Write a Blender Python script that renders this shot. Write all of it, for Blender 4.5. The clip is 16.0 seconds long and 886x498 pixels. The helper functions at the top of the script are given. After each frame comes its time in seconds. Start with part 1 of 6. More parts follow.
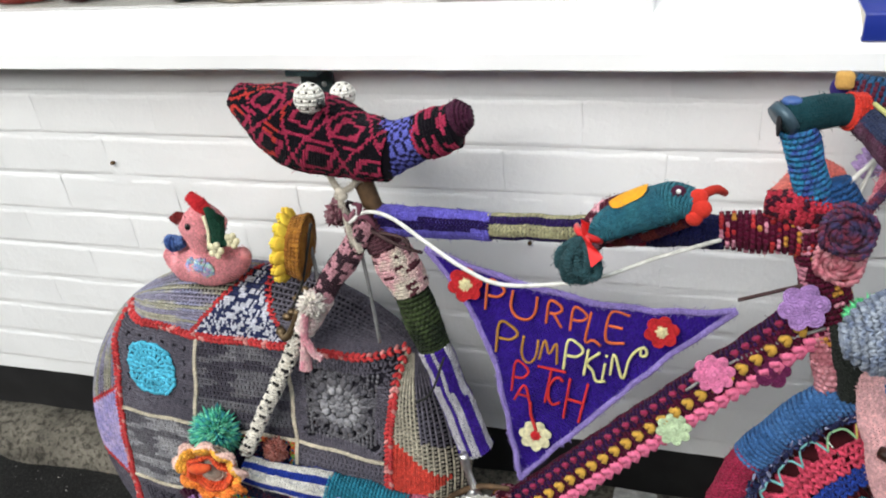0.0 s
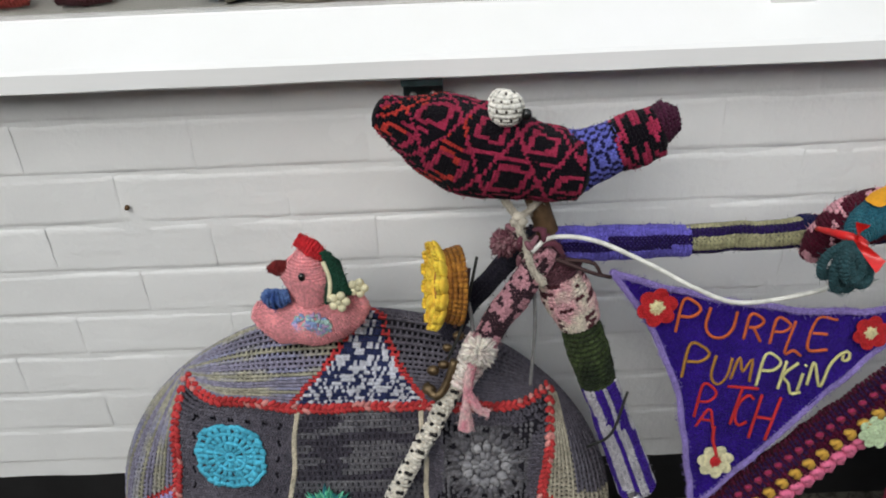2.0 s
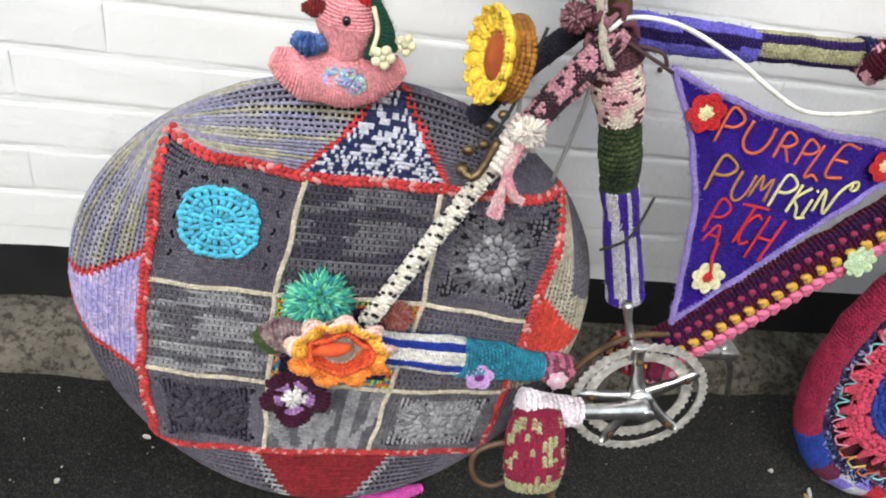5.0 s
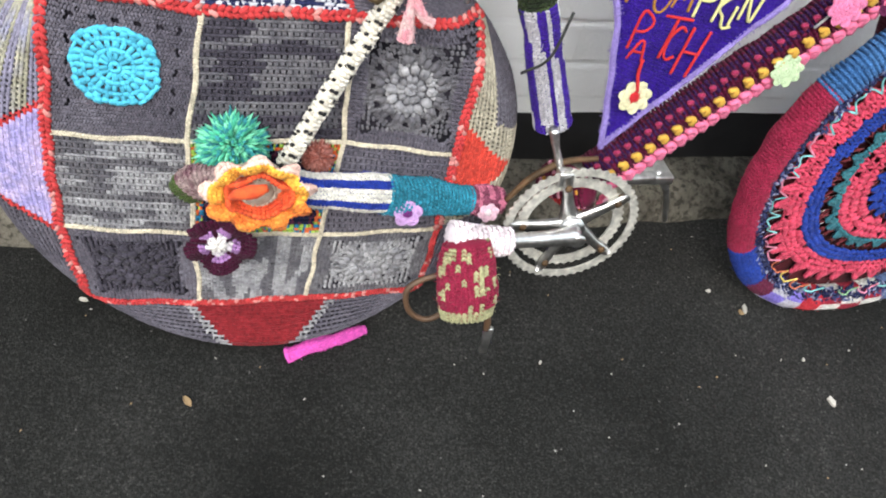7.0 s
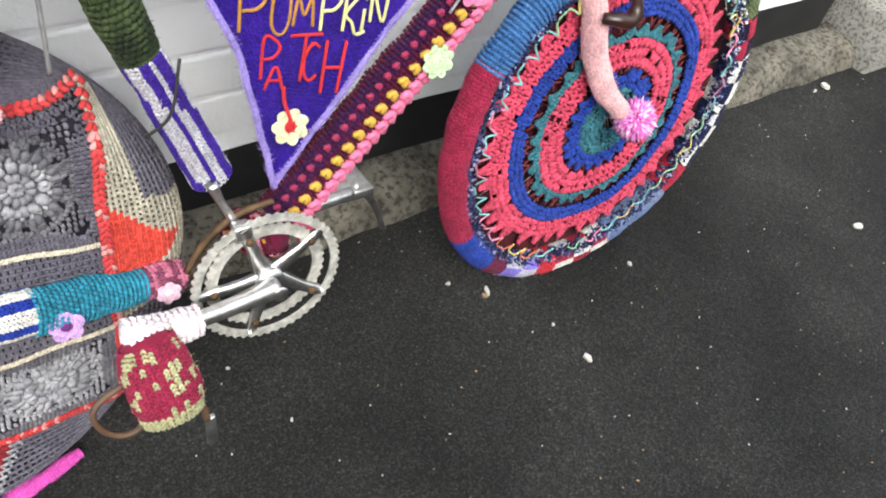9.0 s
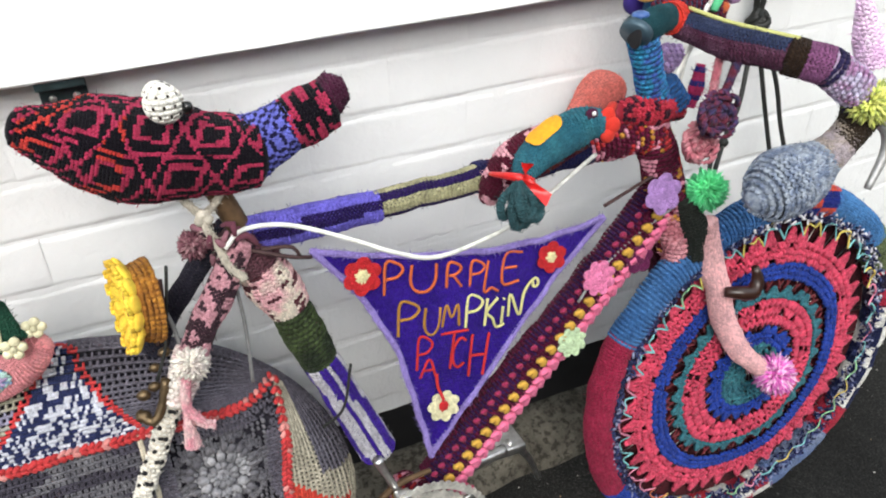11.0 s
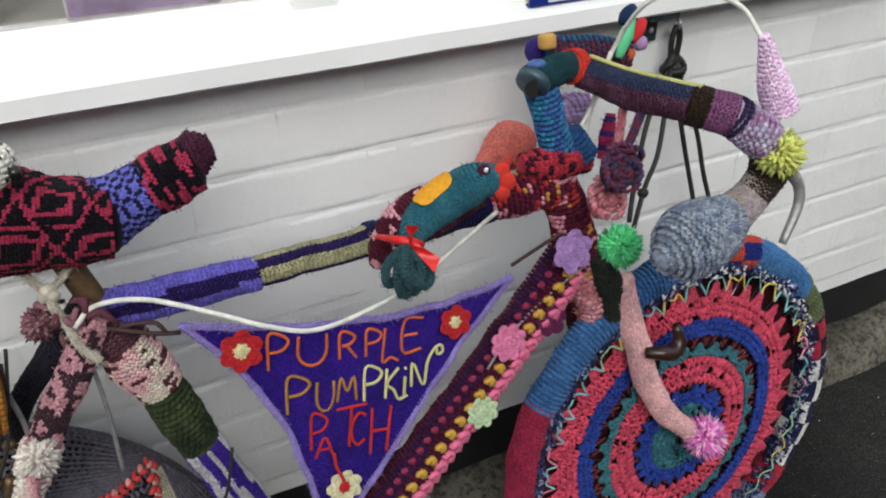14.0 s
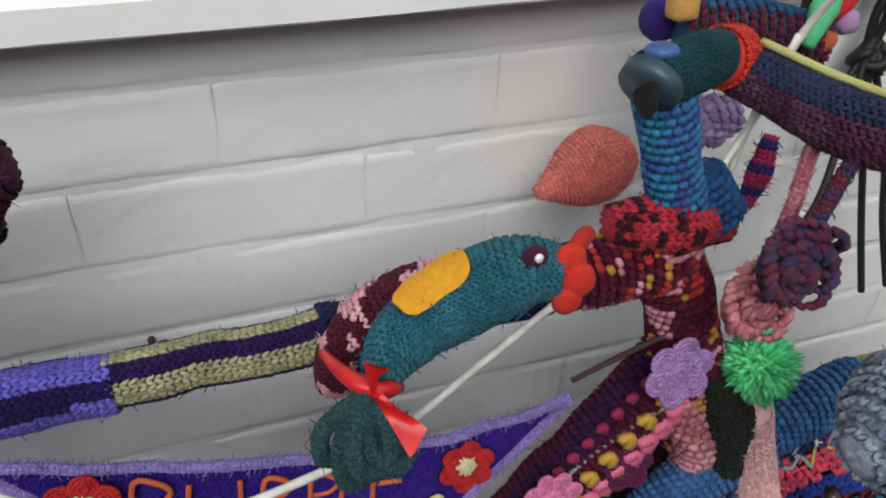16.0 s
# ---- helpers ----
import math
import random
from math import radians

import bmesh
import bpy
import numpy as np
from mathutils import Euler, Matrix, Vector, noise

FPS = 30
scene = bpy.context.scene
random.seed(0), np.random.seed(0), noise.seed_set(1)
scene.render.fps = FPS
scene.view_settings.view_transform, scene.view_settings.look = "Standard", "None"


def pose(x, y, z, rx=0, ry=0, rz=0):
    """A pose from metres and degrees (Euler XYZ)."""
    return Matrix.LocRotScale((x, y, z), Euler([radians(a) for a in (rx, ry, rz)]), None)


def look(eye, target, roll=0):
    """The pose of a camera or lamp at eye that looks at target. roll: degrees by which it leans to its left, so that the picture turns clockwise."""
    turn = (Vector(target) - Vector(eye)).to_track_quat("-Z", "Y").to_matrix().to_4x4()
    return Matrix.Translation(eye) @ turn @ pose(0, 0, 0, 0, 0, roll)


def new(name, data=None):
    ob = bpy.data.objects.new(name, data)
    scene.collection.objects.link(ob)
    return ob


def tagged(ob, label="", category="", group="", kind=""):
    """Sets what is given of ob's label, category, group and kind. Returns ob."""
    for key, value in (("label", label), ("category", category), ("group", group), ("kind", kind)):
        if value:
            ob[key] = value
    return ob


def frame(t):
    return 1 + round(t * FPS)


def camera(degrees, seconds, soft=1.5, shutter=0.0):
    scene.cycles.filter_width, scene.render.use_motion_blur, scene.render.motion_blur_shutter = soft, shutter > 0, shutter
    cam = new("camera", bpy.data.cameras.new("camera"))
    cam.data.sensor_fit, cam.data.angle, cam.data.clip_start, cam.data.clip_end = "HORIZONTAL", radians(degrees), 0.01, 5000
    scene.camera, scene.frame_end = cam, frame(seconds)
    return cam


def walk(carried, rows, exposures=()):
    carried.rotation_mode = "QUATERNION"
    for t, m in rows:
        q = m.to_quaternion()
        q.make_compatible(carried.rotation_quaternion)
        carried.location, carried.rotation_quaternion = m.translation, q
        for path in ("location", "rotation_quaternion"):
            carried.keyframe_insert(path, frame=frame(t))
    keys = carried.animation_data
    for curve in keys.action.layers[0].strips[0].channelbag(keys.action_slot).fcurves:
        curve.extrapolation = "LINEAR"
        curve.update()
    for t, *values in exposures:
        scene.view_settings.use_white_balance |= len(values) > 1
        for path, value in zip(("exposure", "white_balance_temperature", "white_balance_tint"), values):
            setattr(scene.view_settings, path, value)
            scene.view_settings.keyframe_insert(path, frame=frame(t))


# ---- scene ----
LENS, LEAN, YAW, XB, Y0 = 57.5, 9.5, -2.0, 0.006, -0.345
cam = camera(LENS, 16.0, soft=2.0)
PATH = [
    (0, (0.548, -1.165, 1.404), (-0.005, 0.435, 0.338), -6.6),
    (0.5, (0.438, -1.139, 1.408), (0.011, 0.459, 0.284), -5.7),
    (1, (0.26, -1.164, 1.409), (0.054, 0.445, 0.238), -4.5),
    (1.5, (0.131, -1.144, 1.385), (0.033, 0.502, 0.253), -3.6),
    (2, (-0.002, -1.086, 1.373), (-0.028, 0.598, 0.295), -2.7),
    (2.5, (-0.12, -1.078, 1.36), (0.017, 0.547, 0.201), -0.9),
    (3, (-0.203, -1.081, 1.34), (0.117, 0.54, 0.214), 3.0),
    (3.2, (-0.206, -1.079, 1.341), (0.147, 0.529, 0.206), 3.3),
    (5.3, (-0.27, -1.063, 1.194), (0.151, 0.348, -0.16), 15.5),
    (5.5, (-0.271, -1.067, 1.183), (0.158, 0.319, -0.193), 15.7),
    (6, (-0.264, -1.074, 1.183), (0.118, 0.213, -0.3), 14.9),
    (6.5, (-0.229, -1.084, 1.182), (0.217, 0.141, -0.335), 15.2),
    (7, (-0.2, -1.086, 1.188), (0.295, 0.096, -0.348), 15.5),
    (7.5, (-0.164, -1.072, 1.187), (0.448, 0.087, -0.323), 14.3),
    (8, (-0.112, -1.056, 1.193), (0.618, 0.057, -0.299), 13.3),
    (8.5, (-0.07, -1.041, 1.19), (0.727, 0.022, -0.305), 14.4),
    (9, (-0.015, -1.005, 1.184), (0.923, -0.033, -0.291), 15.2),
    (9.5, (0.022, -1.004, 1.217), (1.0, 0.04, -0.181), 8.1),
    (10, (0.024, -0.997, 1.281), (0.921, 0.297, 0.048), 2.4),
    (10.2, (0.029, -1.018, 1.312), (0.851, 0.335, 0.09), 1.4),
    (12.3, (-0.017, -1.063, 1.4), (0.597, 0.481, 0.287), -0.9),
    (12.5, (0.0, -1.062, 1.4), (0.672, 0.46, 0.29), -0.8),
    (13, (0.044, -1.062, 1.403), (0.83, 0.406, 0.295), -0.4),
    (13.5, (0.07, -1.056, 1.386), (0.909, 0.374, 0.267), 0.6),
    (14, (0.133, -1.014, 1.354), (0.902, 0.482, 0.273), 0.3),
    (14.5, (0.238, -0.908, 1.314), (0.948, 0.645, 0.271), 2.1),
    (15, (0.258, -0.778, 1.259), (0.924, 0.783, 0.2), 3.0),
    (15.5, (0.293, -0.687, 1.247), (0.93, 0.819, 0.095), 1.3),
    (16, (0.363, -0.635, 1.221), (0.938, 0.846, 0.006), 3.1),
]
EXPOSURES = [(0.0, 0.95), (0.5, 0.68), (1.0, 0.56), (1.5, 0.54), (2.0, 0.30), (2.5, 0.42), (3.2, 0.6), (5.5, 1.22), (6.0, 1.25), (7.0, 1.58), (7.5, 1.62), (9.0, 1.75), (10.0, 1.86), (10.4, 1.66), (12.3, 0.46), (13.5, 0.46), (14.5, 0.42), (15.0, 0.32), (15.5, 0.29), (16.0, 0.26)]
walk(cam, [(t, look(e, a, r)) for t, e, a, r in PATH], EXPOSURES)

# ---- world and sun: a bright, mostly overcast sky ----
world = bpy.data.worlds.new("overcast")
scene.world = world
world.use_nodes = True
wn = world.node_tree
sky = wn.nodes.new("ShaderNodeTexSky")
sky.sky_type, sky.sun_disc = "NISHITA", False
sky.sun_elevation, sky.sun_rotation = radians(43), radians(202)
sky.dust_density, sky.air_density = 4.0, 0.8
mixer = wn.nodes.new("ShaderNodeMix")
mixer.data_type, mixer.blend_type = "RGBA", "MIX"
mixer.inputs["Factor"].default_value = 0.72
wn.links.new(sky.outputs["Color"], mixer.inputs["A"])
mixer.inputs["B"].default_value = (6.35, 7.0, 7.25, 1)
wn.links.new(mixer.outputs["Result"], wn.nodes["Background"].inputs["Color"])
wn.nodes["Background"].inputs["Strength"].default_value = 0.118
sun_data = bpy.data.lights.new("sun", "SUN")
sun_data.energy, sun_data.angle, sun_data.color = 1.35, radians(38), (0.985, 0.985, 0.95)
sun = new("sun", sun_data)
sun.matrix_world = look((-1.2, -3.8, 3.7), (0.3, 0, 0.4))

# ---- materials ----


def lin(h):
    """Linear colour from a hex string."""
    v = [int(h[i:i + 2], 16) / 255 for i in (0, 2, 4)]
    return [c / 12.92 if c <= 0.04045 else ((c + 0.055) / 1.055) ** 2.4 for c in v]


def base(name, rough=0.8, metal=0.0):
    m = bpy.data.materials.new(name)
    m.use_nodes = True
    b = m.node_tree.nodes["Principled BSDF"]
    b.inputs["Roughness"].default_value, b.inputs["Metallic"].default_value = rough, metal
    return m, m.node_tree, b


def node(nt, kind, **sets):
    n = nt.nodes.new(kind)
    for k, v in sets.items():
        n.inputs[k].default_value = v
    return n


def ramp(nt, source, stops):
    r = nt.nodes.new("ShaderNodeValToRGB")
    els = r.color_ramp.elements
    while len(els) < len(stops):
        els.new(0.5)
    for e, (p, c) in zip(els, stops):
        e.position, e.color = p, (*c, 1)
    nt.links.new(source, r.inputs["Fac"])
    return r.outputs["Color"]


def coords(nt):
    return nt.nodes.new("ShaderNodeTexCoord").outputs["Object"]


def noise_of(nt, scale, detail=4.0, rough=0.55, vec=None):
    n = node(nt, "ShaderNodeTexNoise", Scale=scale, Detail=detail, Roughness=rough)
    nt.links.new(vec or coords(nt), n.inputs["Vector"])
    return n.outputs["Fac"]


def bump(nt, b, height, strength, dist, after=None):
    n = node(nt, "ShaderNodeBump", Strength=strength, Distance=dist)
    nt.links.new(height, n.inputs["Height"])
    if after:
        nt.links.new(after, n.inputs["Normal"])
    nt.links.new(n.outputs["Normal"], b.inputs["Normal"])
    return n.outputs["Normal"]


YARNS = {}


def yarn(h, h2=None, scale=9.0, spread=0.22):
    """Wool of one colour, or shaded between two along its length; each stitch differs a little."""
    key = (h, h2, scale)
    if key in YARNS:
        return YARNS[key]
    m, nt, b = base("yarn_" + h, 0.95)
    b.inputs["Specular IOR Level"].default_value = 0.06
    b.inputs["Sheen Weight"].default_value, b.inputs["Sheen Roughness"].default_value = 0.06, 0.5
    def soften(q):
        c = lin(q)
        grey = 0.25 * c[0] + 0.65 * c[1] + 0.1 * c[2]
        return [min(0.9, 0.97 * (0.91 * v + 0.09 * grey)) for v in c]
    c1 = soften(h)
    c2 = soften(h2) if h2 else [c * 0.8 for c in c1]
    col = ramp(nt, noise_of(nt, scale if h2 else 26.0, 3), [(0.40, c1), (0.60, c2)])
    isl = nt.nodes.new("ShaderNodeNewGeometry").outputs["Random Per Island"]
    val = node(nt, "ShaderNodeMapRange")
    val.inputs["To Min"].default_value, val.inputs["To Max"].default_value = 1 - spread, 1 + spread
    nt.links.new(isl, val.inputs["Value"])
    fib = node(nt, "ShaderNodeMapRange")
    fib.inputs["From Min"].default_value, fib.inputs["From Max"].default_value = 0.3, 0.7
    fib.inputs["To Min"].default_value, fib.inputs["To Max"].default_value = 0.82, 1.15
    fine = noise_of(nt, 700, 2)
    nt.links.new(fine, fib.inputs["Value"])
    mul = nt.nodes.new("ShaderNodeMath")
    mul.operation = "MULTIPLY"
    nt.links.new(val.outputs["Result"], mul.inputs[0])
    nt.links.new(fib.outputs["Result"], mul.inputs[1])
    hsv = nt.nodes.new("ShaderNodeHueSaturation")
    nt.links.new(mul.outputs[0], hsv.inputs["Value"])
    nt.links.new(col, hsv.inputs["Color"])
    nt.links.new(hsv.outputs["Color"], b.inputs["Base Color"])
    bump(nt, b, fine, 0.5, 0.0012)
    YARNS[key] = m
    return m


def mat_paint():
    m, nt, b = base("white_wall_paint", 0.62)
    info = nt.nodes.new("ShaderNodeObjectInfo").outputs["Random"]
    gen = nt.nodes.new("ShaderNodeNewGeometry").outputs["Position"]
    big = noise_of(nt, 3.0, 5, vec=gen)
    col = ramp(nt, big, [(0.3, (0.80, 0.805, 0.80)), (0.7, (0.875, 0.88, 0.875))])
    hsv = nt.nodes.new("ShaderNodeHueSaturation")
    mr = node(nt, "ShaderNodeMapRange")
    mr.inputs["To Min"].default_value, mr.inputs["To Max"].default_value = 0.965, 1.03
    nt.links.new(info, mr.inputs["Value"])
    nt.links.new(mr.outputs["Result"], hsv.inputs["Value"])
    nt.links.new(col, hsv.inputs["Color"])
    nt.links.new(hsv.outputs["Color"], b.inputs["Base Color"])
    n1 = bump(nt, b, noise_of(nt, 14, 7, 0.62, gen), 0.6, 0.009)
    bump(nt, b, noise_of(nt, 130, 3, vec=gen), 0.25, 0.002, n1)
    return m


def mat_gloss_white(name, v=0.87):
    m, nt, b = base(name, 0.35)
    nt.links.new(ramp(nt, noise_of(nt, 5, 5), [(0.3, (v * 0.96, v * 0.96, v * 0.95)), (0.7, (v, v, v))]), b.inputs["Base Color"])
    bump(nt, b, noise_of(nt, 30, 4), 0.12, 0.002)
    return m


def mat_asphalt():
    m, nt, b = base("tarmac", 0.9)
    b.inputs["Specular IOR Level"].default_value = 0.14
    gen = nt.nodes.new("ShaderNodeNewGeometry").outputs["Position"]
    big = ramp(nt, noise_of(nt, 1.7, 5, vec=gen), [(0.32, (0.008, 0.0078, 0.0073)), (0.7, (0.040, 0.0388, 0.0364))])
    grain = ramp(nt, noise_of(nt, 260, 3, 0.7, gen), [(0.42, (0.4, 0.4, 0.4)), (0.6, (1, 1, 1)), (0.74, (3.0, 3.0, 2.9))])
    mul = nt.nodes.new("ShaderNodeMix")
    mul.data_type, mul.blend_type = "RGBA", "MULTIPLY"
    mul.inputs["Factor"].default_value = 1.0
    nt.links.new(big, mul.inputs["A"])
    nt.links.new(grain, mul.inputs["B"])
    nt.links.new(mul.outputs["Result"], b.inputs["Base Color"])
    vor = node(nt, "ShaderNodeTexVoronoi", Scale=330.0)
    nt.links.new(gen, vor.inputs["Vector"])
    bump(nt, b, vor.outputs["Distance"], 0.45, 0.003)
    return m


def mat_concrete(name, a, c, scale=40):
    m, nt, b = base(name, 0.9)
    gen = nt.nodes.new("ShaderNodeNewGeometry").outputs["Position"]
    big = ramp(nt, noise_of(nt, 6, 8, 0.7, gen), [(0.35, a), (0.68, c)])
    sp = ramp(nt, noise_of(nt, scale * 3, 4, 0.7, gen), [(0.40, (0.16, 0.15, 0.12)), (0.52, (1, 1, 1))])
    mul = nt.nodes.new("ShaderNodeMix")
    mul.data_type, mul.blend_type = "RGBA", "MULTIPLY"
    mul.inputs["Factor"].default_value = 0.8
    nt.links.new(big, mul.inputs["A"])
    nt.links.new(sp, mul.inputs["B"])
    nt.links.new(mul.outputs["Result"], b.inputs["Base Color"])
    bump(nt, b, noise_of(nt, scale, 8, 0.78, gen), 1.0, 0.022)
    return m


def mat_plain(name, rgb, rough=0.5, metal=0.0, vary=0.25, scale=60, bumps=0.15):
    m, nt, b = base(name, rough, metal)
    nt.links.new(ramp(nt, noise_of(nt, scale, 4), [(0.35, [c * (1 - vary) for c in rgb]), (0.65, [min(1, c * (1 + vary * 0.5)) for c in rgb])]), b.inputs["Base Color"])
    bump(nt, b, noise_of(nt, scale * 3, 3), bumps, 0.001)
    return m


PAINT = mat_paint()
SILL = mat_gloss_white("white_gloss_paint")
TARMAC = mat_asphalt()
LEDGE = mat_concrete("weathered_concrete", (0.055, 0.047, 0.033), (0.36, 0.325, 0.26), 24)
STONE = mat_concrete("pale_stone", (0.38, 0.36, 0.32), (0.55, 0.53, 0.48))
PLINTH = mat_plain("black_plinth_paint", (0.012, 0.012, 0.013), 0.55, 0, 0.4, 12, 0.4)
ALLOY = mat_plain("worn_alloy", (0.74, 0.73, 0.71), 0.34, 1.0, 0.3, 50)
RING = mat_plain("dull_alloy", (0.66, 0.64, 0.58), 0.42, 0.5, 0.4, 70)
RUST = mat_plain("rusty_steel", (0.12, 0.07, 0.035), 0.7, 0.5, 0.5, 40, 0.4)
BLACK = mat_plain("black_rubber_cord", (0.012, 0.013, 0.011), 0.6)
ROPE = mat_plain("white_cable_sheath", (0.72, 0.71, 0.66), 0.45)
GREYCABLE = mat_plain("grey_cable", (0.25, 0.25, 0.25), 0.4)
BRACKET = mat_plain("slate_blue_bracket_paint", (0.045, 0.075, 0.08), 0.4, 0.2, 0.5, 30)
# also paints the shaded holes of the stay sleeve and the stem end
INNER = mat_plain("dark_lining_and_hole_shade", (0.010, 0.009, 0.011), 0.95)
LEATHER = mat_plain("brown_leather_strap", (0.10, 0.055, 0.03), 0.6)
FELT_Y = mat_plain("mustard_felt", lin("d9981f"), 0.95, 0, 0.12, 200, 0.4)
SATIN = mat_plain("red_satin_ribbon", lin("d32222"), 0.35, 0, 0.2, 80)
EYE_B = mat_plain("black_bead", (0.01, 0.01, 0.01), 0.2)
WHITEBEAD = mat_plain("white_bead", (0.8, 0.8, 0.78), 0.3)
DOORWOOD = mat_plain("brown_door_paint", (0.16, 0.11, 0.075), 0.5, 0, 0.2, 8)

# ---- mesh tools ----
RNG = np.random.default_rng(7)
BIKE = pose(XB, Y0, 0.004, -LEAN, 0.5, YAW)
ORIGIN = {}


def unit(a):
    a = np.asarray(a, float)
    return a / np.maximum(np.linalg.norm(a, axis=-1, keepdims=True), 1e-9)


def blob_template():
    v, f = [(-1, 0, 0)], []
    for s in (-0.55, 0.55):
        for k in range(4):
            a = math.pi / 4 + k * math.pi / 2
            v.append((s, math.cos(a), math.sin(a)))
    v.append((1, 0, 0))
    for k in range(4):
        j = (k + 1) % 4
        f += [(0, 1 + j, 1 + k), (1 + k, 1 + j, 5 + k), (5 + k, 1 + j, 5 + j), (5 + k, 5 + j, 9)]
    return np.array(v, float), np.array(f)


BV, BF = blob_template()


class Geo:
    """Triangles with material numbers, gathered for one mesh."""

    def __init__(self):
        self.v, self.f, self.m, self.n = [], [], [], 0

    def add(self, v, f, mi=0):
        v, f = np.asarray(v, float).reshape(-1, 3), np.asarray(f, int).reshape(-1, 3)
        self.v.append(v)
        self.f.append(f + self.n)
        self.m.append(np.broadcast_to(np.asarray(mi, int), (len(f),)).copy())
        self.n += len(v)
        return self

    def blobs(self, p, t, nrm, length, width, height, mi=0):
        """Stitches: small rounded strands at p along t, with nrm outward."""
        p = np.asarray(p, float).reshape(-1, 3)
        k = len(p)
        if not k:
            return self
        t = unit(np.broadcast_to(np.asarray(t, float), (k, 3)))
        nrm = np.broadcast_to(np.asarray(nrm, float), (k, 3))
        bi = unit(np.cross(nrm, t))
        nr = np.cross(t, bi)
        ln, wd, ht = (np.broadcast_to(np.asarray(q, float), (k,)) for q in (length, width, height))
        jit = 1 + 0.12 * RNG.standard_normal((k, 3))
        v = (p[:, None] + BV[None, :, :1] * (t * (ln * jit[:, 0])[:, None])[:, None]
             + BV[None, :, 1:2] * 1.3 * (bi * (wd * jit[:, 1])[:, None])[:, None] + BV[None, :, 2:] * 1.3 * (nr * (ht * jit[:, 2])[:, None])[:, None])
        f = BF[None] + (np.arange(k) * len(BV))[:, None, None]
        m = np.repeat(np.broadcast_to(np.asarray(mi, int), (k,)), len(BF))
        return self.add(v, f, m)

    def grid(self, fn, nu, nv, mi=0, closed=False):
        """A sheet fn(u, v) over 0..1; closed joins u's ends."""
        us = np.linspace(0, 1, nu + (0 if closed else 1), endpoint=not closed)
        vs = np.linspace(0, 1, nv + 1)
        pts = np.array([[fn(u, v) for v in vs] for u in us])
        a, f = len(us), []
        for i in range(a if closed else a - 1):
            for j in range(nv):
                q = [i * (nv + 1) + j, ((i + 1) % a) * (nv + 1) + j, ((i + 1) % a) * (nv + 1) + j + 1, i * (nv + 1) + j + 1]
                f += [(q[0], q[1], q[2]), (q[0], q[2], q[3])]
        return self.add(pts.reshape(-1, 3), f, mi)

    def ellipsoid(self, c, r, axes=None, mi=0, seg=16, rings=10):
        ax = np.eye(3) if axes is None else np.asarray(axes, float)
        c, r = np.asarray(c, float), np.asarray(r, float)

        def fn(u, v):
            a, b = 2 * math.pi * u, math.pi * (v - 0.5)
            return c + ax.T @ (r * (math.cos(b) * math.cos(a), math.cos(b) * math.sin(a), math.sin(b)))
        return self.grid(fn, seg, rings, mi, True)

    def tube(self, pts, rad, seg=10, mi=0, step=0.008, caps=True):
        c, t, _ = course(pts, step)
        r = along(rad, len(c))
        u, w = frames(t)
        a = np.linspace(0, 2 * math.pi, seg, endpoint=False)
        ring = c[:, None] + r[:, None, None] * (np.cos(a)[None, :, None] * u[:, None] + np.sin(a)[None, :, None] * w[:, None])
        k, f = len(c), []
        for i in range(k - 1):
            for j in range(seg):
                p, q = i * seg + j, i * seg + (j + 1) % seg
                f += [(p, q, q + seg), (p, q + seg, p + seg)]
        v = ring.reshape(-1, 3)
        if caps:
            v = np.vstack([v, c[:1], c[-1:]])
            for j in range(seg):
                f += [(k * seg, (j + 1) % seg, j), (k * seg + 1, (k - 1) * seg + j, (k - 1) * seg + (j + 1) % seg)]
        return self.add(v, f, mi)

    def box(self, lo, hi, mi=0, bev=0.0):
        bm = bmesh.new()
        lo, hi = Vector(lo), Vector(hi)
        bmesh.ops.create_cube(bm, size=1, matrix=Matrix.LocRotScale((lo + hi) / 2, None, hi - lo))
        if bev:
            bmesh.ops.bevel(bm, geom=bm.edges[:], offset=bev, segments=2, affect="EDGES", profile=0.5)
        bmesh.ops.triangulate(bm, faces=bm.faces[:])
        bm.verts.index_update()
        self.add([v.co[:] for v in bm.verts], [[v.index for v in f.verts] for f in bm.faces], mi)
        bm.free()
        return self

    def moved(self, m):
        m = np.array(m)
        self.v = [v @ m[:3, :3].T + m[:3, 3] for v in self.v]
        return self

    def mesh(self, name, mats, shift=(0, 0, 0), smooth=True):
        v, f, m = np.vstack(self.v) - np.asarray(shift), np.vstack(self.f), np.concatenate(self.m)
        me = bpy.data.meshes.new(name)
        me.vertices.add(len(v))
        me.vertices.foreach_set("co", v.ravel())
        me.loops.add(f.size)
        me.loops.foreach_set("vertex_index", f.ravel())
        me.polygons.add(len(f))
        me.polygons.foreach_set("loop_start", np.arange(0, f.size, 3))
        me.polygons.foreach_set("loop_total", np.full(len(f), 3))
        for mat in mats:
            me.materials.append(mat)
        me.polygons.foreach_set("material_index", m)
        me.update(calc_edges=True)
        me.validate()
        me.polygons.foreach_set("use_smooth", np.full(len(f), smooth, bool))
        return me


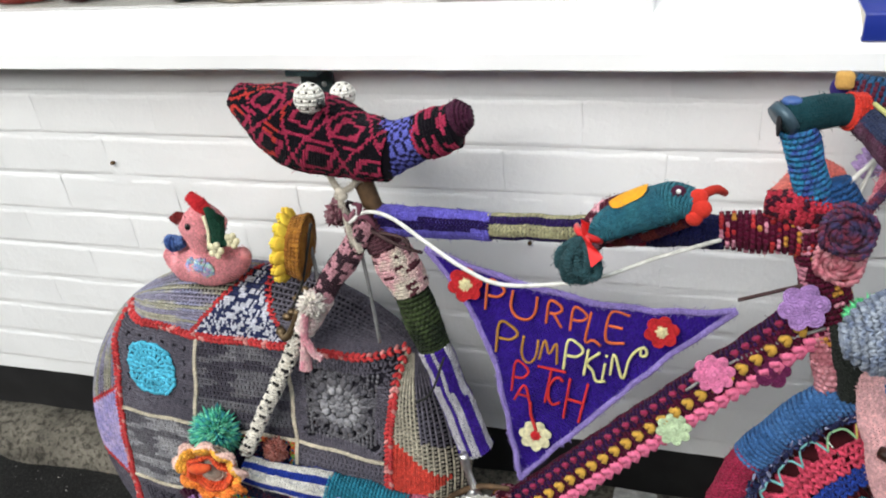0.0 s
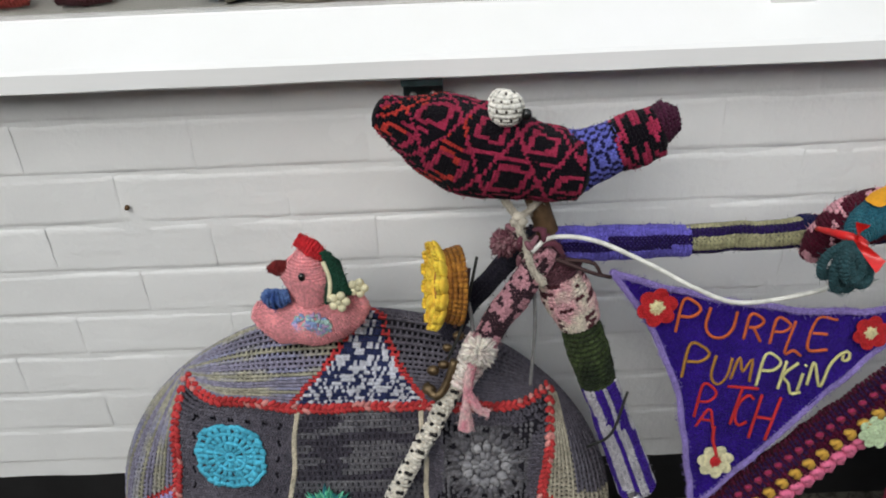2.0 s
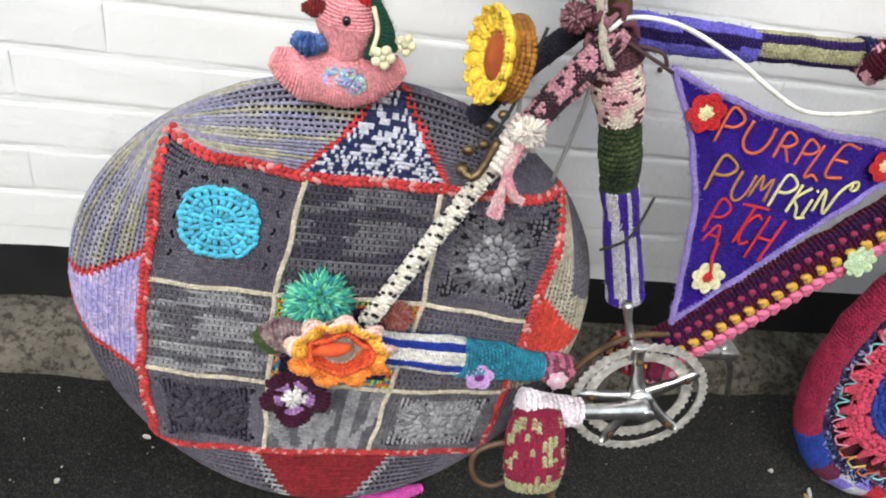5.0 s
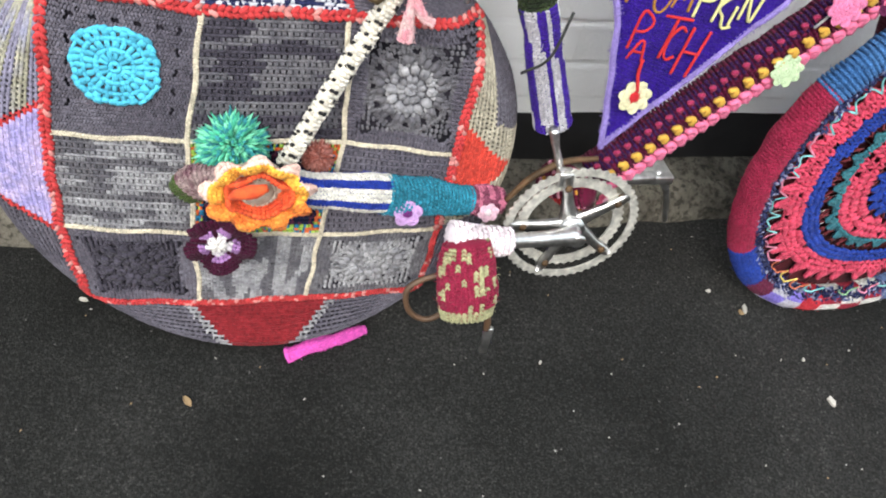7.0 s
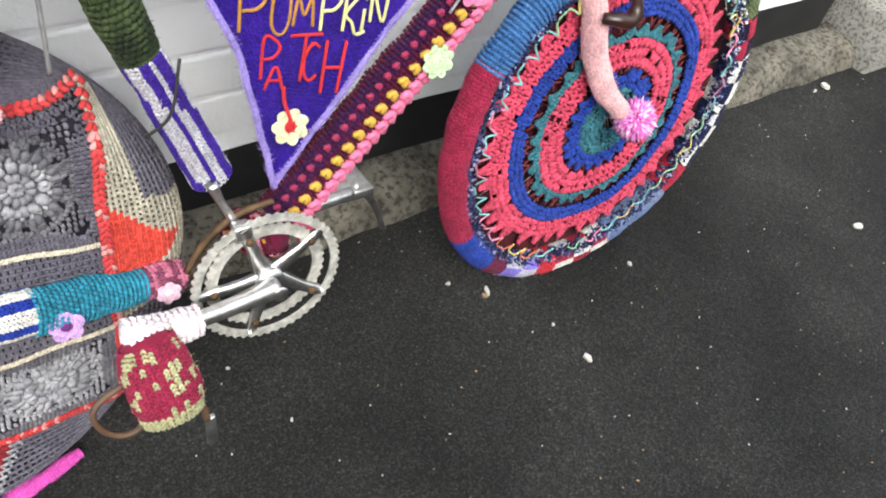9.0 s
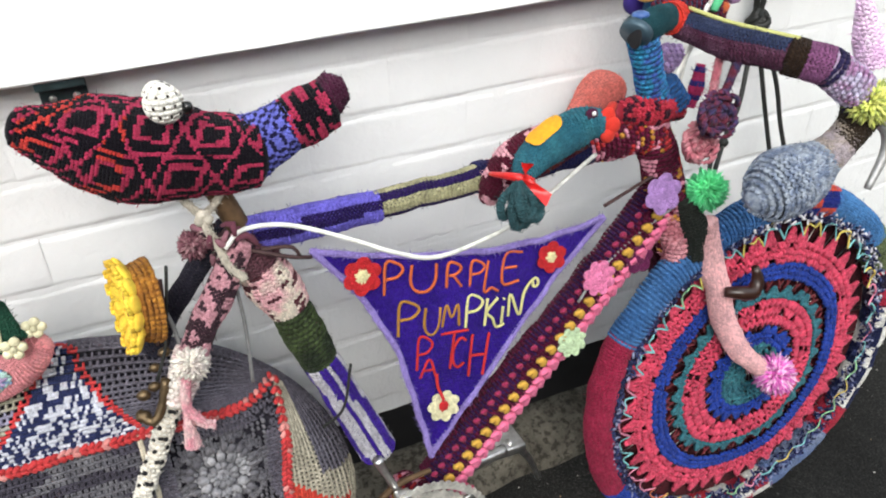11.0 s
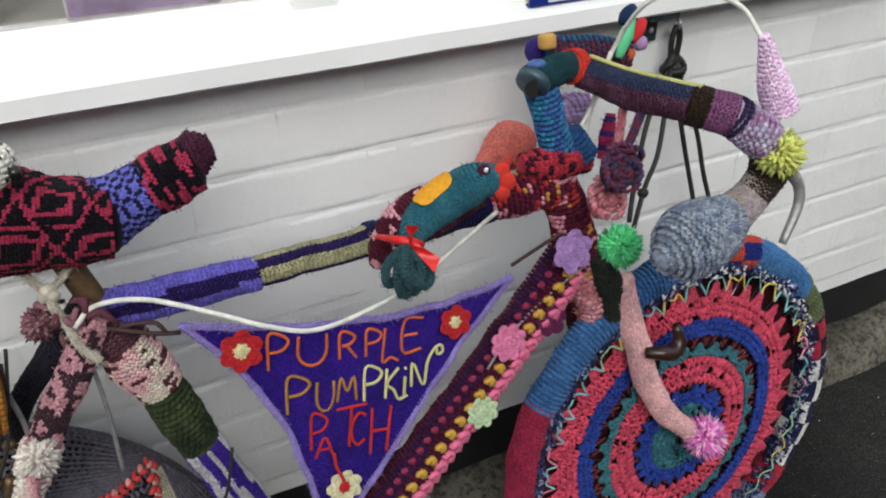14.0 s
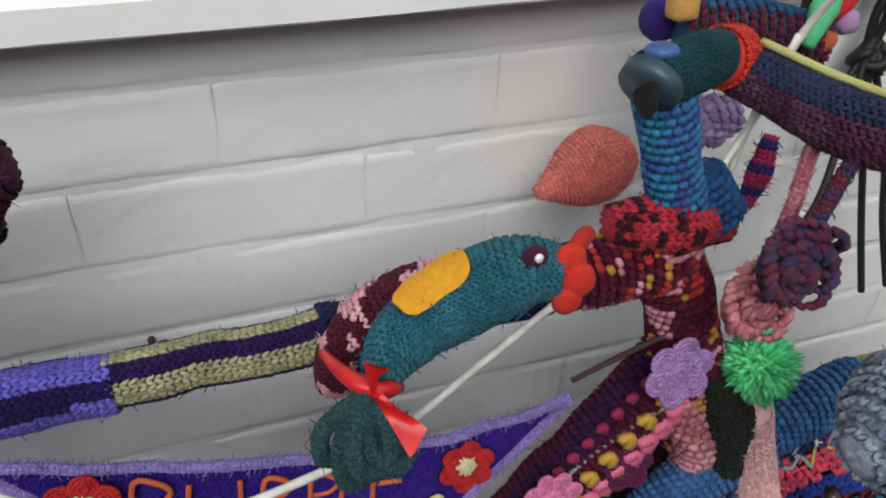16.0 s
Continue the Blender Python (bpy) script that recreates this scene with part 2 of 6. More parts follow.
def course(pts, step):
    """A smooth line through the points: places, directions and distances at even steps."""
    p = np.asarray(pts, float)
    if len(p) > 2:
        q = np.vstack([2 * p[0] - p[1], p, 2 * p[-1] - p[-2]])
        out = []
        for i in range(1, len(q) - 2):
            s = np.linspace(0, 1, 14, endpoint=False)[:, None]
            a, b, c, d = q[i - 1], q[i], q[i + 1], q[i + 2]
            out.append(0.5 * (2 * b + (c - a) * s + (2 * a - 5 * b + 4 * c - d) * s ** 2 + (3 * b - a - 3 * c + d) * s ** 3))
        p = np.vstack(out + [p[-1:]])
    d = np.r_[0, np.cumsum(np.linalg.norm(np.diff(p, axis=0), axis=1))]
    k = max(2, int(round(d[-1] / step)) + 1)
    s = np.linspace(0, d[-1], k)
    c = np.stack([np.interp(s, d, p[:, i]) for i in range(3)], 1)
    return c, unit(np.gradient(c, axis=0)), s


def along(r, k):
    r = np.atleast_1d(np.asarray(r, float))
    return np.interp(np.linspace(0, 1, k), np.linspace(0, 1, len(r)), r) if len(r) > 1 else np.full(k, r[0])


def frames(t):
    ref = np.array([0, -1.0, 0]) if abs(t[len(t) // 2][1]) < 0.9 else np.array([1.0, 0, 0])
    u = unit(ref - (t @ ref)[:, None] * t)
    return u, np.cross(t, u)


def knit(g, pts, rad, pitch=0.0062, pick=0, lining=0, squash=1.0, style="v", taper=True, holes=0.0):
    """A knitted sleeve along a line. pick: a material number or a function of (part of the way, angles)."""
    row = pitch * (0.85 if style == "v" else 1.05)
    c, t, s = course(pts, row)
    r = along(rad, len(c))
    u, w = frames(t)
    even = r.max() < 1.45 * r.min()
    seed = float(c[0].sum() * 31)
    r = r * np.array([1 + 0.07 * noise.noise(Vector((q * 38, seed, 0))) + 0.03 * noise.noise(Vector((q * 120, seed, 4))) for q in s])
    if s[-1] > 0.06:
        bend = np.array([[noise.noise(Vector((q * 22, seed, 9))), noise.noise(Vector((q * 22, seed, 14)))] for q in s]) * 0.0035
        c = c + bend[:, :1] * u + bend[:, 1:] * w
    for i in range(len(c)):
        n = max(7, int(round(2 * math.pi * (r.mean() if even else r[i]) * (1 + squash) / 2 / pitch)))
        a = (np.arange(n) + 0.5 * (i % 2 if style != "v" else 0)) / n * 2 * math.pi
        if holes:
            a = a[RNG.random(n) > holes]
        out = np.cos(a)[:, None] * u[i] + squash * np.sin(a)[:, None] * w[i]
        nr = unit(np.cos(a)[:, None] * u[i] * squash + np.sin(a)[:, None] * w[i])
        bi = np.cross(t[i], nr)
        m = pick(i / (len(c) - 1), a) if callable(pick) else pick
        p = c[i] + r[i] * out
        if style == "v":
            for sgn in (-1, 1):
                g.blobs(p + sgn * bi * pitch * 0.24, t[i] + sgn * bi * 0.55, nr, pitch * 0.62, pitch * 0.23, pitch * 0.25, m)
        else:
            g.blobs(p, bi + 0.25 * t[i], nr, pitch * 0.62, pitch * 0.36, pitch * 0.34, m)
        fz = RNG.random(3) * 2 * math.pi
        fo = np.cos(fz)[:, None] * u[i] + squash * np.sin(fz)[:, None] * w[i]
        fm = pick(i / (len(c) - 1), fz) if callable(pick) else pick
        g.blobs(c[i] + (r[i] + 0.0022) * fo, unit(RNG.standard_normal((3, 3))) + fo * 0.6, unit(RNG.standard_normal((3, 3))), 0.0035 + 0.003 * RNG.random(3), 0.00026, 0.00026, fm)
    if squash == 1.0:
        g.tube(c, r * 0.93, 14, lining, row * 2)
    if squash != 1.0:
        k = len(c)

        def fn(a, v):
            i = min(k - 1, int(round(v * (k - 1))))
            x = 2 * math.pi * a
            return c[i] + r[i] * 0.95 * (math.cos(x) * u[i] + squash * math.sin(x) * w[i])
        g.grid(fn, 20, k - 1, lining, True)
    if taper:
        for e, sg in ((0, -1), (-1, 1)):
            ax = np.array([u[e], w[e], t[e]])
            g.ellipsoid(c[e], (r[e] * 0.95, r[e] * 0.95 * squash, r[e] * 0.35), ax, pick if not callable(pick) else lining, 14, 8)
    return g


def thing(name, at, label, category, group="", parent_pose=BIKE):
    ob = new(name)
    ob.empty_display_size = 0.05
    ob.matrix_world = parent_pose @ Matrix.Translation(at)
    ORIGIN[ob.name] = np.array(at, float)
    return tagged(ob, label, category, group)


def part(name, g, mats, parent, label="", smooth=True):
    o = ORIGIN[parent.name]
    ob = new(name, g.mesh(name, mats if isinstance(mats, (list, tuple)) else [mats], o, smooth))
    ob.parent = parent
    ORIGIN[ob.name] = o
    return tagged(ob, label)


def lone(name, g, mats, at, label, category, group="", kind="", parent_pose=BIKE, smooth=True):
    ob = new(name, g.mesh(name, mats if isinstance(mats, (list, tuple)) else [mats], at, smooth))
    ob.matrix_world = parent_pose @ Matrix.Translation(at)
    return tagged(ob, label, category, group, kind)


WORLD = Matrix.Identity(4)
FRONT = np.array([0, -1.0, 0])

# ---- structure: ground, ledge, wall, sill, window ----
COURSE, FIRST, LONG, BASE, SILL_Z = 0.0863, 0.2285, 0.259, 0.19, 0.988
X0, X1 = -1.75, 2.25


def strip(profile, x0, x1, nx, wobble=0.0):
    """A long moulding along x from a profile of (y, z), its points in order."""
    g = Geo()
    n = len(profile)
    vs = []
    for i in range(nx + 1):
        x = x0 + (x1 - x0) * i / nx
        for j, (y, z) in enumerate(profile):
            w = wobble * noise.noise(Vector((x * 9, j * 3.1, 0.5)))
            vs.append((x, y + w, z + w * 0.6))
    f = []
    for i in range(nx):
        for j in range(n):
            k = (j + 1) % n
            a, b, c, d = i * n + j, i * n + k, (i + 1) * n + k, (i + 1) * n + j
            f += [(a, c, b), (a, d, c)]
    for i, sg in ((0, 1), (nx, -1)):
        for j in range(1, n - 1):
            t = (i * n, i * n + j, i * n + j + 1)
            f.append(t if sg > 0 else t[::-1])
    return g.add(vs, f)


g = Geo()


def ground_fn(u, v):
    x = 4000 * (u - 0.5) ** 3 * 4 + 0.3
    y = -0.1 + (v - 0.5) ** 3 * 16000
    near = max(0, 1 - math.hypot(x, y) / 4)
    return (x, y, 0.003 * near * noise.noise(Vector((x * 3, y * 3, 0))) - 0.002)


g.grid(ground_fn, 120, 120)
lone("ground", g, TARMAC, (0, 0, 0), "dark grey worn tarmac pavement with fine grit", "pavement", kind="structure", parent_pose=WORLD)
g = strip([(0.02, -0.05), (-0.128, -0.05), (-0.120, 0.004), (-0.098, 0.044), (-0.078, 0.056), (-0.03, 0.062), (0.02, 0.064)], X0, X1, 260, 0.016)
lone("kerb", g, LEDGE, (0, 0, 0), "rough weathered concrete ledge along the foot of the wall", "kerb", kind="structure", parent_pose=WORLD)
g = Geo().box((X0, 0.004, 0.0), (X1 - 0.06, 0.25, BASE + 0.005), bev=0.004)
lone("plinth", g, PLINTH, (0, 0, 0), "black painted band at the foot of the white wall", "wall base", kind="structure", parent_pose=WORLD, smooth=False)
# mortar face: joints stand back from the bricks, with a hand-pointed wave
g = Geo()


def mortar(u, v):
    x, z = X0 + (X1 - X0) * u, BASE + 0.003 + (1.0 - BASE) * v
    return (x, -0.0002 + 0.0024 * noise.noise(Vector((x * 11, 0, z * 13))) + 0.0008 * noise.noise(Vector((x * 50, 3, z * 50))), z)


g.grid(mortar, 400, 90)
g.box((X0, 0.008, BASE + 0.003), (X1, 0.26, 1.0))
wall = lone("wall_north", g, PAINT, (0, 0, 0), "white painted brick wall under a shop window", "wall", kind="structure", parent_pose=WORLD)
g = Geo().box((X0, 0.0, 1.9), (X1, 0.26, 3.4))
g.box((-1.75, 0.0, 1.0), (-1.45, 0.26, 1.9))
g.box((1.5, 0.0, 1.0), (X1, 0.26, 1.9))
lone("wall_upper", g, PAINT, (0, 0, 0), "white painted wall round and over the shop window", "wall", kind="structure", parent_pose=WORLD, smooth=False)
g = Geo().box((X1 + 0.02, 0.12, 0.1), (3.2, 0.3, 2.6))
lone("door_1", g, DOORWOOD, (0, 0, 0), "brown recessed panel beside the end of the white wall", "door", kind="structure", parent_pose=WORLD, smooth=False)
g = Geo().box((X1 + 0.004, -0.16, -0.05), (3.4, 0.3, 0.17), bev=0.012)
lone("door_step", g, STONE, (0, 0, 0), "pale stone step at the end of the wall", "step", kind="structure", parent_pose=WORLD)

# window sill: sloping top, square nosing
g = strip([(0.06, SILL_Z + 0.004), (-0.066, SILL_Z), (-0.0745, SILL_Z + 0.005), (-0.0725, SILL_Z + 0.028), (-0.067, SILL_Z + 0.034), (0.022, SILL_Z + 0.072)], -1.5, 1.6, 120, 0.0015)
lone("window_sill", g, SILL, (0, 0, 0), "white gloss painted wooden window sill", "sill", kind="structure", parent_pose=WORLD, smooth=False)
win = thing("window_1", (0, 0.03, 1.06), "white painted wooden shop window with a glass pane", "window", parent_pose=WORLD)
tagged(win, kind="structure")
GLASSM = bpy.data.materials.new("window_glass")
GLASSM.use_nodes = True
gb = GLASSM.node_tree.nodes["Principled BSDF"]
gb.inputs["Transmission Weight"].default_value, gb.inputs["Roughness"].default_value, gb.inputs["IOR"].default_value = 1.0, 0.02, 1.45
part("bottom_rail", Geo().box((-1.45, 0.0225, 1.02), (1.5, 0.05, 1.0622), bev=0.002), SILL, win)
part("top_rail", Geo().box((-1.45, 0.0, 1.85), (1.5, 0.05, 1.9), bev=0.004), SILL, win)
for xa in (-1.45, 0.435, 1.44):
    part("mullion", Geo().box((xa, -0.003, 1.046), (xa + 0.062, 0.053, 1.852), bev=0.004), SILL, win)
for xa, xb in ((-1.388, 0.435), (0.497, 1.44)):
    p = part("pane", Geo().box((xa, 0.0235, 1.0625), (xb, 0.0265, 1.85)), GLASSM, win, "clear glass pane", smooth=False)
    p.visible_shadow = False
g = Geo().box((-1.45, 0.054, 1.044), (1.5, 0.55, 1.062), bev=0.003)
lone("display_shelf", g, mat_plain("worn_grey_shelf_paint", (0.40, 0.39, 0.36), 0.7, 0, 0.2, 9), (0, 0, 0), "worn grey shelf inside the shop window", "shelf", parent_pose=WORLD, smooth=False)
g = Geo().box((-1.6, 0.56, 1.0), (1.6, 0.6, 2.0))
lone("shop_back_panel", g, mat_plain("cream_panel", (0.42, 0.38, 0.33), 0.8, 0, 0.2, 6), (0, 0, 0), "cream back panel of the window display", "panel", kind="structure", parent_pose=WORLD, smooth=False)

# window goods
WOODM = mat_plain("light_carved_wood", lin("8a6844"), 0.6, 0, 0.4, 30, 0.5)
GREYW = mat_plain("weathered_grey_wood", lin("8a8478"), 0.75, 0, 0.4, 40, 0.6)
box_ = thing("wooden_box", (-0.1, 0.12, 1.062), "small brown wooden box with carved front in the window", "box", parent_pose=WORLD)
part("body", Geo().box((-0.176, 0.084, 1.063), (0.054, 0.204, 1.20), bev=0.004), WOODM, box_)
g = Geo()
for k in range(5):
    g.box((-0.171 + k * 0.045, 0.079, 1.09), (-0.134 + k * 0.045, 0.085, 1.19), bev=0.002)
part("front_panel", g, WOODM, box_)
g = Geo()
g.tube([(-0.31 + 0.36 * q, 0.063 + 0.003 * math.sin(q * 9), 1.074 + 0.008 * math.sin(q * 14)) for q in np.linspace(0, 1, 24)], 0.012, 8)
g.tube([(-0.31 + 0.36 * q, 0.064, 1.089 + 0.010 * math.sin(q * 11 + 1)) for q in np.linspace(0, 1, 24)], 0.007, 8)
lone("carved_moulding", g, GREYW, (-0.14, 0.075, 1.062), "grey carved scroll moulding lying in the window", "ornament", parent_pose=WORLD)
g = Geo().box((0.074, 0.055, 1.063), (0.100, 0.08, 1.32), bev=0.003)
lone("display_post", g, SILL, (0.087, 0.068, 1.063), "white painted post in the window display", "post", parent_pose=WORLD)
pic = thing("picture", (0.26, 0.036, 1.0625), "framed lilac and white picture leaning in the window", "picture", parent_pose=WORLD)
part("frame", Geo().box((0.170, 0.031, 1.0625), (0.352, 0.041, 1.27), bev=0.002), mat_plain("pale_frame", (0.55, 0.53, 0.52), 0.5), pic)
part("sheet", Geo().box((0.173, 0.029, 1.0665), (0.349, 0.0325, 1.266)), mat_plain("lilac_print", lin("a48fae"), 0.6, 0, 0.45, 25), pic, "blotched lilac print", smooth=False)
g = Geo().box((0.356, 0.056, 1.063), (0.374, 0.15, 1.26), bev=0.003)
lone("standing_book", g, mat_plain("dull_red_cloth", lin("b0444c"), 0.6, 0, 0.2, 30), (0.365, 0.1, 1.063), "dull red book standing in the window display", "book", parent_pose=WORLD)
g = Geo().box((0.382, 0.056, 1.063), (0.398, 0.075, 1.30), bev=0.003)
lone("display_post", g, SILL, (0.39, 0.066, 1.063), "thin white painted post in the window display", "post", parent_pose=WORLD)
for xa, w, hx in ((-0.70, 0.10, "b2473f"), (-0.55, 0.07, "5a2d33"), (-0.34, 0.08, "3f6fa0"), (0.62, 0.1, "6d5a54")):
    g = Geo()
    knit(g, [(xa, 0.08, 1.079), (xa + w * 0.5, 0.08, 1.084), (xa + w, 0.09, 1.081)], [0.012, 0.02, 0.014], 0.006, 0, 0)
    lone("knitted_toy", g, yarn(hx), (xa, 0.08, 1.063), "small coloured knitted piece lying in the window", "knitwear", "knitted pieces in the window", parent_pose=WORLD)


def book(at, w, d, h, cover, group, label, lettering=False):
    x, y, z = at
    b = thing("book", at, label, "book", group, parent_pose=WORLD)
    paper = mat_plain("page_edges", (0.62, 0.57, 0.46), 0.85, 0, 0.15, 200)
    part("pages", Geo().box((x + 0.004, y + 0.006, z + 0.004), (x + w - 0.004, y + d, z + h - 0.004)), paper, b, "cream page edges", False)
    g = Geo().box((x, y, z), (x + w, y + d + 0.004, z + 0.0035), bev=0.001)
    g.box((x, y, z + h - 0.0035), (x + w, y + d + 0.004, z + h), bev=0.001)
    g.box((x, y - 0.002, z + 0.001), (x + w, y + 0.004, z + h - 0.001), bev=0.0015)
    part("cover", g, cover, b)
    return b


NAVY = mat_plain("navy_book_cover", lin("1c2f86"), 0.35, 0, 0.15, 20)
WHITEINK = mat_plain("white_print", (0.75, 0.76, 0.8), 0.5)
bk = book((0.757, -0.06, 1.0265), 0.226, 0.14, 0.037, NAVY, "", "dark blue hardback book lying on the window sill")
# the author's name as bars, the title in letters
g = Geo()
for xa, xb, zz in ((0.787, 0.826, 1.047), (0.787, 0.834, 1.032)):
    g.box((xa, -0.0632, zz), (xb, -0.0615, zz + 0.009))
part("name_bars", g, WHITEINK, bk, "white printed bars", False)
fc = bpy.data.curves.new("title", "FONT")
fc.body, fc.size, fc.extrude, fc.shear = "Pot of Gold", 0.021, 0.0004, 0.25
fo = new("title", fc)
fo.data.materials.append(WHITEINK)
fo.parent = bk
fo.matrix_basis = Matrix.Translation(Vector((0.866, -0.0629, 1.040)) - Vector((0.757, -0.06, 1.0265))) @ pose(0, 0, 0, 90, 0, 0)
tagged(fo, "white printed title")
g = Geo().box((0.848, -0.0632, 1.032), (0.856, -0.0615, 1.058))
part("emblem", g, mat_plain("gold_print", lin("b89a4a"), 0.4), bk, smooth=False)
book((1.09, -0.04, 1.033), 0.2, 0.14, 0.03, mat_plain("lilac_book_cover", lin("8d92b5"), 0.4), "", "pale lilac book lying on the window sill")


def bracket(x, group):
    b = thing("bracket", (x, -0.005, 0.94), "dark slate-blue painted metal bracket under the sill", "bracket", group, parent_pose=WORLD)
    part("plate", Geo().box((x - 0.028, -0.012, 0.925), (x + 0.028, -0.0005, 0.987), bev=0.002), BRACKET, b)
    part("arm", Geo().box((x - 0.028, -0.06, 0.975), (x + 0.028, -0.012, 0.9875), bev=0.002), BRACKET, b)
    g = Geo()
    for dx in (-0.014, 0.014):
        g.ellipsoid((x + dx, -0.013, 0.945), (0.005, 0.003, 0.005), seg=8, rings=6)
    part("screw", g, ALLOY, b)


bracket(-0.036, "brackets under the sill")
bracket(1.012, "brackets under the sill")
g = Geo()
for cx, cz in ((-0.499, 0.779), (0.306, 0.656)):
    g.ellipsoid((cx, -0.006, cz), (0.004, 0.006, 0.004), seg=8, rings=6)
lone("wall_nail", g, RUST, (-0.499, 0, 0.779), "rusty nail heads in the painted wall", "nail", kind="structure", parent_pose=WORLD)
# plain unseen block behind the camera, added to cut skylight from the horizon
g = Geo().box((-14, -7.6, -0.02), (14, -7.3, 4.6))
lone("unseen_light_block", g, mat_concrete("light_block_brown", (0.16, 0.10, 0.075), (0.27, 0.18, 0.13)), (0, -7.4, 0), "plain brown block, unseen, added behind the camera to cut skylight", "wall", kind="structure", parent_pose=WORLD, smooth=False)

# ---- bicycle ----
bike = thing("bicycle", (0.35, 0, 0.0), "yarn-bombed road bicycle leaning on the white wall", "bicycle")
CREAM, RED, SLATE, GREY, LGREY, DGREY = yarn("d9cdb4"), yarn("c8383a"), yarn("56525d", "66626d"), yarn("6d6b70", "5a585f", 30), yarn("a09fa2", "838287", 30), yarn("46424d")
PINK, MAROON, PURPLE, YELLOW = yarn("e8819c"), yarn("5d1230"), yarn("3b1c8c"), yarn("c9992e")
NAVY_Y, TEAL, BLUE, HOT, WHITE_Y = yarn("1b1d3d"), yarn("1f6c72"), yarn("1f3fa0"), yarn("dc4464"), yarn("e3dfd6")

RC, RR, WIDE = np.array([-0.172, 0.03, 0.342]), 0.345, 1.115
FC = np.array([0.925, 0.003, 0.361])


def rear_y(x, z):
    """How far the padded cover of the back wheel stands out at a place of its face."""
    r = np.hypot((x - RC[0]) / WIDE, z - RC[2]) / RR
    sag = 0.07 * np.clip((RC[2] - z) / RR, 0, 1) ** 3
    return -0.024 - sag + 0.03 * np.clip(r, 0, 0.86) ** 3 + np.where(r > 0.86, 0.075 * ((np.clip(r, 0.86, 1) - 0.86) / 0.14) ** 2, 0)


def rear_pt(x, z, lift=0.0):
    x, z = np.asarray(x, float), np.asarray(z, float)
    r = np.hypot((x - RC[0]) / WIDE, z - RC[2])
    k = np.where(r > RR, RR / np.maximum(r, 1e-6), 1.0)
    x, z = RC[0] + (x - RC[0]) * k, RC[2] + (z - RC[2]) * k
    e = 1e-3
    y = rear_y(x, z)
    n = np.stack([(rear_y(x + e, z) - y) / e, -np.ones_like(y), (rear_y(x, z + e) - y) / e], -1)
    n = unit(n)
    return np.stack([x, y, z], -1) + n * lift, n


ROWS4 = [[(-0.417, 0.600), (-0.242, 0.586), (-0.070, 0.589), (0.113, 0.572)],
         [(-0.438, 0.408), (-0.268, 0.406), (-0.064, 0.411), (0.098, 0.386)],
         [(-0.446, 0.253), (-0.267, 0.247), (-0.088, 0.245), (0.092, 0.248)],
         [(-0.424, 0.114), (-0.264, 0.115), (-0.105, 0.122), (0.078, 0.124)]]
rear = part("rear_wheel", Geo().tube([(RC[0] + 0.295 * math.cos(a), RC[1] + 0.03, RC[2] + 0.295 * math.sin(a)) for a in np.linspace(0, 2 * math.pi, 40)], 0.028, 10, 0, 0.03), INNER, bike, "back wheel hidden under a crocheted cover")


def quad(c, u, v):
    """A place in a four-cornered panel; c holds upper left, upper right, lower left, lower right."""
    c = np.asarray(c, float)
    u, v = np.asarray(u)[..., None], np.asarray(v)[..., None]
    return (c[0] * (1 - u) + c[1] * u) * (1 - v) + (c[2] * (1 - u) + c[3] * u) * v


def lay(g, u, v, c, du, dv, ln, wd, mi, lift=0.001):
    """Stitches in a panel at (u, v), along the direction (du, dv)."""
    p2 = quad(c, u, v)
    q2 = quad(c, u + 1e-3 * du, v + 1e-3 * dv)
    p, n = rear_pt(p2[..., 0], p2[..., 1], lift)
    q, _ = rear_pt(q2[..., 0], q2[..., 1], lift)
    g.blobs(p, q - p, n, ln, wd, wd * 0.8, mi)


def lining(g, c, mi):
    def fn(u, v):
        p = quad(c, u, v)
        return rear_pt(p[0], p[1], -0.004)[0]
    g.grid(fn, 10, 10, mi)


def filet(g, c, rows, cols, pick, turn=False):
    """Rows of treble crochet: a chain line, then posts with gaps."""
    for i in range(rows):
        v0 = (i + 0.15) / rows
        k = np.arange(cols * 2)
        u = (k + 0.5) / (cols * 2)
        for uu, vv, du, dv, ln, wd in ((u, np.full(len(k), v0), 1, 0, 0.0042, 0.0019), (((np.arange(cols) + 0.3 + 0.25 * (i % 2)) / cols), np.full(cols, v0 + 0.5 / rows), 0, 1, 0.0042, 0.0018),
                                       (((np.arange(cols) + 0.62 + 0.25 * (i % 2)) / cols), np.full(cols, v0 + 0.5 / rows), 0.1, 1, 0.0042, 0.0018)):
            m = pick(uu, vv) if callable(pick) else pick
            if turn:
                lay(g, vv, uu, c, dv, du, ln, wd, m)
            else:
                lay(g, np.clip(uu, 0, 1), vv, c, du, dv, ln, wd, m)


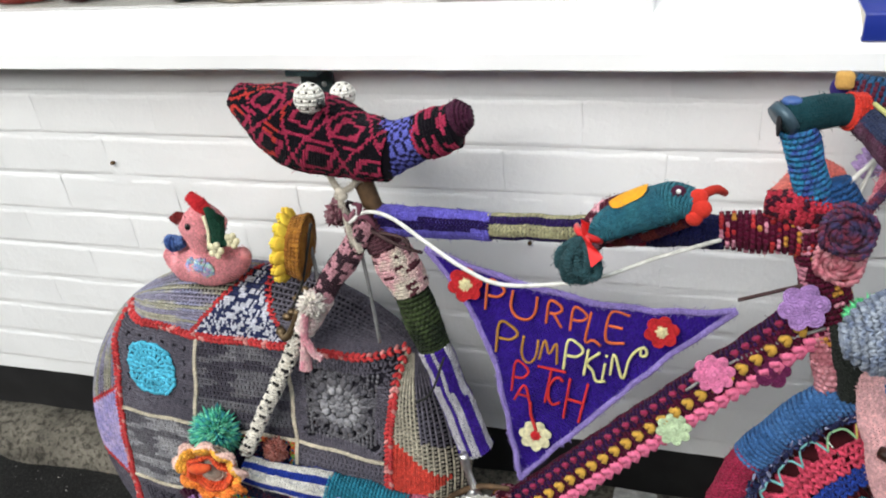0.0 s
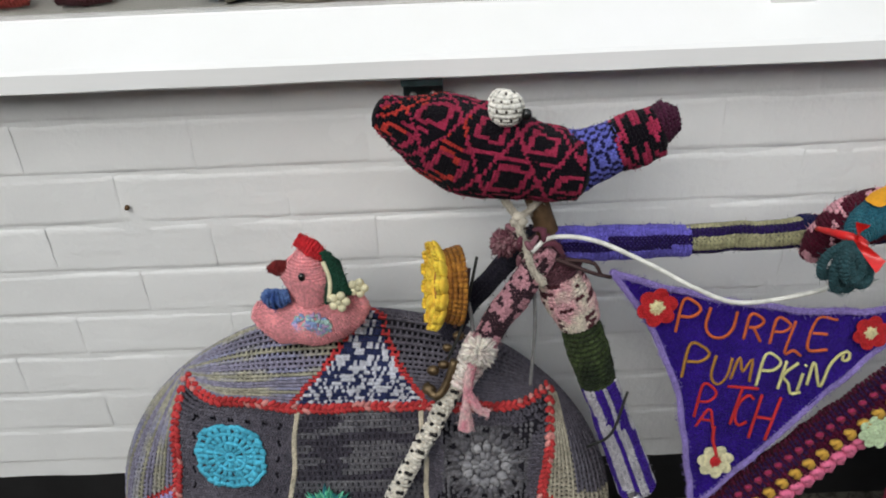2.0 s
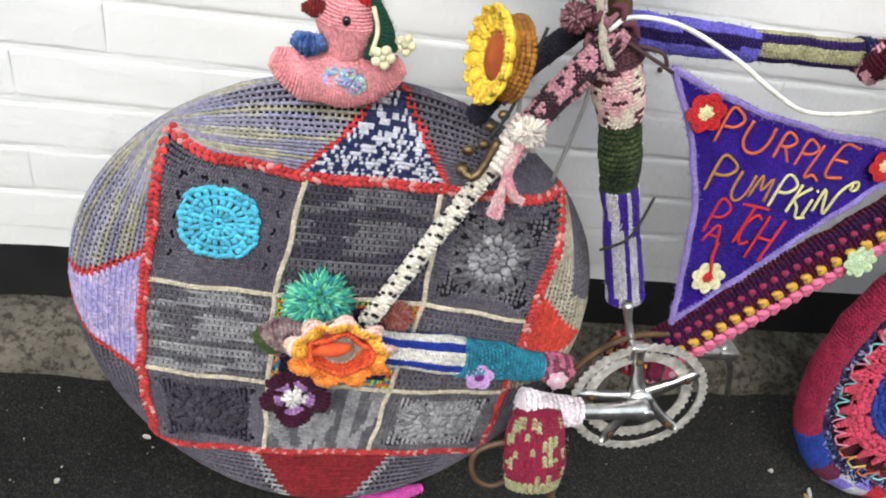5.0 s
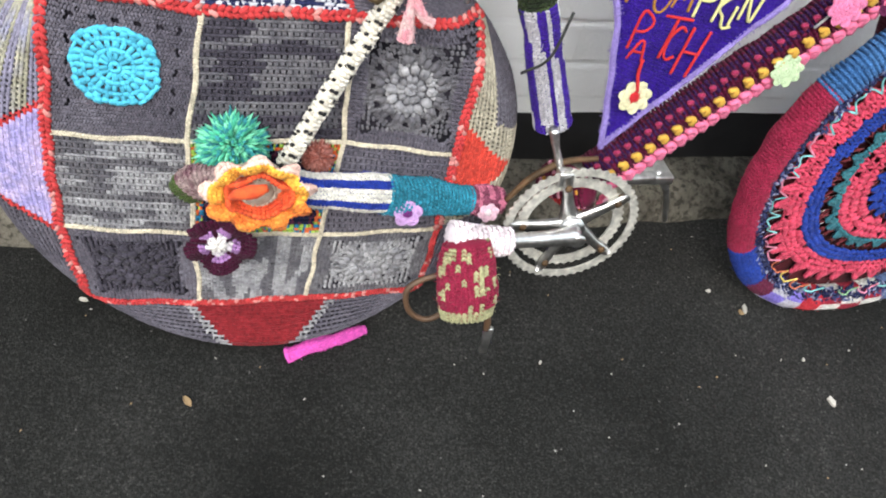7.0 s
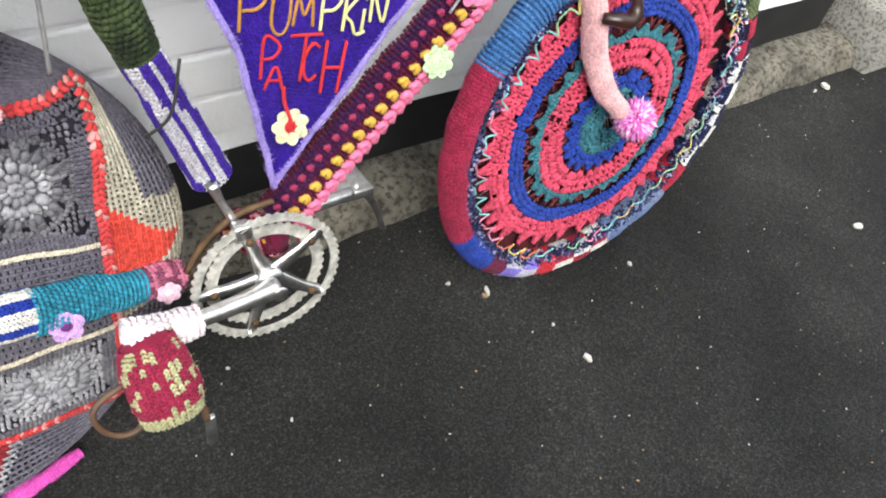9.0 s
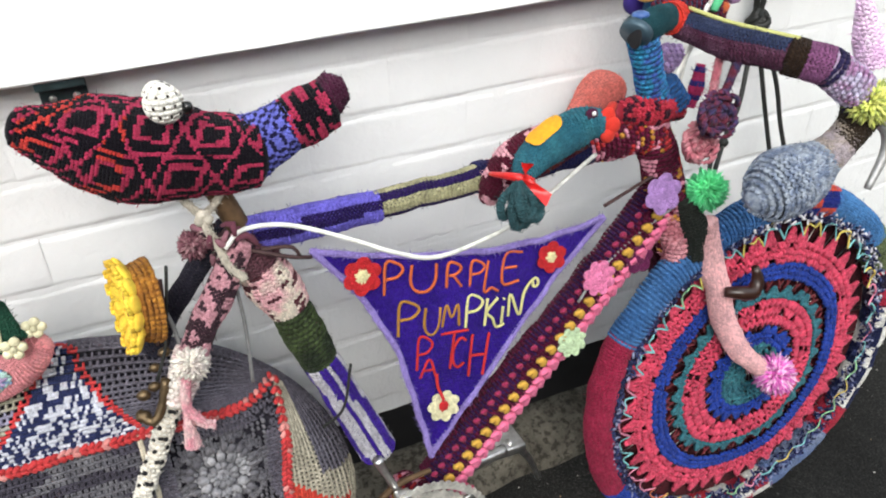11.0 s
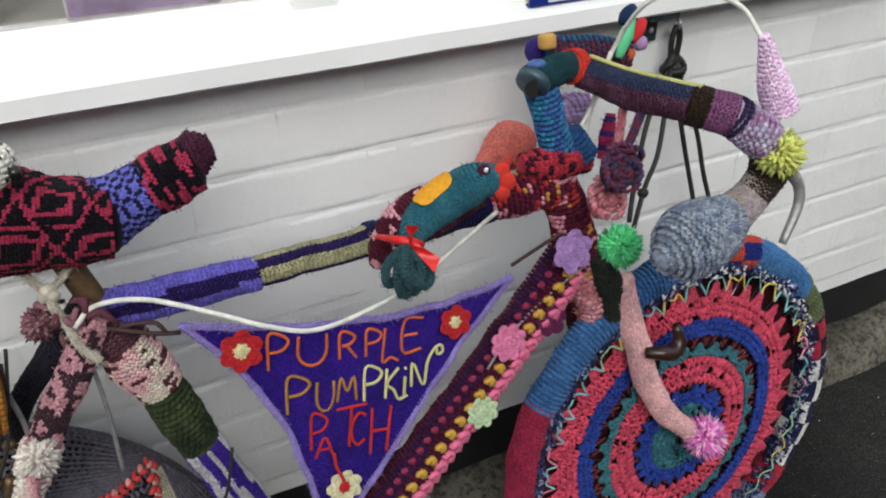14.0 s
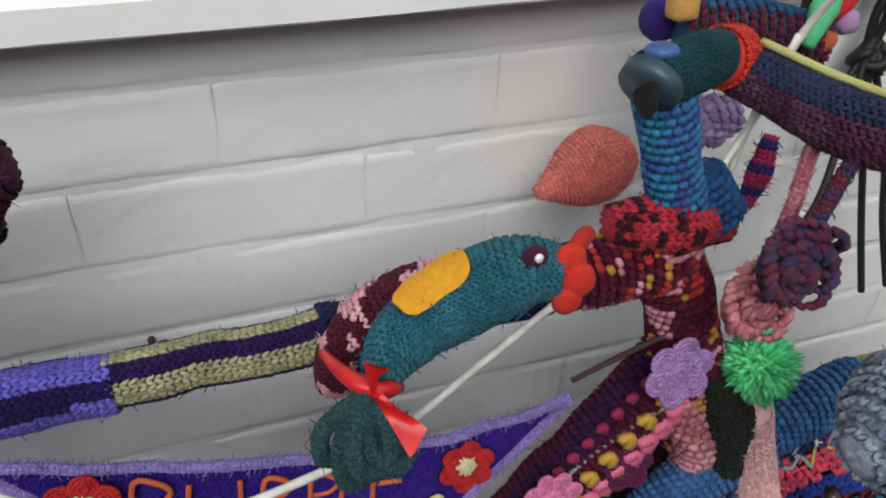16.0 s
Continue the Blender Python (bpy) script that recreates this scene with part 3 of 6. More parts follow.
def burst(g, c, pick, rings=11):
    """A square with a flower of puff stitches, eyelets between them, and treble rows round it."""
    def ringed(r, n, ln, wd, tone, phase=0.0, keep=None, lift=0.001):
        a = (np.arange(n) + phase) / n * 2 * math.pi + 0.06 * RNG.standard_normal(n) / (1 + n / 16)
        if keep is not None:
            a = a[keep(np.arange(n))]
        rr = r * (1 + 0.03 * RNG.standard_normal(len(a)))
        lay(g, 0.5 + rr * np.cos(a), 0.5 + rr * np.sin(a), c, np.cos(a), np.sin(a), ln, wd, tone, lift)
    t = pick if callable(pick) else (lambda r: pick)
    ringed(0.03, 8, 0.005, 0.0028, t(0.05))
    ringed(0.085, 12, 0.0062, 0.0036, t(0.15), 0.5)
    for r, n, ph, tone in ((0.16, 12, 0.0, t(0.25)), (0.243, 12, 0.5, t(0.5))):
        for d in (-0.16, 0.16):
            ringed(r, n, 0.0074, 0.0042, tone, ph + d * 1.1, lift=0.0022)
        ringed(r + 0.045, n * 2, 0.0044, 0.0026, tone, ph, lift=0.0015)
    ringed(0.30, 36, 0.0055, 0.0024, t(0.6), 0.0, lambda k: k % 3 != 0)
    ringed(0.335, 60, 0.0034, 0.0022, t(0.7))
    w = (np.arange(40) + 0.5) / 40 - 0.5
    uu, vv = (q.ravel() for q in np.meshgrid(w, w))
    rr, aa = np.hypot(uu, vv), np.arctan2(vv, uu)
    hole = ((np.abs(rr - 0.205) < 0.026) & (np.cos(12 * aa) < -0.1)) | ((np.abs(rr - 0.295) < 0.03) & (np.cos(12 * aa) > 0.05))
    k = (rr < 0.37) & ~hole
    for tone, lo, hi in ((t(0.3), 0, 0.13), (t(0.5), 0.13, 0.25), (t(0.7), 0.25, 0.37)):
        m = k & (rr >= lo) & (rr < hi)
        lay(g, uu[m] + 0.5, vv[m] + 0.5, c, np.cos(aa[m]), np.sin(aa[m]), 0.0032, 0.0021, tone, -0.0012)
    w = (np.arange(24) + 0.5) / 24 - 0.5
    uu, vv = (q.ravel() for q in np.meshgrid(w, w))
    k = (np.maximum(np.abs(uu), np.abs(vv)) < 0.385) & (np.hypot(uu, vv) > 0.36) & (RNG.random(len(uu)) > 0.12)
    lay(g, uu[k] + 0.5, vv[k] + 0.5, c, 0.3, 1, 0.0042, 0.0023, t(0.7))
    for i, m in enumerate((0.365, 0.40, 0.435, 0.47)):
        n = 24 + 2 * i
        s = (np.arange(n) + 0.5) / n * 2 - 1
        for side in range(4):
            if i == 0:
                s = s[np.abs(s) < 0.72]
            e = np.full(len(s), m)
            q = s * m
            u, v, du, dv = ((0.5 + q, 0.5 - e, 0, 1), (0.5 + e, 0.5 + q, 1, 0), (0.5 + q, 0.5 + e, 0, 1), (0.5 - e, 0.5 + q, 1, 0))[side]
            hole = (np.abs(s) > 0.80) & (np.abs(s) < 0.92) & (i == 1)
            lay(g, u[~hole], v[~hole], c, du + 0.15, dv + 0.15, 0.0036, 0.0021, t(0.9))
            lay(g, u[::2] + 0.016 * (1 if du else 0), v[::2] + 0.016 * (1 if dv else 0), c, dv, du, 0.0052, 0.0016, t(0.9))


def panel(r, k):
    return [ROWS4[r][k], ROWS4[r][k + 1], ROWS4[r + 1][k], ROWS4[r + 1][k + 1]]


def eyelet_square(g, c):
    for i in range(34):
        n = 42
        u, v = (np.arange(n) + 0.5 * (i % 2) + 0.25) / n, np.full(n, (i + 0.5) / 34)
        ring = np.maximum(np.abs(u - 0.5), np.abs(v - 0.5))
        hole = (np.abs(ring - 0.36) < 0.025) & (np.arange(n) % 6 < 2) & (i % 5 < 2)
        lay(g, u[~hole], v[~hole], c, 0.35 * (1 if i % 2 else -1), 1, 0.0038, 0.0018, 0)


def shade(lo, hi):
    """Two shades in drifting bands."""
    def fn(u, v):
        f = np.array([noise.noise(Vector((a * 2.5, b * 9, lo * 3.7))) for a, b in zip(np.ravel(u), np.ravel(v))])
        return np.where(f > 0.05, hi, lo)
    return fn


LINER = yarn("322f38", "232128")


def patch(label, mats, fill, c):
    g = Geo()
    fill(g, c)
    lining(g, c, len(mats))
    return part("patch", g, mats + [LINER], rear, label)


MULTI = [NAVY_Y, yarn("e8692a"), yarn("a5cf48"), yarn("1f7fae"), yarn("57243c")]
patch("dark slate crochet square with eyelets", [SLATE], eyelet_square, panel(0, 0))
patch("grey crochet square in drifting shades", [GREY, DGREY], lambda g, c: filet(g, c, 18, 24, shade(0, 1)), panel(0, 1))
patch("grey sunburst crochet square", [GREY, LGREY, SLATE], lambda g, c: burst(g, c, lambda r: 1 if r < 0.3 else (0 if r < 0.8 else 2)), panel(0, 2))
patch("pale grey openwork crochet square", [LGREY, GREY], lambda g, c: filet(g, c, 15, 24, shade(0, 1)), panel(1, 0))
patch("navy crochet square edged in bright colours", MULTI, lambda g, c: filet(g, c, 15, 26, lambda u, v: np.where((np.abs(u - 0.5) > 0.42) | (np.abs(v - 0.5) > 0.4), RNG.integers(1, 4, len(u)), RNG.choice([0, 0, 0, 4], len(u)))), panel(1, 1))
patch("dark slate openwork crochet square", [SLATE], lambda g, c: filet(g, c, 15, 22, 0), panel(1, 2))
patch("dark sunburst crochet square", [SLATE, DGREY], lambda g, c: burst(g, c, lambda r: 1 if r < 0.75 else 0), panel(2, 0))
patch("pale grey ribbed crochet square", [LGREY, GREY], lambda g, c: filet(g, c, 18, 18, shade(0, 1), True), panel(2, 1))
patch("silver-grey sunburst crochet square", [LGREY, GREY], lambda g, c: burst(g, c, lambda r: 0 if r < 0.75 else 1), panel(2, 2))


def rim_patch(label, mats, edge, a0, a1, pick, n_s, n_t, solid=()):
    """The cover between one edge of the patchwork and the wheel's rim, and on round its back."""
    g = Geo()
    e = np.asarray(edge, float)
    ed = np.r_[0, np.cumsum(np.linalg.norm(np.diff(e, axis=0), axis=1))]
    ed /= ed[-1]

    def at(s, t):
        s, t = np.asarray(s, float), np.asarray(t, float)
        q = np.stack([np.interp(s, ed, e[:, 0]), np.interp(s, ed, e[:, 1])], -1)
        a = np.radians(a0 + (a1 - a0) * s)
        rim = np.stack([RC[0] + RR * WIDE * np.cos(a), RC[2] + RR * np.sin(a)], -1)
        tt = np.clip(t / 0.72, 0, 1)[..., None]
        p2 = q * (1 - tt) + rim * tt
        p, n = rear_pt(p2[..., 0], p2[..., 1])
        b = np.clip((t - 0.72) / 0.28, 0, 1)
        out = np.stack([np.cos(a), 0 * a, np.sin(a)], -1)
        p = p + b[..., None] * np.array([0, 0.075, 0]) - out * (0.035 * b ** 2)[..., None]
        n = unit(n * (1 - b)[..., None] + out * b[..., None] + 1e-6)
        return p, n
    for i in range(n_t):
        t = np.full(n_s, (i + 0.5) / n_t)
        s = (np.arange(n_s) + 0.25 + 0.5 * (i % 2)) / n_s
        m = np.broadcast_to(pick(s, t), (n_s,))
        p, n = at(s, t)
        q, _ = at(s + 0.002, t)
        wide = np.isin(m, solid)
        g.blobs(p + n * 0.001, q - p, n, 0.0042, 0.0019, 0.0018, m)
        p2, n2 = at(s, t + 0.5 / n_t)
        q2, _ = at(s, t + 0.5 / n_t + 0.004)
        k2 = (np.arange(n_s) % 2 == 0) | wide
        g.blobs(p2[k2], (q2 - p2)[k2], n2[k2], 0.0042, np.where(wide, 0.0024, 0.0017)[k2], 0.0018, m[k2])
    g.grid(lambda u, v: (lambda o: o[0] - o[1] * 0.005)(at(np.array(u), np.array(v))), 30, 12, len(mats))
    return part("patch", g, mats + [LINER], rear, label)


VARI = yarn("a19d8a", "8b8ba6", 14)
NAVYW = [yarn("2a3157"), yarn("c9cbd6")]
rim_patch("beige and lilac crochet with a navy and white triangle", [VARI, SLATE, *NAVYW, RED, yarn("8a869c"), yarn("9d9a86")], ROWS4[0], 132, 37,
          lambda s, t: np.where((np.abs(s - 0.5 + 0.01) < 0.17 * (1.03 - t / 0.75)), np.where(RNG.random(len(s)) < 0.45, 3, 2), np.where(np.abs(np.abs(s - 0.49) - 0.17 * (1.03 - t / 0.75)) < 0.018, 4, np.where(s < 0.5, np.array([0, 5, 5, 0, 6])[(t * 26).astype(int) % 5], 1))), 150, 26, (2, 3))
rim_patch("beige crochet with a lilac triangle at the wheel's back edge", [VARI, SLATE, yarn("bfaed6", "9f96cc", 40), RED, yarn("8a869c"), yarn("9d9a86")], [ROWS4[0][0], ROWS4[1][0], ROWS4[2][0], ROWS4[3][0]], 132, 222,
          lambda s, t: np.where(np.abs(s - 0.52) < 0.2 * (1.03 - t / 0.8), 2, np.where(np.abs(np.abs(s - 0.52) - 0.2 * (1.03 - t / 0.8)) < 0.02, 3, np.where(s < 0.5, np.array([0, 4, 4, 5, 0])[(t * 22).astype(int) % 5], 1))), 130, 22, (2,))
rim_patch("charcoal crochet with a dark red triangle near the ground", [SLATE, yarn("8c2028"), LGREY, RED], ROWS4[3], 222, 318,
          lambda s, t: np.where(np.abs(s - 0.5) < 0.2 * (1.03 - t / 0.8), 1, np.where(np.abs(np.abs(s - 0.5) - 0.2 * (1.03 - t / 0.8)) < 0.03, 2, 0)), 130, 18, (1,))
rim_patch("beige and charcoal crochet with a bright red triangle", [SLATE, yarn("d5402f"), yarn("b3ab97"), RED], [ROWS4[0][3], ROWS4[1][3], ROWS4[2][3], ROWS4[3][3]], 37, -42,
          lambda s, t: np.where((np.abs(s - 0.46) < 0.16 * (1 - t / 0.6)) & (t < 0.6), 1, np.where((t < 0.34) & (s < 0.5), 2, np.where((np.abs(s - 0.46) < 0.24 * (1.1 - t)) & (s > 0.3), 2, 0))), 120, 20, (1,))


def braid(name, a, b, mat, label, width=0.0035, sub=None):
    """A raised crochet seam over the cover from a to b."""
    g = Geo()
    a, b = np.asarray(a), np.asarray(b)
    n = int(np.linalg.norm(b - a) / (width * 1.1))
    s = (np.arange(n) + 0.5) / n
    q = a + (b - a) * s[:, None]
    p, nr = rear_pt(q[:, 0], q[:, 1], 0.003)
    d = unit(rear_pt(*(q + (b - a) * 0.01).T, 0.003)[0] - p)
    side = np.cross(nr, d)
    p = p + side * (0.0022 * np.sin(s * 9 + a[0] * 40) * np.sin(s * math.pi))[:, None]
    for sg in (-1, 1):
        fleck = (RNG.random(n) < 0.2).astype(int) if mat is RED else 0
        g.blobs(p + sg * side * width * 0.42, d + sg * side * 0.7, nr, width * 0.95, width * 0.42, width * 0.5, fleck)
    return part(name, g, [mat, yarn("d98a84")], rear, label)


for r in range(3):
    for k in (1, 2):
        braid("seam", ROWS4[r][k], ROWS4[r + 1][k], CREAM, "cream crochet seam")
for r in (1, 2):
    for k in range(3):
        braid("seam", ROWS4[r][k], ROWS4[r][k + 1], CREAM, "cream crochet seam")
for k in range(3):
    for w in (0.0075,):
        braid("seam", ROWS4[0][k], ROWS4[0][k + 1], RED, "red crochet seam", w)
        braid("seam", ROWS4[3][k], ROWS4[3][k + 1], RED, "red crochet seam", 0.005)
        braid("seam", ROWS4[k][0], ROWS4[k + 1][0], RED, "red crochet seam", 0.0075)
        braid("seam", ROWS4[k][3], ROWS4[k + 1][3], RED, "red crochet seam", 0.0075 if k < 2 else 0.005)

# turquoise doily sewn to the slate square
g = Geo()
tc = np.array([-0.345, 0.507])
for rr, n, ln, wd, turned in ((0.005, 7, 0.004, 0.0026, 1), (0.014, 14, 0.0062, 0.0027, 0), (0.0215, 24, 0.0042, 0.0028, 1), (0.029, 22, 0.0058, 0.0032, 0), (0.036, 38, 0.0042, 0.003, 1), (0.0415, 26, 0.0052, 0.0038, 0), (0.047, 36, 0.0058, 0.0036, 1)):
    a = (np.arange(n) + 0.3 * RNG.random(n)) / n * 2 * math.pi
    q = rr * (1 + 0.10 * (rr / 0.047) * np.abs(np.sin(2 * a)) ** 2) * (1 + 0.03 * np.sin(11 * a) * (rr > 0.04))
    p, nr = rear_pt(tc[0] + q * np.cos(a), tc[1] + q * np.sin(a), 0.005)
    d = np.stack([-np.sin(a), 0 * a, np.cos(a)], -1) if turned else np.stack([np.cos(a), 0 * a, np.sin(a)], -1)
    g.blobs(p, d, nr, ln * 1.25, wd * 1.12, 0.0017, 0)
tagged(part("doily", g, yarn("45bfe0"), rear, "turquoise round crochet doily"), kind="stuff")

# front wheel: tyre sleeve in coloured lengths, ringed crochet disc, spokes


def in_wheel(g):
    """The front wheel stands a little more upright than the frame, its cover pulled taller than wide."""
    g.v = [np.stack([FC[0] + (v[:, 0] - FC[0]) * 0.97, v[:, 1] - 0.095 * (v[:, 2] - FC[2]), FC[2] + (v[:, 2] - FC[2]) * 1.095], 1) for v in g.v]
    return g


front = part("front_wheel", in_wheel(Geo().tube([(FC[0] + 0.308 * math.cos(a), FC[1] + 0.004, FC[2] + 0.308 * math.sin(a)) for a in np.linspace(0, 2 * math.pi, 60)], 0.0165, 10, 0, 0.03, False)), INNER, bike, "front wheel hidden under a ringed crochet cover")
TYRE = [("tyre_sleeve", 96, 153, [yarn("3f6fa5", "2d5c93")], "blue crochet tyre sleeve", "bead"), ("tyre_sleeve", 153, 212, [yarn("a01f45")], "crimson knitted tyre sleeve", "v"),
        ("tyre_sleeve", 212, 231, [yarn("1e3f9c")], "royal blue knitted tyre sleeve", "v"), ("tyre_sleeve", 231, 240, [yarn("6a2140")], "plum knitted tyre sleeve", "v"),
        ("tyre_sleeve", 240, 258, [yarn("8272cf"), yarn("b9b6c2")], "lilac knitted tyre sleeve", "v"), ("tyre_sleeve", 258, 267, [yarn("c32032")], "red knitted tyre sleeve", "v"),
        ("tyre_sleeve", 267, 292, [yarn("d9d6d0"), yarn("9c1f38")], "white and crimson tyre sleeve", "v"), ("tyre_sleeve", 292, 318, [yarn("5a6f9a", "76839f")], "dusty blue tyre sleeve", "v"),
        ("tyre_sleeve", 318, 331, [yarn("b5243f")], "crimson knitted tyre sleeve", "v"), ("tyre_sleeve", 331, 372, [yarn("1c2348"), yarn("e4e2dc")], "navy and white checked tyre sleeve", "v"),
        ("tyre_sleeve", 372, 387, [yarn("2a1c33"), yarn("b72342")], "black and red tyre sleeve", "v"), ("tyre_sleeve", 387, 402, [yarn("5f6b46")], "moss green tyre sleeve", "bead"),
        ("tyre_sleeve", 402, 430, [yarn("3f78b0")], "sky blue knitted tyre sleeve", "v"), ("tyre_sleeve", 430, 446, [yarn("1d2a78"), yarn("c2452f")], "navy and orange tyre sleeve", "v"),
        ("tyre_sleeve", 446, 457, [yarn("b3a85c")], "straw yellow tyre sleeve", "v")]
for nm, a0, a1, mats, lab, st in TYRE:
    g = Geo()
    an = np.radians(np.linspace(a0, a1 + 0.5, 9))
    pk = 0 if len(mats) == 1 else (lambda f, a, q=max(1, round((a1 - a0) / 9)): ((np.floor(f * q) + np.floor((a % 6.2832 + 1.2) / 2.1)) % 2).astype(int))
    knit(g, np.stack([FC[0] + 0.309 * np.cos(an), 0 * an + FC[1], FC[2] + 0.309 * np.sin(an)], 1), 0.0245, 0.0066, pk, 0, style=st, taper=False)
    part(nm, in_wheel(g), mats, front, lab)


def disc(r, a, lift=0.0):
    """A place on the slightly domed crochet disc of the front wheel."""
    r, a = np.asarray(r, float), np.asarray(a, float)
    sag = 0.0025 * np.sin(3 * a + 1) + 0.0015 * np.sin(7 * a)
    return np.stack([FC[0] + r * np.cos(a) * (1 + 0.006 * np.sin(5 * a)), -0.012 + 0.018 * (r / 0.28) ** 2 + sag * (r / 0.25) - lift, FC[2] + r * np.sin(a) * (1 + 0.006 * np.sin(5 * a))], -1)


def ringwork(g, r0, r1, rows, pitch, holes=0.0):
    """Rows of chunky V stitches with gaps that show the dark netting."""
    h = (r1 - r0) / rows
    for i in range(rows):
        rr = r0 + h * (i + 0.5)
        n = max(8, int(2 * math.pi * rr / pitch))
        a = (np.arange(n) + 0.5 * (i % 2) + 0.12 * RNG.standard_normal(n)) / n * 2 * math.pi
        a = a[RNG.random(n) > holes]
        rad = np.stack([np.cos(a), 0 * a, np.sin(a)], -1)
        tan = np.stack([-np.sin(a), 0 * a, np.cos(a)], -1)
        r = rr + 0.001 * RNG.standard_normal(len(a))
        for sg in (-1, 1):
            g.blobs(disc(r, a + sg * pitch * 0.22 / rr, 0.002), rad + sg * tan * 0.5, FRONT, h * 0.60, pitch * 0.19, 0.0036, 0)
        m = int(n * 1.5)
        b = np.arange(m) / m * 2 * math.pi
        g.blobs(disc(np.full(m, rr + h * 0.46), b), np.stack([-np.sin(b), 0 * b, np.cos(b)], -1), FRONT, 2 * math.pi * rr / m * 0.62, 0.0017, 0.002, 0)


def points(g, r, n, depth, width):
    """Pointed scallops standing out from a ring's edge."""
    a = (np.arange(n) + 0.15 * RNG.standard_normal(n)) / n * 2 * math.pi
    for k, (f, w) in enumerate(((0.1, 1.0), (0.35, 0.72), (0.62, 0.45), (0.9, 0.22))):
        for sg in (-1, 0, 1):
            b = a + sg * w * width * 0.36 / r
            g.blobs(disc(np.full(n, r + f * depth), b, 0.001), np.stack([np.cos(b - sg * 0.6), 0 * b, np.sin(b - sg * 0.6)], -1), FRONT, depth * 0.24, width * 0.15 * (0.6 + 0.4 * w), 0.003, 0)


TEALR = yarn("2a6574", "33747f", 40)
for r0, r1, rows, pitch, mat, lab, pts, hol in ((0.012, 0.062, 5, 0.0085, TEALR, "teal crochet centre with small holes", None, 0.12), (0.062, 0.082, 2, 0.0088, BLUE, "blue zigzag crochet ring", (0.082, 22, 0.013, 0.018), 0.03),
                                               (0.098, 0.144, 3, 0.0115, HOT, "hot pink crochet ring", None, 0.04), (0.145, 0.153, 1, 0.0105, TEALR, "teal scalloped ring", (0.152, 30, 0.014, 0.024), 0.05),
                                               (0.178, 0.206, 3, 0.0098, yarn("23419f"), "royal blue crochet ring", None, 0.03), (0.206, 0.241, 3, 0.0118, HOT, "hot pink crochet ring with a toothed edge", (0.240, 40, 0.023, 0.025), 0.04)):
    g = Geo()
    ringwork(g, r0, r1, rows, pitch, hol)
    if pts:
        points(g, *pts)
    part("crochet_ring", in_wheel(g), mat, front, lab)
# openwork between the rings: thin slanting strands
for rr, n, half in ((0.167, 46, 0.013), (0.092, 30, 0.010)):
    g = Geo()
    for sg in (-1, 1):
        a = (np.arange(n) + 0.2 * RNG.standard_normal(n)) / n * 2 * math.pi
        g.blobs(disc(np.full(n, rr), a, -0.004), np.stack([np.cos(a + 0.5 * sg), 0 * a, np.sin(a + 0.5 * sg)], -1), FRONT, half, 0.0014, 0.0014, 0)
    part("crochet_ring", in_wheel(g), yarn("7d3038"), front, "maroon openwork ring")
# lacing loops and fuzzy yarn between disc and tyre
LOOPS = [yarn("7fc7c9"), yarn("d8c25a"), yarn("e07a52"), yarn("e58aa6"), yarn("2b2f5a"), yarn("9fd6a0")]
g = Geo()
for k in range(40):
    a = k / 40 * 2 * math.pi
    pts = [(FC[0] + r * math.cos(b), -0.022 + 0.006 * (q % 2), FC[2] + r * math.sin(b)) for q, (r, b) in enumerate(((0.259, a), (0.274 + 0.006 * RNG.random(), a + 0.03), (0.272 + 0.013 * RNG.random(), a + 0.078), (0.274 + 0.006 * RNG.random(), a + 0.12), (0.260, a + 0.157)))]
    g.tube(pts, 0.0011 + 0.0008 * RNG.random(), 6, int(RNG.choice([0, 0, 5, 1, 2, 3, 4], p=[0.25, 0.15, 0.15, 0.15, 0.12, 0.1, 0.08])), 0.006)
tagged(part("lacing", in_wheel(g), LOOPS, front, "looped pastel lacing yarn"), kind="stuff")
g = Geo()
n = 4200
a, rr = RNG.random(n) * 2 * math.pi, 0.279 + 0.020 * RNG.random(n) ** 0.8
d = unit(RNG.standard_normal((n, 3)))
g.blobs(np.stack([FC[0] + rr * np.cos(a), -0.021 + 0.024 * RNG.random(n), FC[2] + rr * np.sin(a)], -1), d, unit(RNG.standard_normal((n, 3))), 0.0065, 0.0016, 0.0016, np.where((np.abs(a - 1.1) < 0.8) & (RNG.random(n) < 0.3), 3, RNG.choice([0, 0, 0, 1, 1, 2], n)))
part("fringe", in_wheel(g), [yarn("23264a"), yarn("3d4674"), yarn("8f93b4"), yarn("dddbe0")], front, "fuzzy navy fringe yarn")
g = Geo()
for k in range(32):
    a = k / 32 * 2 * math.pi
    g.tube([(FC[0] + 0.02 * math.cos(a + 0.9), 0.012, FC[2] + 0.02 * math.sin(a + 0.9)), (FC[0] + 0.28 * math.cos(a), 0.010, FC[2] + 0.28 * math.sin(a))], 0.001, 5, 0, 0.1)
part("spokes", in_wheel(g), ALLOY, front, "thin steel spokes")
g = Geo()
g.grid(lambda u, v: (FC[0] + 0.285 * v * math.cos(2 * math.pi * u), 0.016, FC[2] + 0.285 * v * math.sin(2 * math.pi * u)), 48, 6, 0, True)
part("backing", in_wheel(g), yarn("541a22", "2a0e16", 14), front, "dark maroon netting behind the rings")


def sleeve(name, pts, rad, mats, pick, label, pitch=0.0062, style="v", parent=None, **kw):
    g = Geo()
    knit(g, pts, rad, pitch, pick, 0, style=style, **kw)
    return part(name, g, mats, parent or bike, label)


def bands(*stops):
    """Pick by part of the way: pairs of (end, number)."""
    def fn(f, a):
        for e, m in stops:
            if f <= e:
                return np.full(len(a), m)
        return np.full(len(a), stops[-1][1])
    return fn


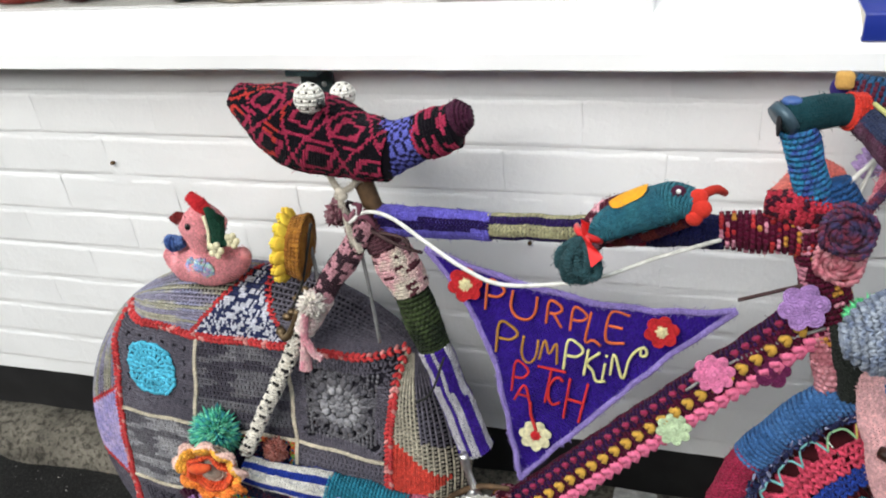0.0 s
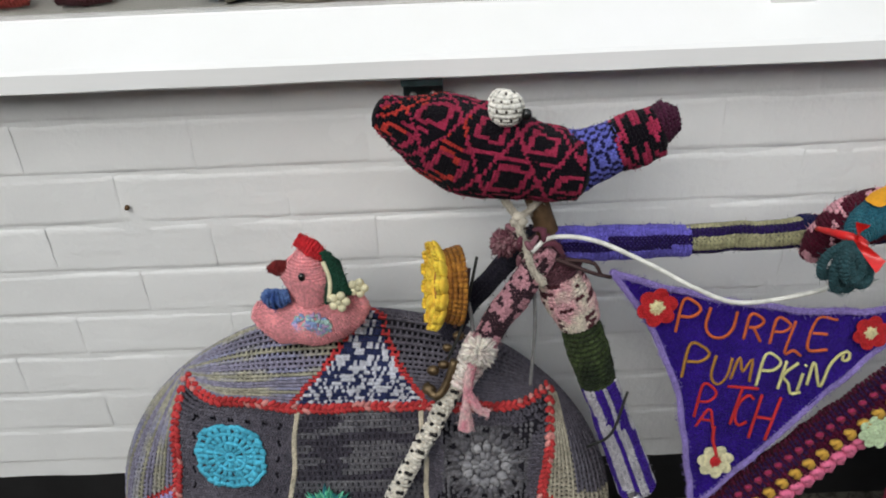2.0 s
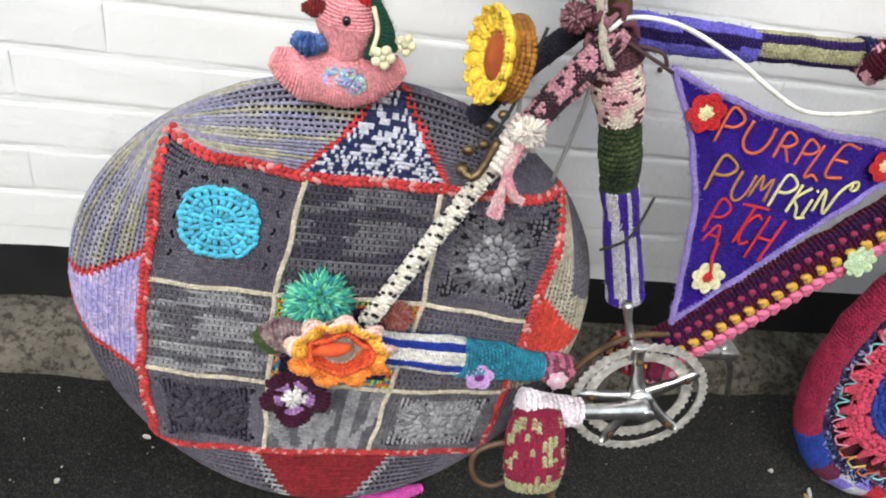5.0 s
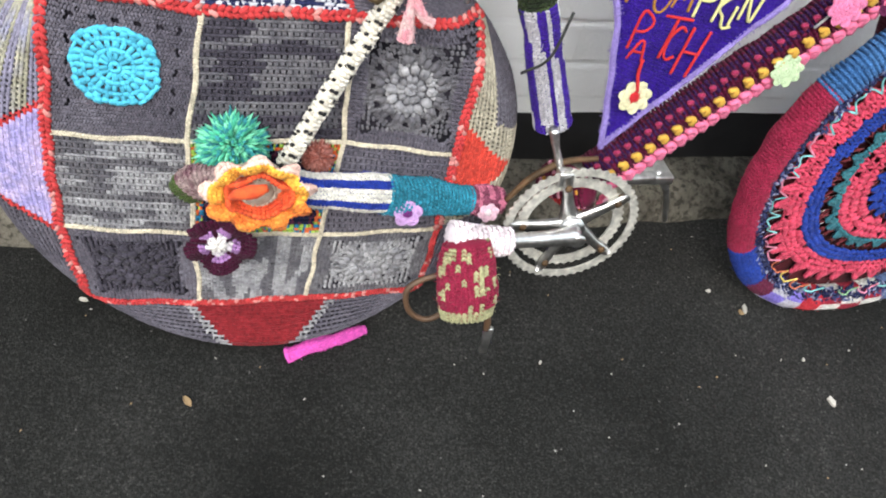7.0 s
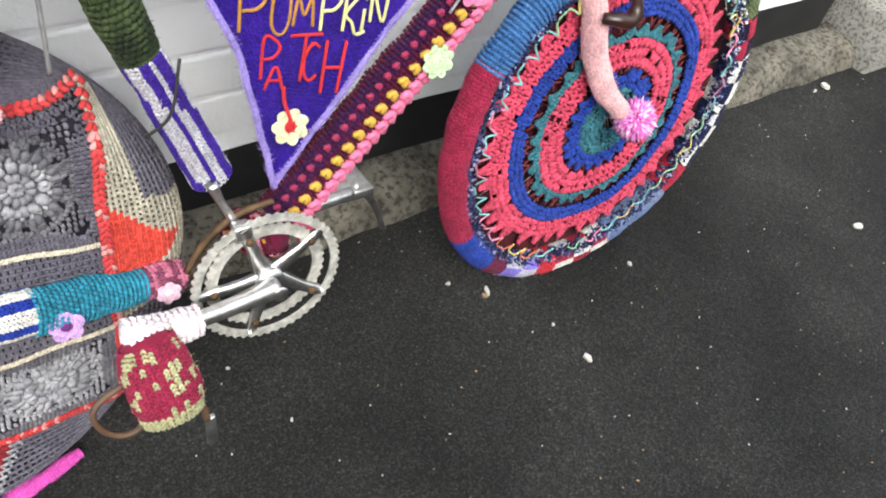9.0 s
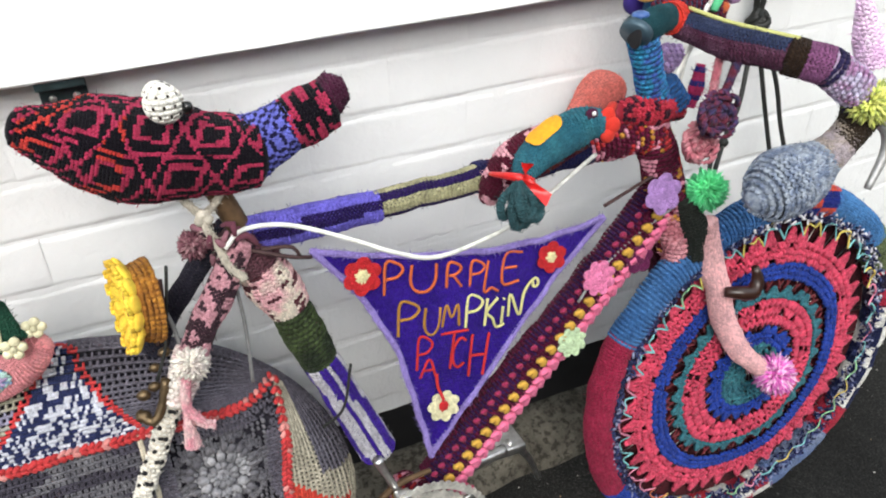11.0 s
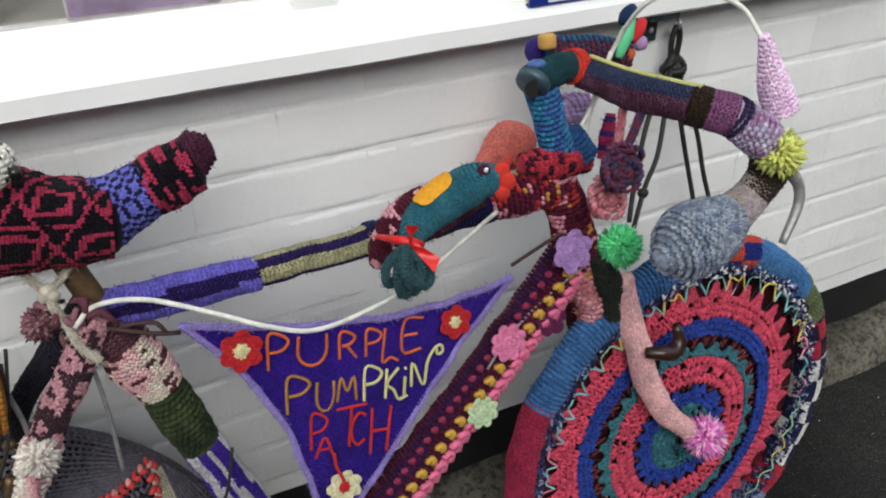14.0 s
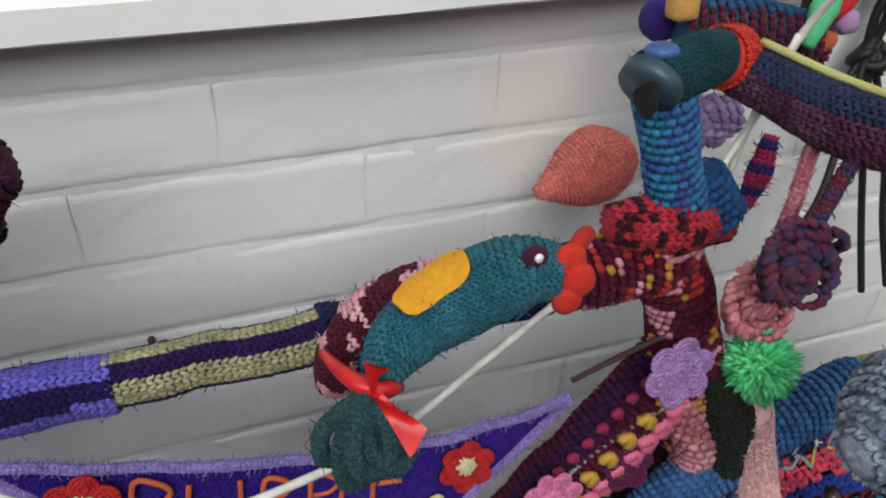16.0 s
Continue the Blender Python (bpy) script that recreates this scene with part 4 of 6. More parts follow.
def lengthwise(n, *ms):
    def fn(f, a):
        return np.array(ms)[(np.floor((a + 0.35 + 0.35 * f) / (2 * math.pi) * n).astype(int)) % len(ms)]
    return fn


def spotted(share, over, under, cell=4):
    def fn(f, a):
        return np.array([over if noise.noise(Vector((f * 14, math.cos(x) * 1.6, math.sin(x) * 1.6))) > share else under for x in a])
    return fn


def upto(p, q, f):
    return tuple(np.asarray(p) * (1 - f) + np.asarray(q) * f)


# seat tube
part("seat_post", Geo().tube([(0.066, 0.0, 0.94), (0.106, 0.0, 0.825)], 0.0145, 14), RUST, bike, "bare brown steel seat post")
sleeve("seat_tube_sleeve", [(0.096, 0.004, 0.825), (0.116, 0.006, 0.785)], [0.03, 0.032], [yarn("4b2a33", "6e4650")], 0, "brown ribbed sleeve")
sleeve("seat_tube_sleeve", [(0.114, 0.006, 0.788), (0.146, 0.012, 0.708)], [0.027, 0.033, 0.028], [yarn("dba3aa", "d9cdbb", 30), yarn("5b3038")], spotted(0.22, 1, 0), "cream and pink crochet sleeve")
sleeve("seat_tube_sleeve", [(0.143, 0.012, 0.714), (0.181, 0.016, 0.602)], [0.024, 0.027, 0.023], [yarn("232d1d", "3c4a28", 18)], 0, "dark green ribbed sleeve", 0.0075, "bead")
sleeve("seat_tube_sleeve", [(0.179, 0.016, 0.606), (0.209, 0.016, 0.52), (0.243, 0.014, 0.428)], [0.024, 0.025, 0.027], [PURPLE, yarn("b9b6bd")], lengthwise(9, 0, 1), "purple and grey striped sleeve")
# top tube
sleeve("top_tube_sleeve", [(0.11, 0, 0.823), (0.277, 0, 0.827)], [0.021, 0.021, 0.019], [yarn("6a60c8"), yarn("251650")], lambda f, a: np.where(((a + 0.25 * f + 0.5) / (2 * math.pi) * 3) % 1 < 0.34, 1, 0), "violet striped top tube sleeve")
sleeve("top_tube_sleeve", [(0.277, 0, 0.827), (0.42, 0, 0.836)], 0.0175, [yarn("2a1a50"), yarn("a7a37c")], lambda f, a: np.where(((a + 0.4) / (2 * math.pi) * 4) % 1 < 0.5, 1, 0), "navy and khaki striped sleeve")
sleeve("top_tube_sleeve", [(0.42, 0, 0.836), (0.585, 0, 0.848)], 0.021, [yarn("1d1f4d"), yarn("9c1f33")], bands((0.12, 0), (0.42, 1), (1, 0)), "navy and crimson sleeve")
FLORAL = [MAROON, yarn("d98aa0"), yarn("c98a2b"), yarn("b5292e")]


def florid(f, a):
    return np.array([(1 if noise.noise(Vector((f * 13, math.cos(x) * 1.5, math.sin(x) * 1.5))) > 0.22 else 2 if noise.noise(Vector((f * 16 + 5, math.cos(x) * 1.5, math.sin(x) * 1.5))) > 0.33 else 3 if noise.noise(Vector((f * 9 + 11, math.cos(x), math.sin(x)))) > 0.2 else 0) for x in a])


sleeve("top_tube_sleeve", [(0.585, 0, 0.848), (0.69, 0, 0.856)], [0.022, 0.03], FLORAL, florid, "maroon crochet sleeve with flowers", 0.007, "bead")
# down tube: burgundy with rows of yellow and pink bobbles
DT0, DT1 = np.array([0.712, 0.004, 0.745]), np.array([0.328, 0.004, 0.345])
sleeve("down_tube_sleeve", [DT0, DT1], [0.027, 0.027], [yarn("551030"), yarn("341644"), yarn("c8406e")], lengthwise(6, 0, 1, 0), "burgundy crochet down tube sleeve", 0.0066, "bead")
dd = unit(DT1 - DT0)
perp = np.array([dd[2], 0, -dd[0]])
L = np.linalg.norm(DT1 - DT0)
for off, yy, mat, size, lab, ph in ((-0.004, -0.0305, YELLOW, 0.0100, "yellow crochet bobble", 0.0), (0.020, -0.025, yarn("ea6f97"), 0.0122, "pink crochet bobble", 0.5), (-0.022, -0.020, yarn("98284f"), 0.0058, "pink crochet edging knot", 0.25)):
    g = Geo()
    for sg in (-1, 1):
        g.blobs([sg * perp * size * 0.3], dd + sg * perp * 0.5, FRONT, size, size * 0.45, size * 0.5, 0)
    me = g.mesh("bobble", [mat])
    n = int(L / (0.023 if mat is YELLOW else 0.0175))
    for s in (np.arange(n) + ph) / n * L:
        ob = new("bobble", me)
        ob.parent = bike
        ob.matrix_basis = Matrix.Translation(DT0 + s * dd + off * -perp + np.array([0, yy, 0]) - ORIGIN[bike.name]) @ pose(0, 0, 0, 0, 20 * (RNG.random() - 0.5), 0)
# stays
sleeve("seat_stay_sleeve", [(0.10, -0.02, 0.825), (0.040, -0.03, 0.736), (0.010, -0.036, 0.69)], [0.015, 0.018, 0.015], [yarn("c98f9a"), yarn("3f2a33")], spotted(0.0, 0, 1), "pink and brown crochet stay sleeve")
sleeve("seat_stay_sleeve", [(0.016, -0.037, 0.70), (-0.014, -0.044, 0.645)], [0.02, 0.015], [yarn("e0d8cf", "d9b9b8", 40)], 0, "cream ruffled stay sleeve", 0.008, "bead")
# no real gaps here: every fifth stitch is near black for a shaded hole
sleeve("seat_stay_sleeve", [(-0.006, -0.042, 0.665), (-0.078, -0.05, 0.528), (-0.144, -0.062, 0.40)], 0.0105, [yarn("cfc6b4"), yarn("e6e0d3"), INNER], lambda f, a: np.where((np.arange(len(a)) * 2 + int(round(f * 43))) % 5 == 0, 2, 1), "white openwork stay sleeve, its holes drawn as dark stitches", 0.0062, "bead")
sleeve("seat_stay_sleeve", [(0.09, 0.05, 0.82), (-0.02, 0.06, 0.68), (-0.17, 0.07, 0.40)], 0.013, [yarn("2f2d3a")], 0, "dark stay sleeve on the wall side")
sleeve("chain_stay_sleeve", [(-0.145, -0.07, 0.368), (-0.003, -0.047, 0.338)], [0.022, 0.025, 0.027], [yarn("1f3aa0"), WHITE_Y], lambda f, a: np.where(((a / (2 * math.pi) * 5 + 0.12) % 1) < 0.5, 0, 1), "blue and white striped chain stay sleeve", 0.006)
sleeve("chain_stay_sleeve", [(-0.003, -0.047, 0.338), (0.128, -0.024, 0.311)], [0.028, 0.026, 0.02], [yarn("1a7389", "1d86a0", 40)], 0, "teal chain stay sleeve", 0.006, "bead")
sleeve("chain_stay_sleeve", [(0.128, -0.024, 0.311), (0.180, -0.014, 0.302)], [0.019, 0.024, 0.019], [yarn("c06a86"), yarn("7c3c55")], spotted(0.0, 0, 1), "rose pink chain stay cuff")
# head tube, fork, stem
sleeve("head_tube_sleeve", [(0.686, 0, 0.875), (0.705, 0, 0.816), (0.728, 0, 0.74), (0.752, 0, 0.655)], [0.025, 0.027, 0.03, 0.028], FLORAL, florid, "maroon flowered head tube sleeve", 0.007, "bead")
sleeve("headset_collar", [(0.636, -0.006, 0.892), (0.683, -0.01, 0.89), (0.730, -0.006, 0.884)], [0.015, 0.025, 0.017], [yarn("b5263c"), yarn("3c1526")], spotted(0.1, 1, 0), "red and black padded collar", 0.007)
FORK = [(0.772, -0.038, 0.705), (0.790, -0.043, 0.63), (0.830, -0.047, 0.508), (0.860, -0.05, 0.455), (0.900, -0.054, 0.413)]
sleeve("fork_sleeve", FORK, [0.018, 0.019, 0.0185, 0.018, 0.015], [yarn("edb6b8")], 0, "pale pink knitted fork sleeve", 0.0056)
sleeve("fork_sleeve", [(0.765, 0.06, 0.68), (0.79, 0.08, 0.55), (0.92, 0.085, 0.38)], 0.018, [yarn("5a2433")], 0, "dark red fork sleeve on the wall side")
sleeve("fork_crown_sleeve", [(0.742, -0.03, 0.745), (0.756, -0.035, 0.69), (0.758, -0.038, 0.65)], [0.016, 0.02, 0.012], [yarn("1f2320", "2c302a")], 0, "black knitted fork crown sleeve")
sleeve("fork_crown_sleeve", [(0.722, -0.012, 0.72), (0.735, -0.02, 0.68), (0.738, -0.014, 0.635)], [0.016, 0.02, 0.016], [yarn("cf8c95", "a55a66", 40)], 0, "dusty pink crown ruffle", 0.008, "bead")
part("mudguard_clip", Geo().tube([(0.80, -0.066, 0.592), (0.818, -0.078, 0.592), (0.84, -0.08, 0.587), (0.853, -0.076, 0.602), (0.848, -0.072, 0.627)], [0.008, 0.011, 0.012, 0.010, 0.006], 10), mat_plain("dark_brown_gloss", (0.03, 0.012, 0.008), 0.3), bike, "dark brown glossy fork fitting")
sleeve("stem_sleeve", [(0.691, -0.006, 0.898), (0.674, -0.012, 0.94), (0.658, -0.018, 0.99)], [0.021, 0.0185, 0.020], [yarn("1d7fa6", "35509a", 60)], 0, "blue variegated crochet stem sleeve", 0.0072, "bead")
sleeve("stem_sleeve", [(0.706, -0.002, 0.92), (0.722, -0.004, 0.888)], [0.02, 0.024], [yarn("1f4f86")], 0, "blue stem cuff", 0.007, "bead")
sleeve("stem_cap", [(0.641, -0.026, 1.006), (0.675, -0.014, 1.010), (0.712, 0.0, 1.009)], [0.02, 0.019, 0.018], [yarn("13424a")], 0, "dark teal sleeve with a button end", 0.0034)
g = Geo().tube([(0.635, -0.030, 1.001), (0.643, -0.026, 1.007)], [0.021, 0.022], 18)
# dark disc instead of a hollow: the opening's shade is put into its colour
g.ellipsoid((0.6345, -0.031, 1.0005), (0.003, 0.017, 0.017), None, 1, 14, 6)
part("stem_end_ring", g, [mat_plain("grey_blue_ribbon", lin("3f5460"), 0.4, 0.3), INNER], bike, "silvery grey ribbon ring with a dark disc for its shaded opening")
g = Geo().ellipsoid((0.646, -0.026, 1.025), (0.012, 0.012, 0.006), seg=12, rings=6)
part("button", g, mat_plain("blue_button", lin("3f5f9a"), 0.4), bike, "blue button")
sleeve("stem_cuff", [(0.711, 0.0, 1.009), (0.724, 0.005, 1.008)], 0.0215, [yarn("d8301f")], 0, "bright red cuff", 0.005)
BAR = [(0.730, 0.0, 0.999), (0.752, -0.05, 0.987), (0.767, -0.10, 0.982), (0.783, -0.148, 0.978), (0.818, -0.178, 0.966), (0.852, -0.192, 0.938), (0.870, -0.194, 0.910)]
sleeve("handlebar_sleeve", BAR[:4], [0.018, 0.021, 0.022, 0.020], [yarn("4b2339", "5e3a50", 30), yarn("2c3654")], lambda f, a: np.where(np.sin(a) > 0.55, 1, 0), "plum handlebar sleeve with a yellow edge", 0.0065)
part("handlebar_edging", Geo().tube([(x + 0.004, y - 0.01, z + 0.022) for x, y, z in BAR[:4]], 0.003, 6), yarn("c9c878"), bike, "pale yellow edging cord")
sleeve("handlebar_sleeve", BAR[3:5], [0.023, 0.023], [yarn("2e2119"), yarn("7d4a72")], bands((0.4, 0), (1, 1)), "brown and mauve handlebar sleeve")
sleeve("handlebar_sleeve", BAR[4:], [0.022, 0.024, 0.022], [yarn("bcb3cd", "9a6f96", 60), yarn("2b2448")], bands((0.15, 1), (0.8, 0), (1, 1)), "lilac and white handlebar sleeve", 0.007, "bead")
DROP = [(0.872, -0.193, 0.908), (0.869, -0.190, 0.886), (0.852, -0.186, 0.862), (0.815, -0.188, 0.845)]
sleeve("handlebar_sleeve", DROP[:3], [0.024, 0.022, 0.02], [yarn("33291f")], 0, "brown handlebar sleeve")
sleeve("handlebar_sleeve", DROP[1:4], [0.018, 0.021, 0.024], [yarn("9a8d80", "a79aa0", 40)], 0, "beige tweed handlebar sleeve", 0.006)
sleeve("bar_end_cover", [(0.825, -0.187, 0.846), (0.79, -0.188, 0.833), (0.755, -0.190, 0.822), (0.714, -0.192, 0.812)], [0.024, 0.033, 0.040, 0.044, 0.043, 0.036, 0.018], [yarn("98a1ae", "66728a", 90)], 0, "grey tweed bulb-shaped bar end cover", 0.0082)
sleeve("handlebar_sleeve", [(0.83, 0.045, 0.998), (0.775, 0.058, 1.008), (0.725, 0.072, 1.014)], [0.02, 0.026, 0.021], [yarn("2d5f86", "1f4a70"), yarn("5a1f33")], lambda f, a: np.where(np.sin(a * 1 + 2) > 0.1, 1, 0), "blue and crimson wall-side bar sleeve", 0.007, "bead")
g = Geo().ellipsoid((0.714, 0.088, 1.017), (0.017, 0.017, 0.018), seg=14, rings=8)
part("bar_knob", g, yarn("3a2a78"), bike, "purple knitted knob")
g = Geo().box((0.698, 0.042, 1.024), (0.719, 0.062, 1.045), bev=0.005)
part("bar_knob", g, yarn("c99a4a"), bike, "mustard knitted knob")
part("brake_lever", Geo().tube([(0.880, -0.205, 0.90), (0.902, -0.208, 0.875), (0.905, -0.21, 0.845), (0.884, -0.212, 0.80)], [0.009, 0.007, 0.006, 0.005], 10), mat_plain("brushed_grey_steel", (0.55, 0.55, 0.54), 0.5, 0.7), bike, "curved grey steel brake lever")
g = Geo()
knit(g, [(0.853, -0.178, 1.05), (0.864, -0.18, 1.02), (0.878, -0.182, 0.985), (0.886, -0.184, 0.962)], [0.005, 0.0115, 0.018, 0.019], 0.0068, 0, 0)
part("lever_hood_cover", g, yarn("f4d8f0", "eec4ea", 60), bike, "lilac cone-shaped lever cover")
part("brake_cable", Geo().tube([(0.853, -0.178, 1.048), (0.838, -0.15, 1.086), (0.804, -0.10, 1.10), (0.783, -0.05, 1.081), (0.777, 0.0, 1.023), (0.752, 0.004, 0.96), (0.700, -0.012, 0.90)], 0.003, 8), ROPE, bike, "arched white brake cable")
part("brake_cable", Geo().tube([(0.775, 0.002, 1.02), (0.752, 0.006, 0.96), (0.735, 0.004, 0.90)], 0.0028, 8), ROPE, bike, "white brake cable")

# saddle cover, knitted with squares, and its nose
SAD = [(-0.105, 0.0, 1.0), (-0.04, 0.0, 0.970), (0.035, 0.0, 0.946), (0.095, 0.0, 0.932), (0.135, 0.0, 0.926)]


def squares(f, a):
    """Framed squares, black inside, set in a net of slanting lines, crimson on black."""
    out = []
    for x in a:
        v = (x % (2 * math.pi)) / (2 * math.pi) * 6.0 + 0.25
        u = f * 3.6 + 0.5 * (int(v) % 2) + 0.12
        p, q = u % 1 - 0.5, v % 1 - 0.5
        d = 0.20 * q
        m, edge = max(abs(p + d), abs(q - d * 0.4)), max(abs(p) + 0.42 * abs(q), abs(q))
        size = 0.30 if int(u * 2 + int(v)) % 3 else 0.24
        red = size - 0.10 < m < size or abs(edge - 0.485) < 0.035
        out.append((2 if f < 0.42 and math.sin(x * 2.3 + f * 17) > 0.45 else 1) if red else 0)
    return np.array(out)


SADY = [yarn("151018"), yarn("b02a50"), yarn("c8342c")]
sleeve("saddle_cover", SAD, [0.022, 0.056, 0.068, 0.058, 0.048], SADY, squares, "black and crimson knitted saddle cover", 0.0044, squash=0.86)
sleeve("saddle_nose", [(0.122, 0.0, 0.93), (0.158, 0.0, 0.942), (0.184, 0.0, 0.952)], [0.041, 0.034, 0.031], [yarn("222048"), yarn("6b6fd0")], lambda f, a: ((np.floor(a * 5) + np.floor(f * 9)) % 2).astype(int), "navy and lilac saddle nose", 0.0056)
sleeve("saddle_nose", [(0.182, 0.0, 0.952), (0.208, 0.0, 0.962), (0.228, 0.0, 0.969)], [0.031, 0.034, 0.03], [yarn("151018"), yarn("b02a50")], spotted(0.0, 1, 0), "black and crimson saddle nose", 0.0056)
g = Geo()
knit(g, [(0.222, 0.0, 0.977), (0.236, 0.0, 0.981), (0.250, 0.0, 0.984)], [0.02, 0.024, 0.014], 0.006, 0, 0)
part("saddle_tip", g, yarn("4b2038"), bike, "plum knitted saddle tip")
for cx, cy, cz, er in ((0.045, -0.06, 1.015, 0.0195), (0.044, 0.046, 0.996, 0.0175)):
    g = Geo()
    g.ellipsoid((cx, cy, cz), (er - 0.0006, er - 0.0006, er - 0.0006), None, 0, 18, 12)
    for i in range(11):
        la = (i - 5) * 0.29
        n = max(4, int(33 * math.cos(la)))
        b = (np.arange(n) + 0.5 * (i % 2)) / n * 2 * math.pi
        nr = np.stack([math.cos(la) * np.cos(b), math.cos(la) * np.sin(b), 0 * b + math.sin(la)], -1)
        tan = np.stack([-np.sin(b), np.cos(b), 0 * b], -1)
        # small dark stitches paint the shaded holes of the net on a closed ball
        dark = (np.arange(n) % 3 == 0) if i % 2 else np.zeros(n, bool)
        g.blobs((np.array((cx, cy, cz)) + er * nr)[~dark], (tan + 0.3 * np.array([0, 0, 1]))[~dark], nr[~dark], 0.0028, 0.0027, 0.0013, 0)
        g.blobs((np.array((cx, cy, cz)) + er * nr)[dark], tan[dark], nr[dark], 0.0018, 0.0018, 0.0010, 1)
    part("bobble_eye", g, [yarn("f0ece2"), yarn("3a322c")], bike, "cream crochet ball on the saddle")
g = Geo().ellipsoid((0.067, -0.07, 1.010), (0.006, 0.006, 0.007), seg=10, rings=6)
part("bead", g, EYE_B, bike, "black bead")

# crank set
CC = np.array([0.287, -0.057, 0.289])


def cog(g, c, rin, rout, teeth, thick, tooth, mi=0):
    n = teeth * 4
    a = np.arange(n) / n * 2 * math.pi
    ro = rout + tooth * (np.array([0, 0, 1, 1])[np.arange(n) % 4]) if teeth else None
    v, f = [], []
    for y in (-thick / 2, thick / 2):
        for r in (np.full(n, rin), ro):
            v += [(c[0] + q * math.cos(b), c[1] + y, c[2] + q * math.sin(b)) for q, b in zip(r, a)]
    for i in range(n):
        j = (i + 1) % n
        for p, q in ((0, 1), (3, 2), (1, 3), (2, 0)):
            f += [(p * n + i, p * n + j, q * n + j), (p * n + i, q * n + j, q * n + i)]
    g.add(v, f, mi)


g = Geo()
cog(g, CC, 0.0945, 0.105, 52, 0.0035, 0.003)
chainring = part("chainring", g, RING, bike, "worn grey outer chainring with fine teeth", False)
g = Geo()
cog(g, CC + (0, 0.007, 0), 0.069, 0.084, 42, 0.003, 0.003)
part("inner_ring", g, RING, chainring, smooth=False)
g = Geo()
for k in range(5):
    a = math.radians(k * 72 + 36)
    ring = []
    for q, w in ((0.010, 0.017), (0.035, 0.0115), (0.06, 0.0085), (0.086, 0.0095), (0.098, 0.006)):
        b = a + 1.6 * (0.06 - q) * (q < 0.06)
        d, e = np.array([math.cos(b), 0, math.sin(b)]), np.array([-math.sin(b), 0, math.cos(b)])
        ring += [CC + d * q + e * w * m + np.array([0, y, 0]) for m, y in ((-1, 0.003), (-0.7, -0.004), (0.7, -0.004), (1, 0.003))]
    f = []
    for i in range(4):
        for j in range(4):
            o, p = 4 * i + j, 4 * i + (j + 1) % 4
            f += [(o, o + 4, p), (p, o + 4, p + 4)]
    f += [(16, 17, 18), (16, 18, 19)]
    g.add(ring, f)
g.tube([CC + (0, 0.012, 0), CC + (0, -0.012, 0)], 0.02, 20)
part("spider", g, ALLOY, chainring, "five-armed alloy spider")
for k in range(5):
    a = math.radians(k * 72 + 36)
    part("bolt", Geo().ellipsoid(CC + (0.078 * math.cos(a), -0.006, 0.078 * math.sin(a)), (0.006, 0.004, 0.006), seg=8, rings=6), RUST, chainring)
CR = [(0.288, -0.082, 0.290), (0.236, -0.095, 0.296), (0.171, -0.107, 0.302), (0.115, -0.11, 0.307)]
crank = part("crank", Geo().tube(CR, [0.016, 0.0125, 0.011, 0.011], 12), ALLOY, bike, "polished alloy crank arm")
part("crank_bolt", Geo().ellipsoid((0.288, -0.096, 0.290), (0.012, 0.004, 0.012), seg=14, rings=6), ALLOY, crank)
sleeve("crank_sleeve", [(0.172, -0.108, 0.302), (0.13, -0.11, 0.306), (0.086, -0.112, 0.313)], [0.018, 0.022, 0.021], [yarn("f1e2e8")], 0, "pale pink bobbly crank sleeve", 0.0085, "bead")
sleeve("pedal_cover", [(0.102, -0.132, 0.318), (0.105, -0.138, 0.298), (0.109, -0.150, 0.264), (0.113, -0.160, 0.234), (0.115, -0.165, 0.215)], [0.019, 0.023, 0.0235, 0.0245, 0.021], [yarn("931f40"), yarn("aba97c")],
       lambda f, a: np.where(f > 0.86, 1, np.array([1 if noise.noise(Vector((f * 4.6, x * 2.3, 3.1))) + 0.4 * noise.noise(Vector((round(f * 12) * 1.7, round(x * 4) * 2.1, 8))) > 0.13 else 0 for x in a])), "crimson and khaki knitted pedal cover", 0.0066, squash=1.75)
part("toe_strap", Geo().tube([(0.075, -0.14, 0.27), (0.04, -0.14, 0.255), (0.025, -0.145, 0.238), (0.035, -0.145, 0.20), (0.062, -0.148, 0.185), (0.09, -0.15, 0.205)], 0.0045, 6), LEATHER, bike, "brown leather toe strap")
part("toe_strap", Geo().tube([(0.14, -0.155, 0.22), (0.152, -0.155, 0.195), (0.156, -0.153, 0.165)], 0.0055, 6), LEATHER, bike, "brown leather toe strap")
part("strap_buckle", Geo().box((0.153, -0.157, 0.112), (0.167, -0.149, 0.168), bev=0.002), ALLOY, bike, "steel strap buckle")
part("crank", Geo().tube([(0.288, 0.05, 0.288), (0.38, 0.07, 0.28), (0.489, 0.09, 0.273)], [0.015, 0.012, 0.011], 10), ALLOY, bike, "alloy crank arm on the wall side")
g = Geo().box((0.455, 0.085, 0.258), (0.53, 0.165, 0.276), bev=0.004)
part("pedal", g, ALLOY, bike, "worn alloy cage pedal")
part("toe_clip", Geo().tube([(0.50, 0.1, 0.278), (0.545, 0.115, 0.22), (0.578, 0.132, 0.14)], [0.008, 0.006, 0.005], 8), ALLOY, bike, "steel toe clip")
sleeve("bottom_bracket_sleeve", [(0.287, 0.05, 0.30), (0.30, 0.0, 0.315), (0.318, -0.02, 0.325)], 0.028, FLORAL, florid, "maroon bottom bracket sleeve", 0.007, "bead")
g = Geo().tube([(0.185, -0.03, 0.315), (0.215, -0.03, 0.358), (0.26, -0.03, 0.388), (0.31, -0.03, 0.395)], [0.004, 0.0055, 0.0055, 0.004], 8)
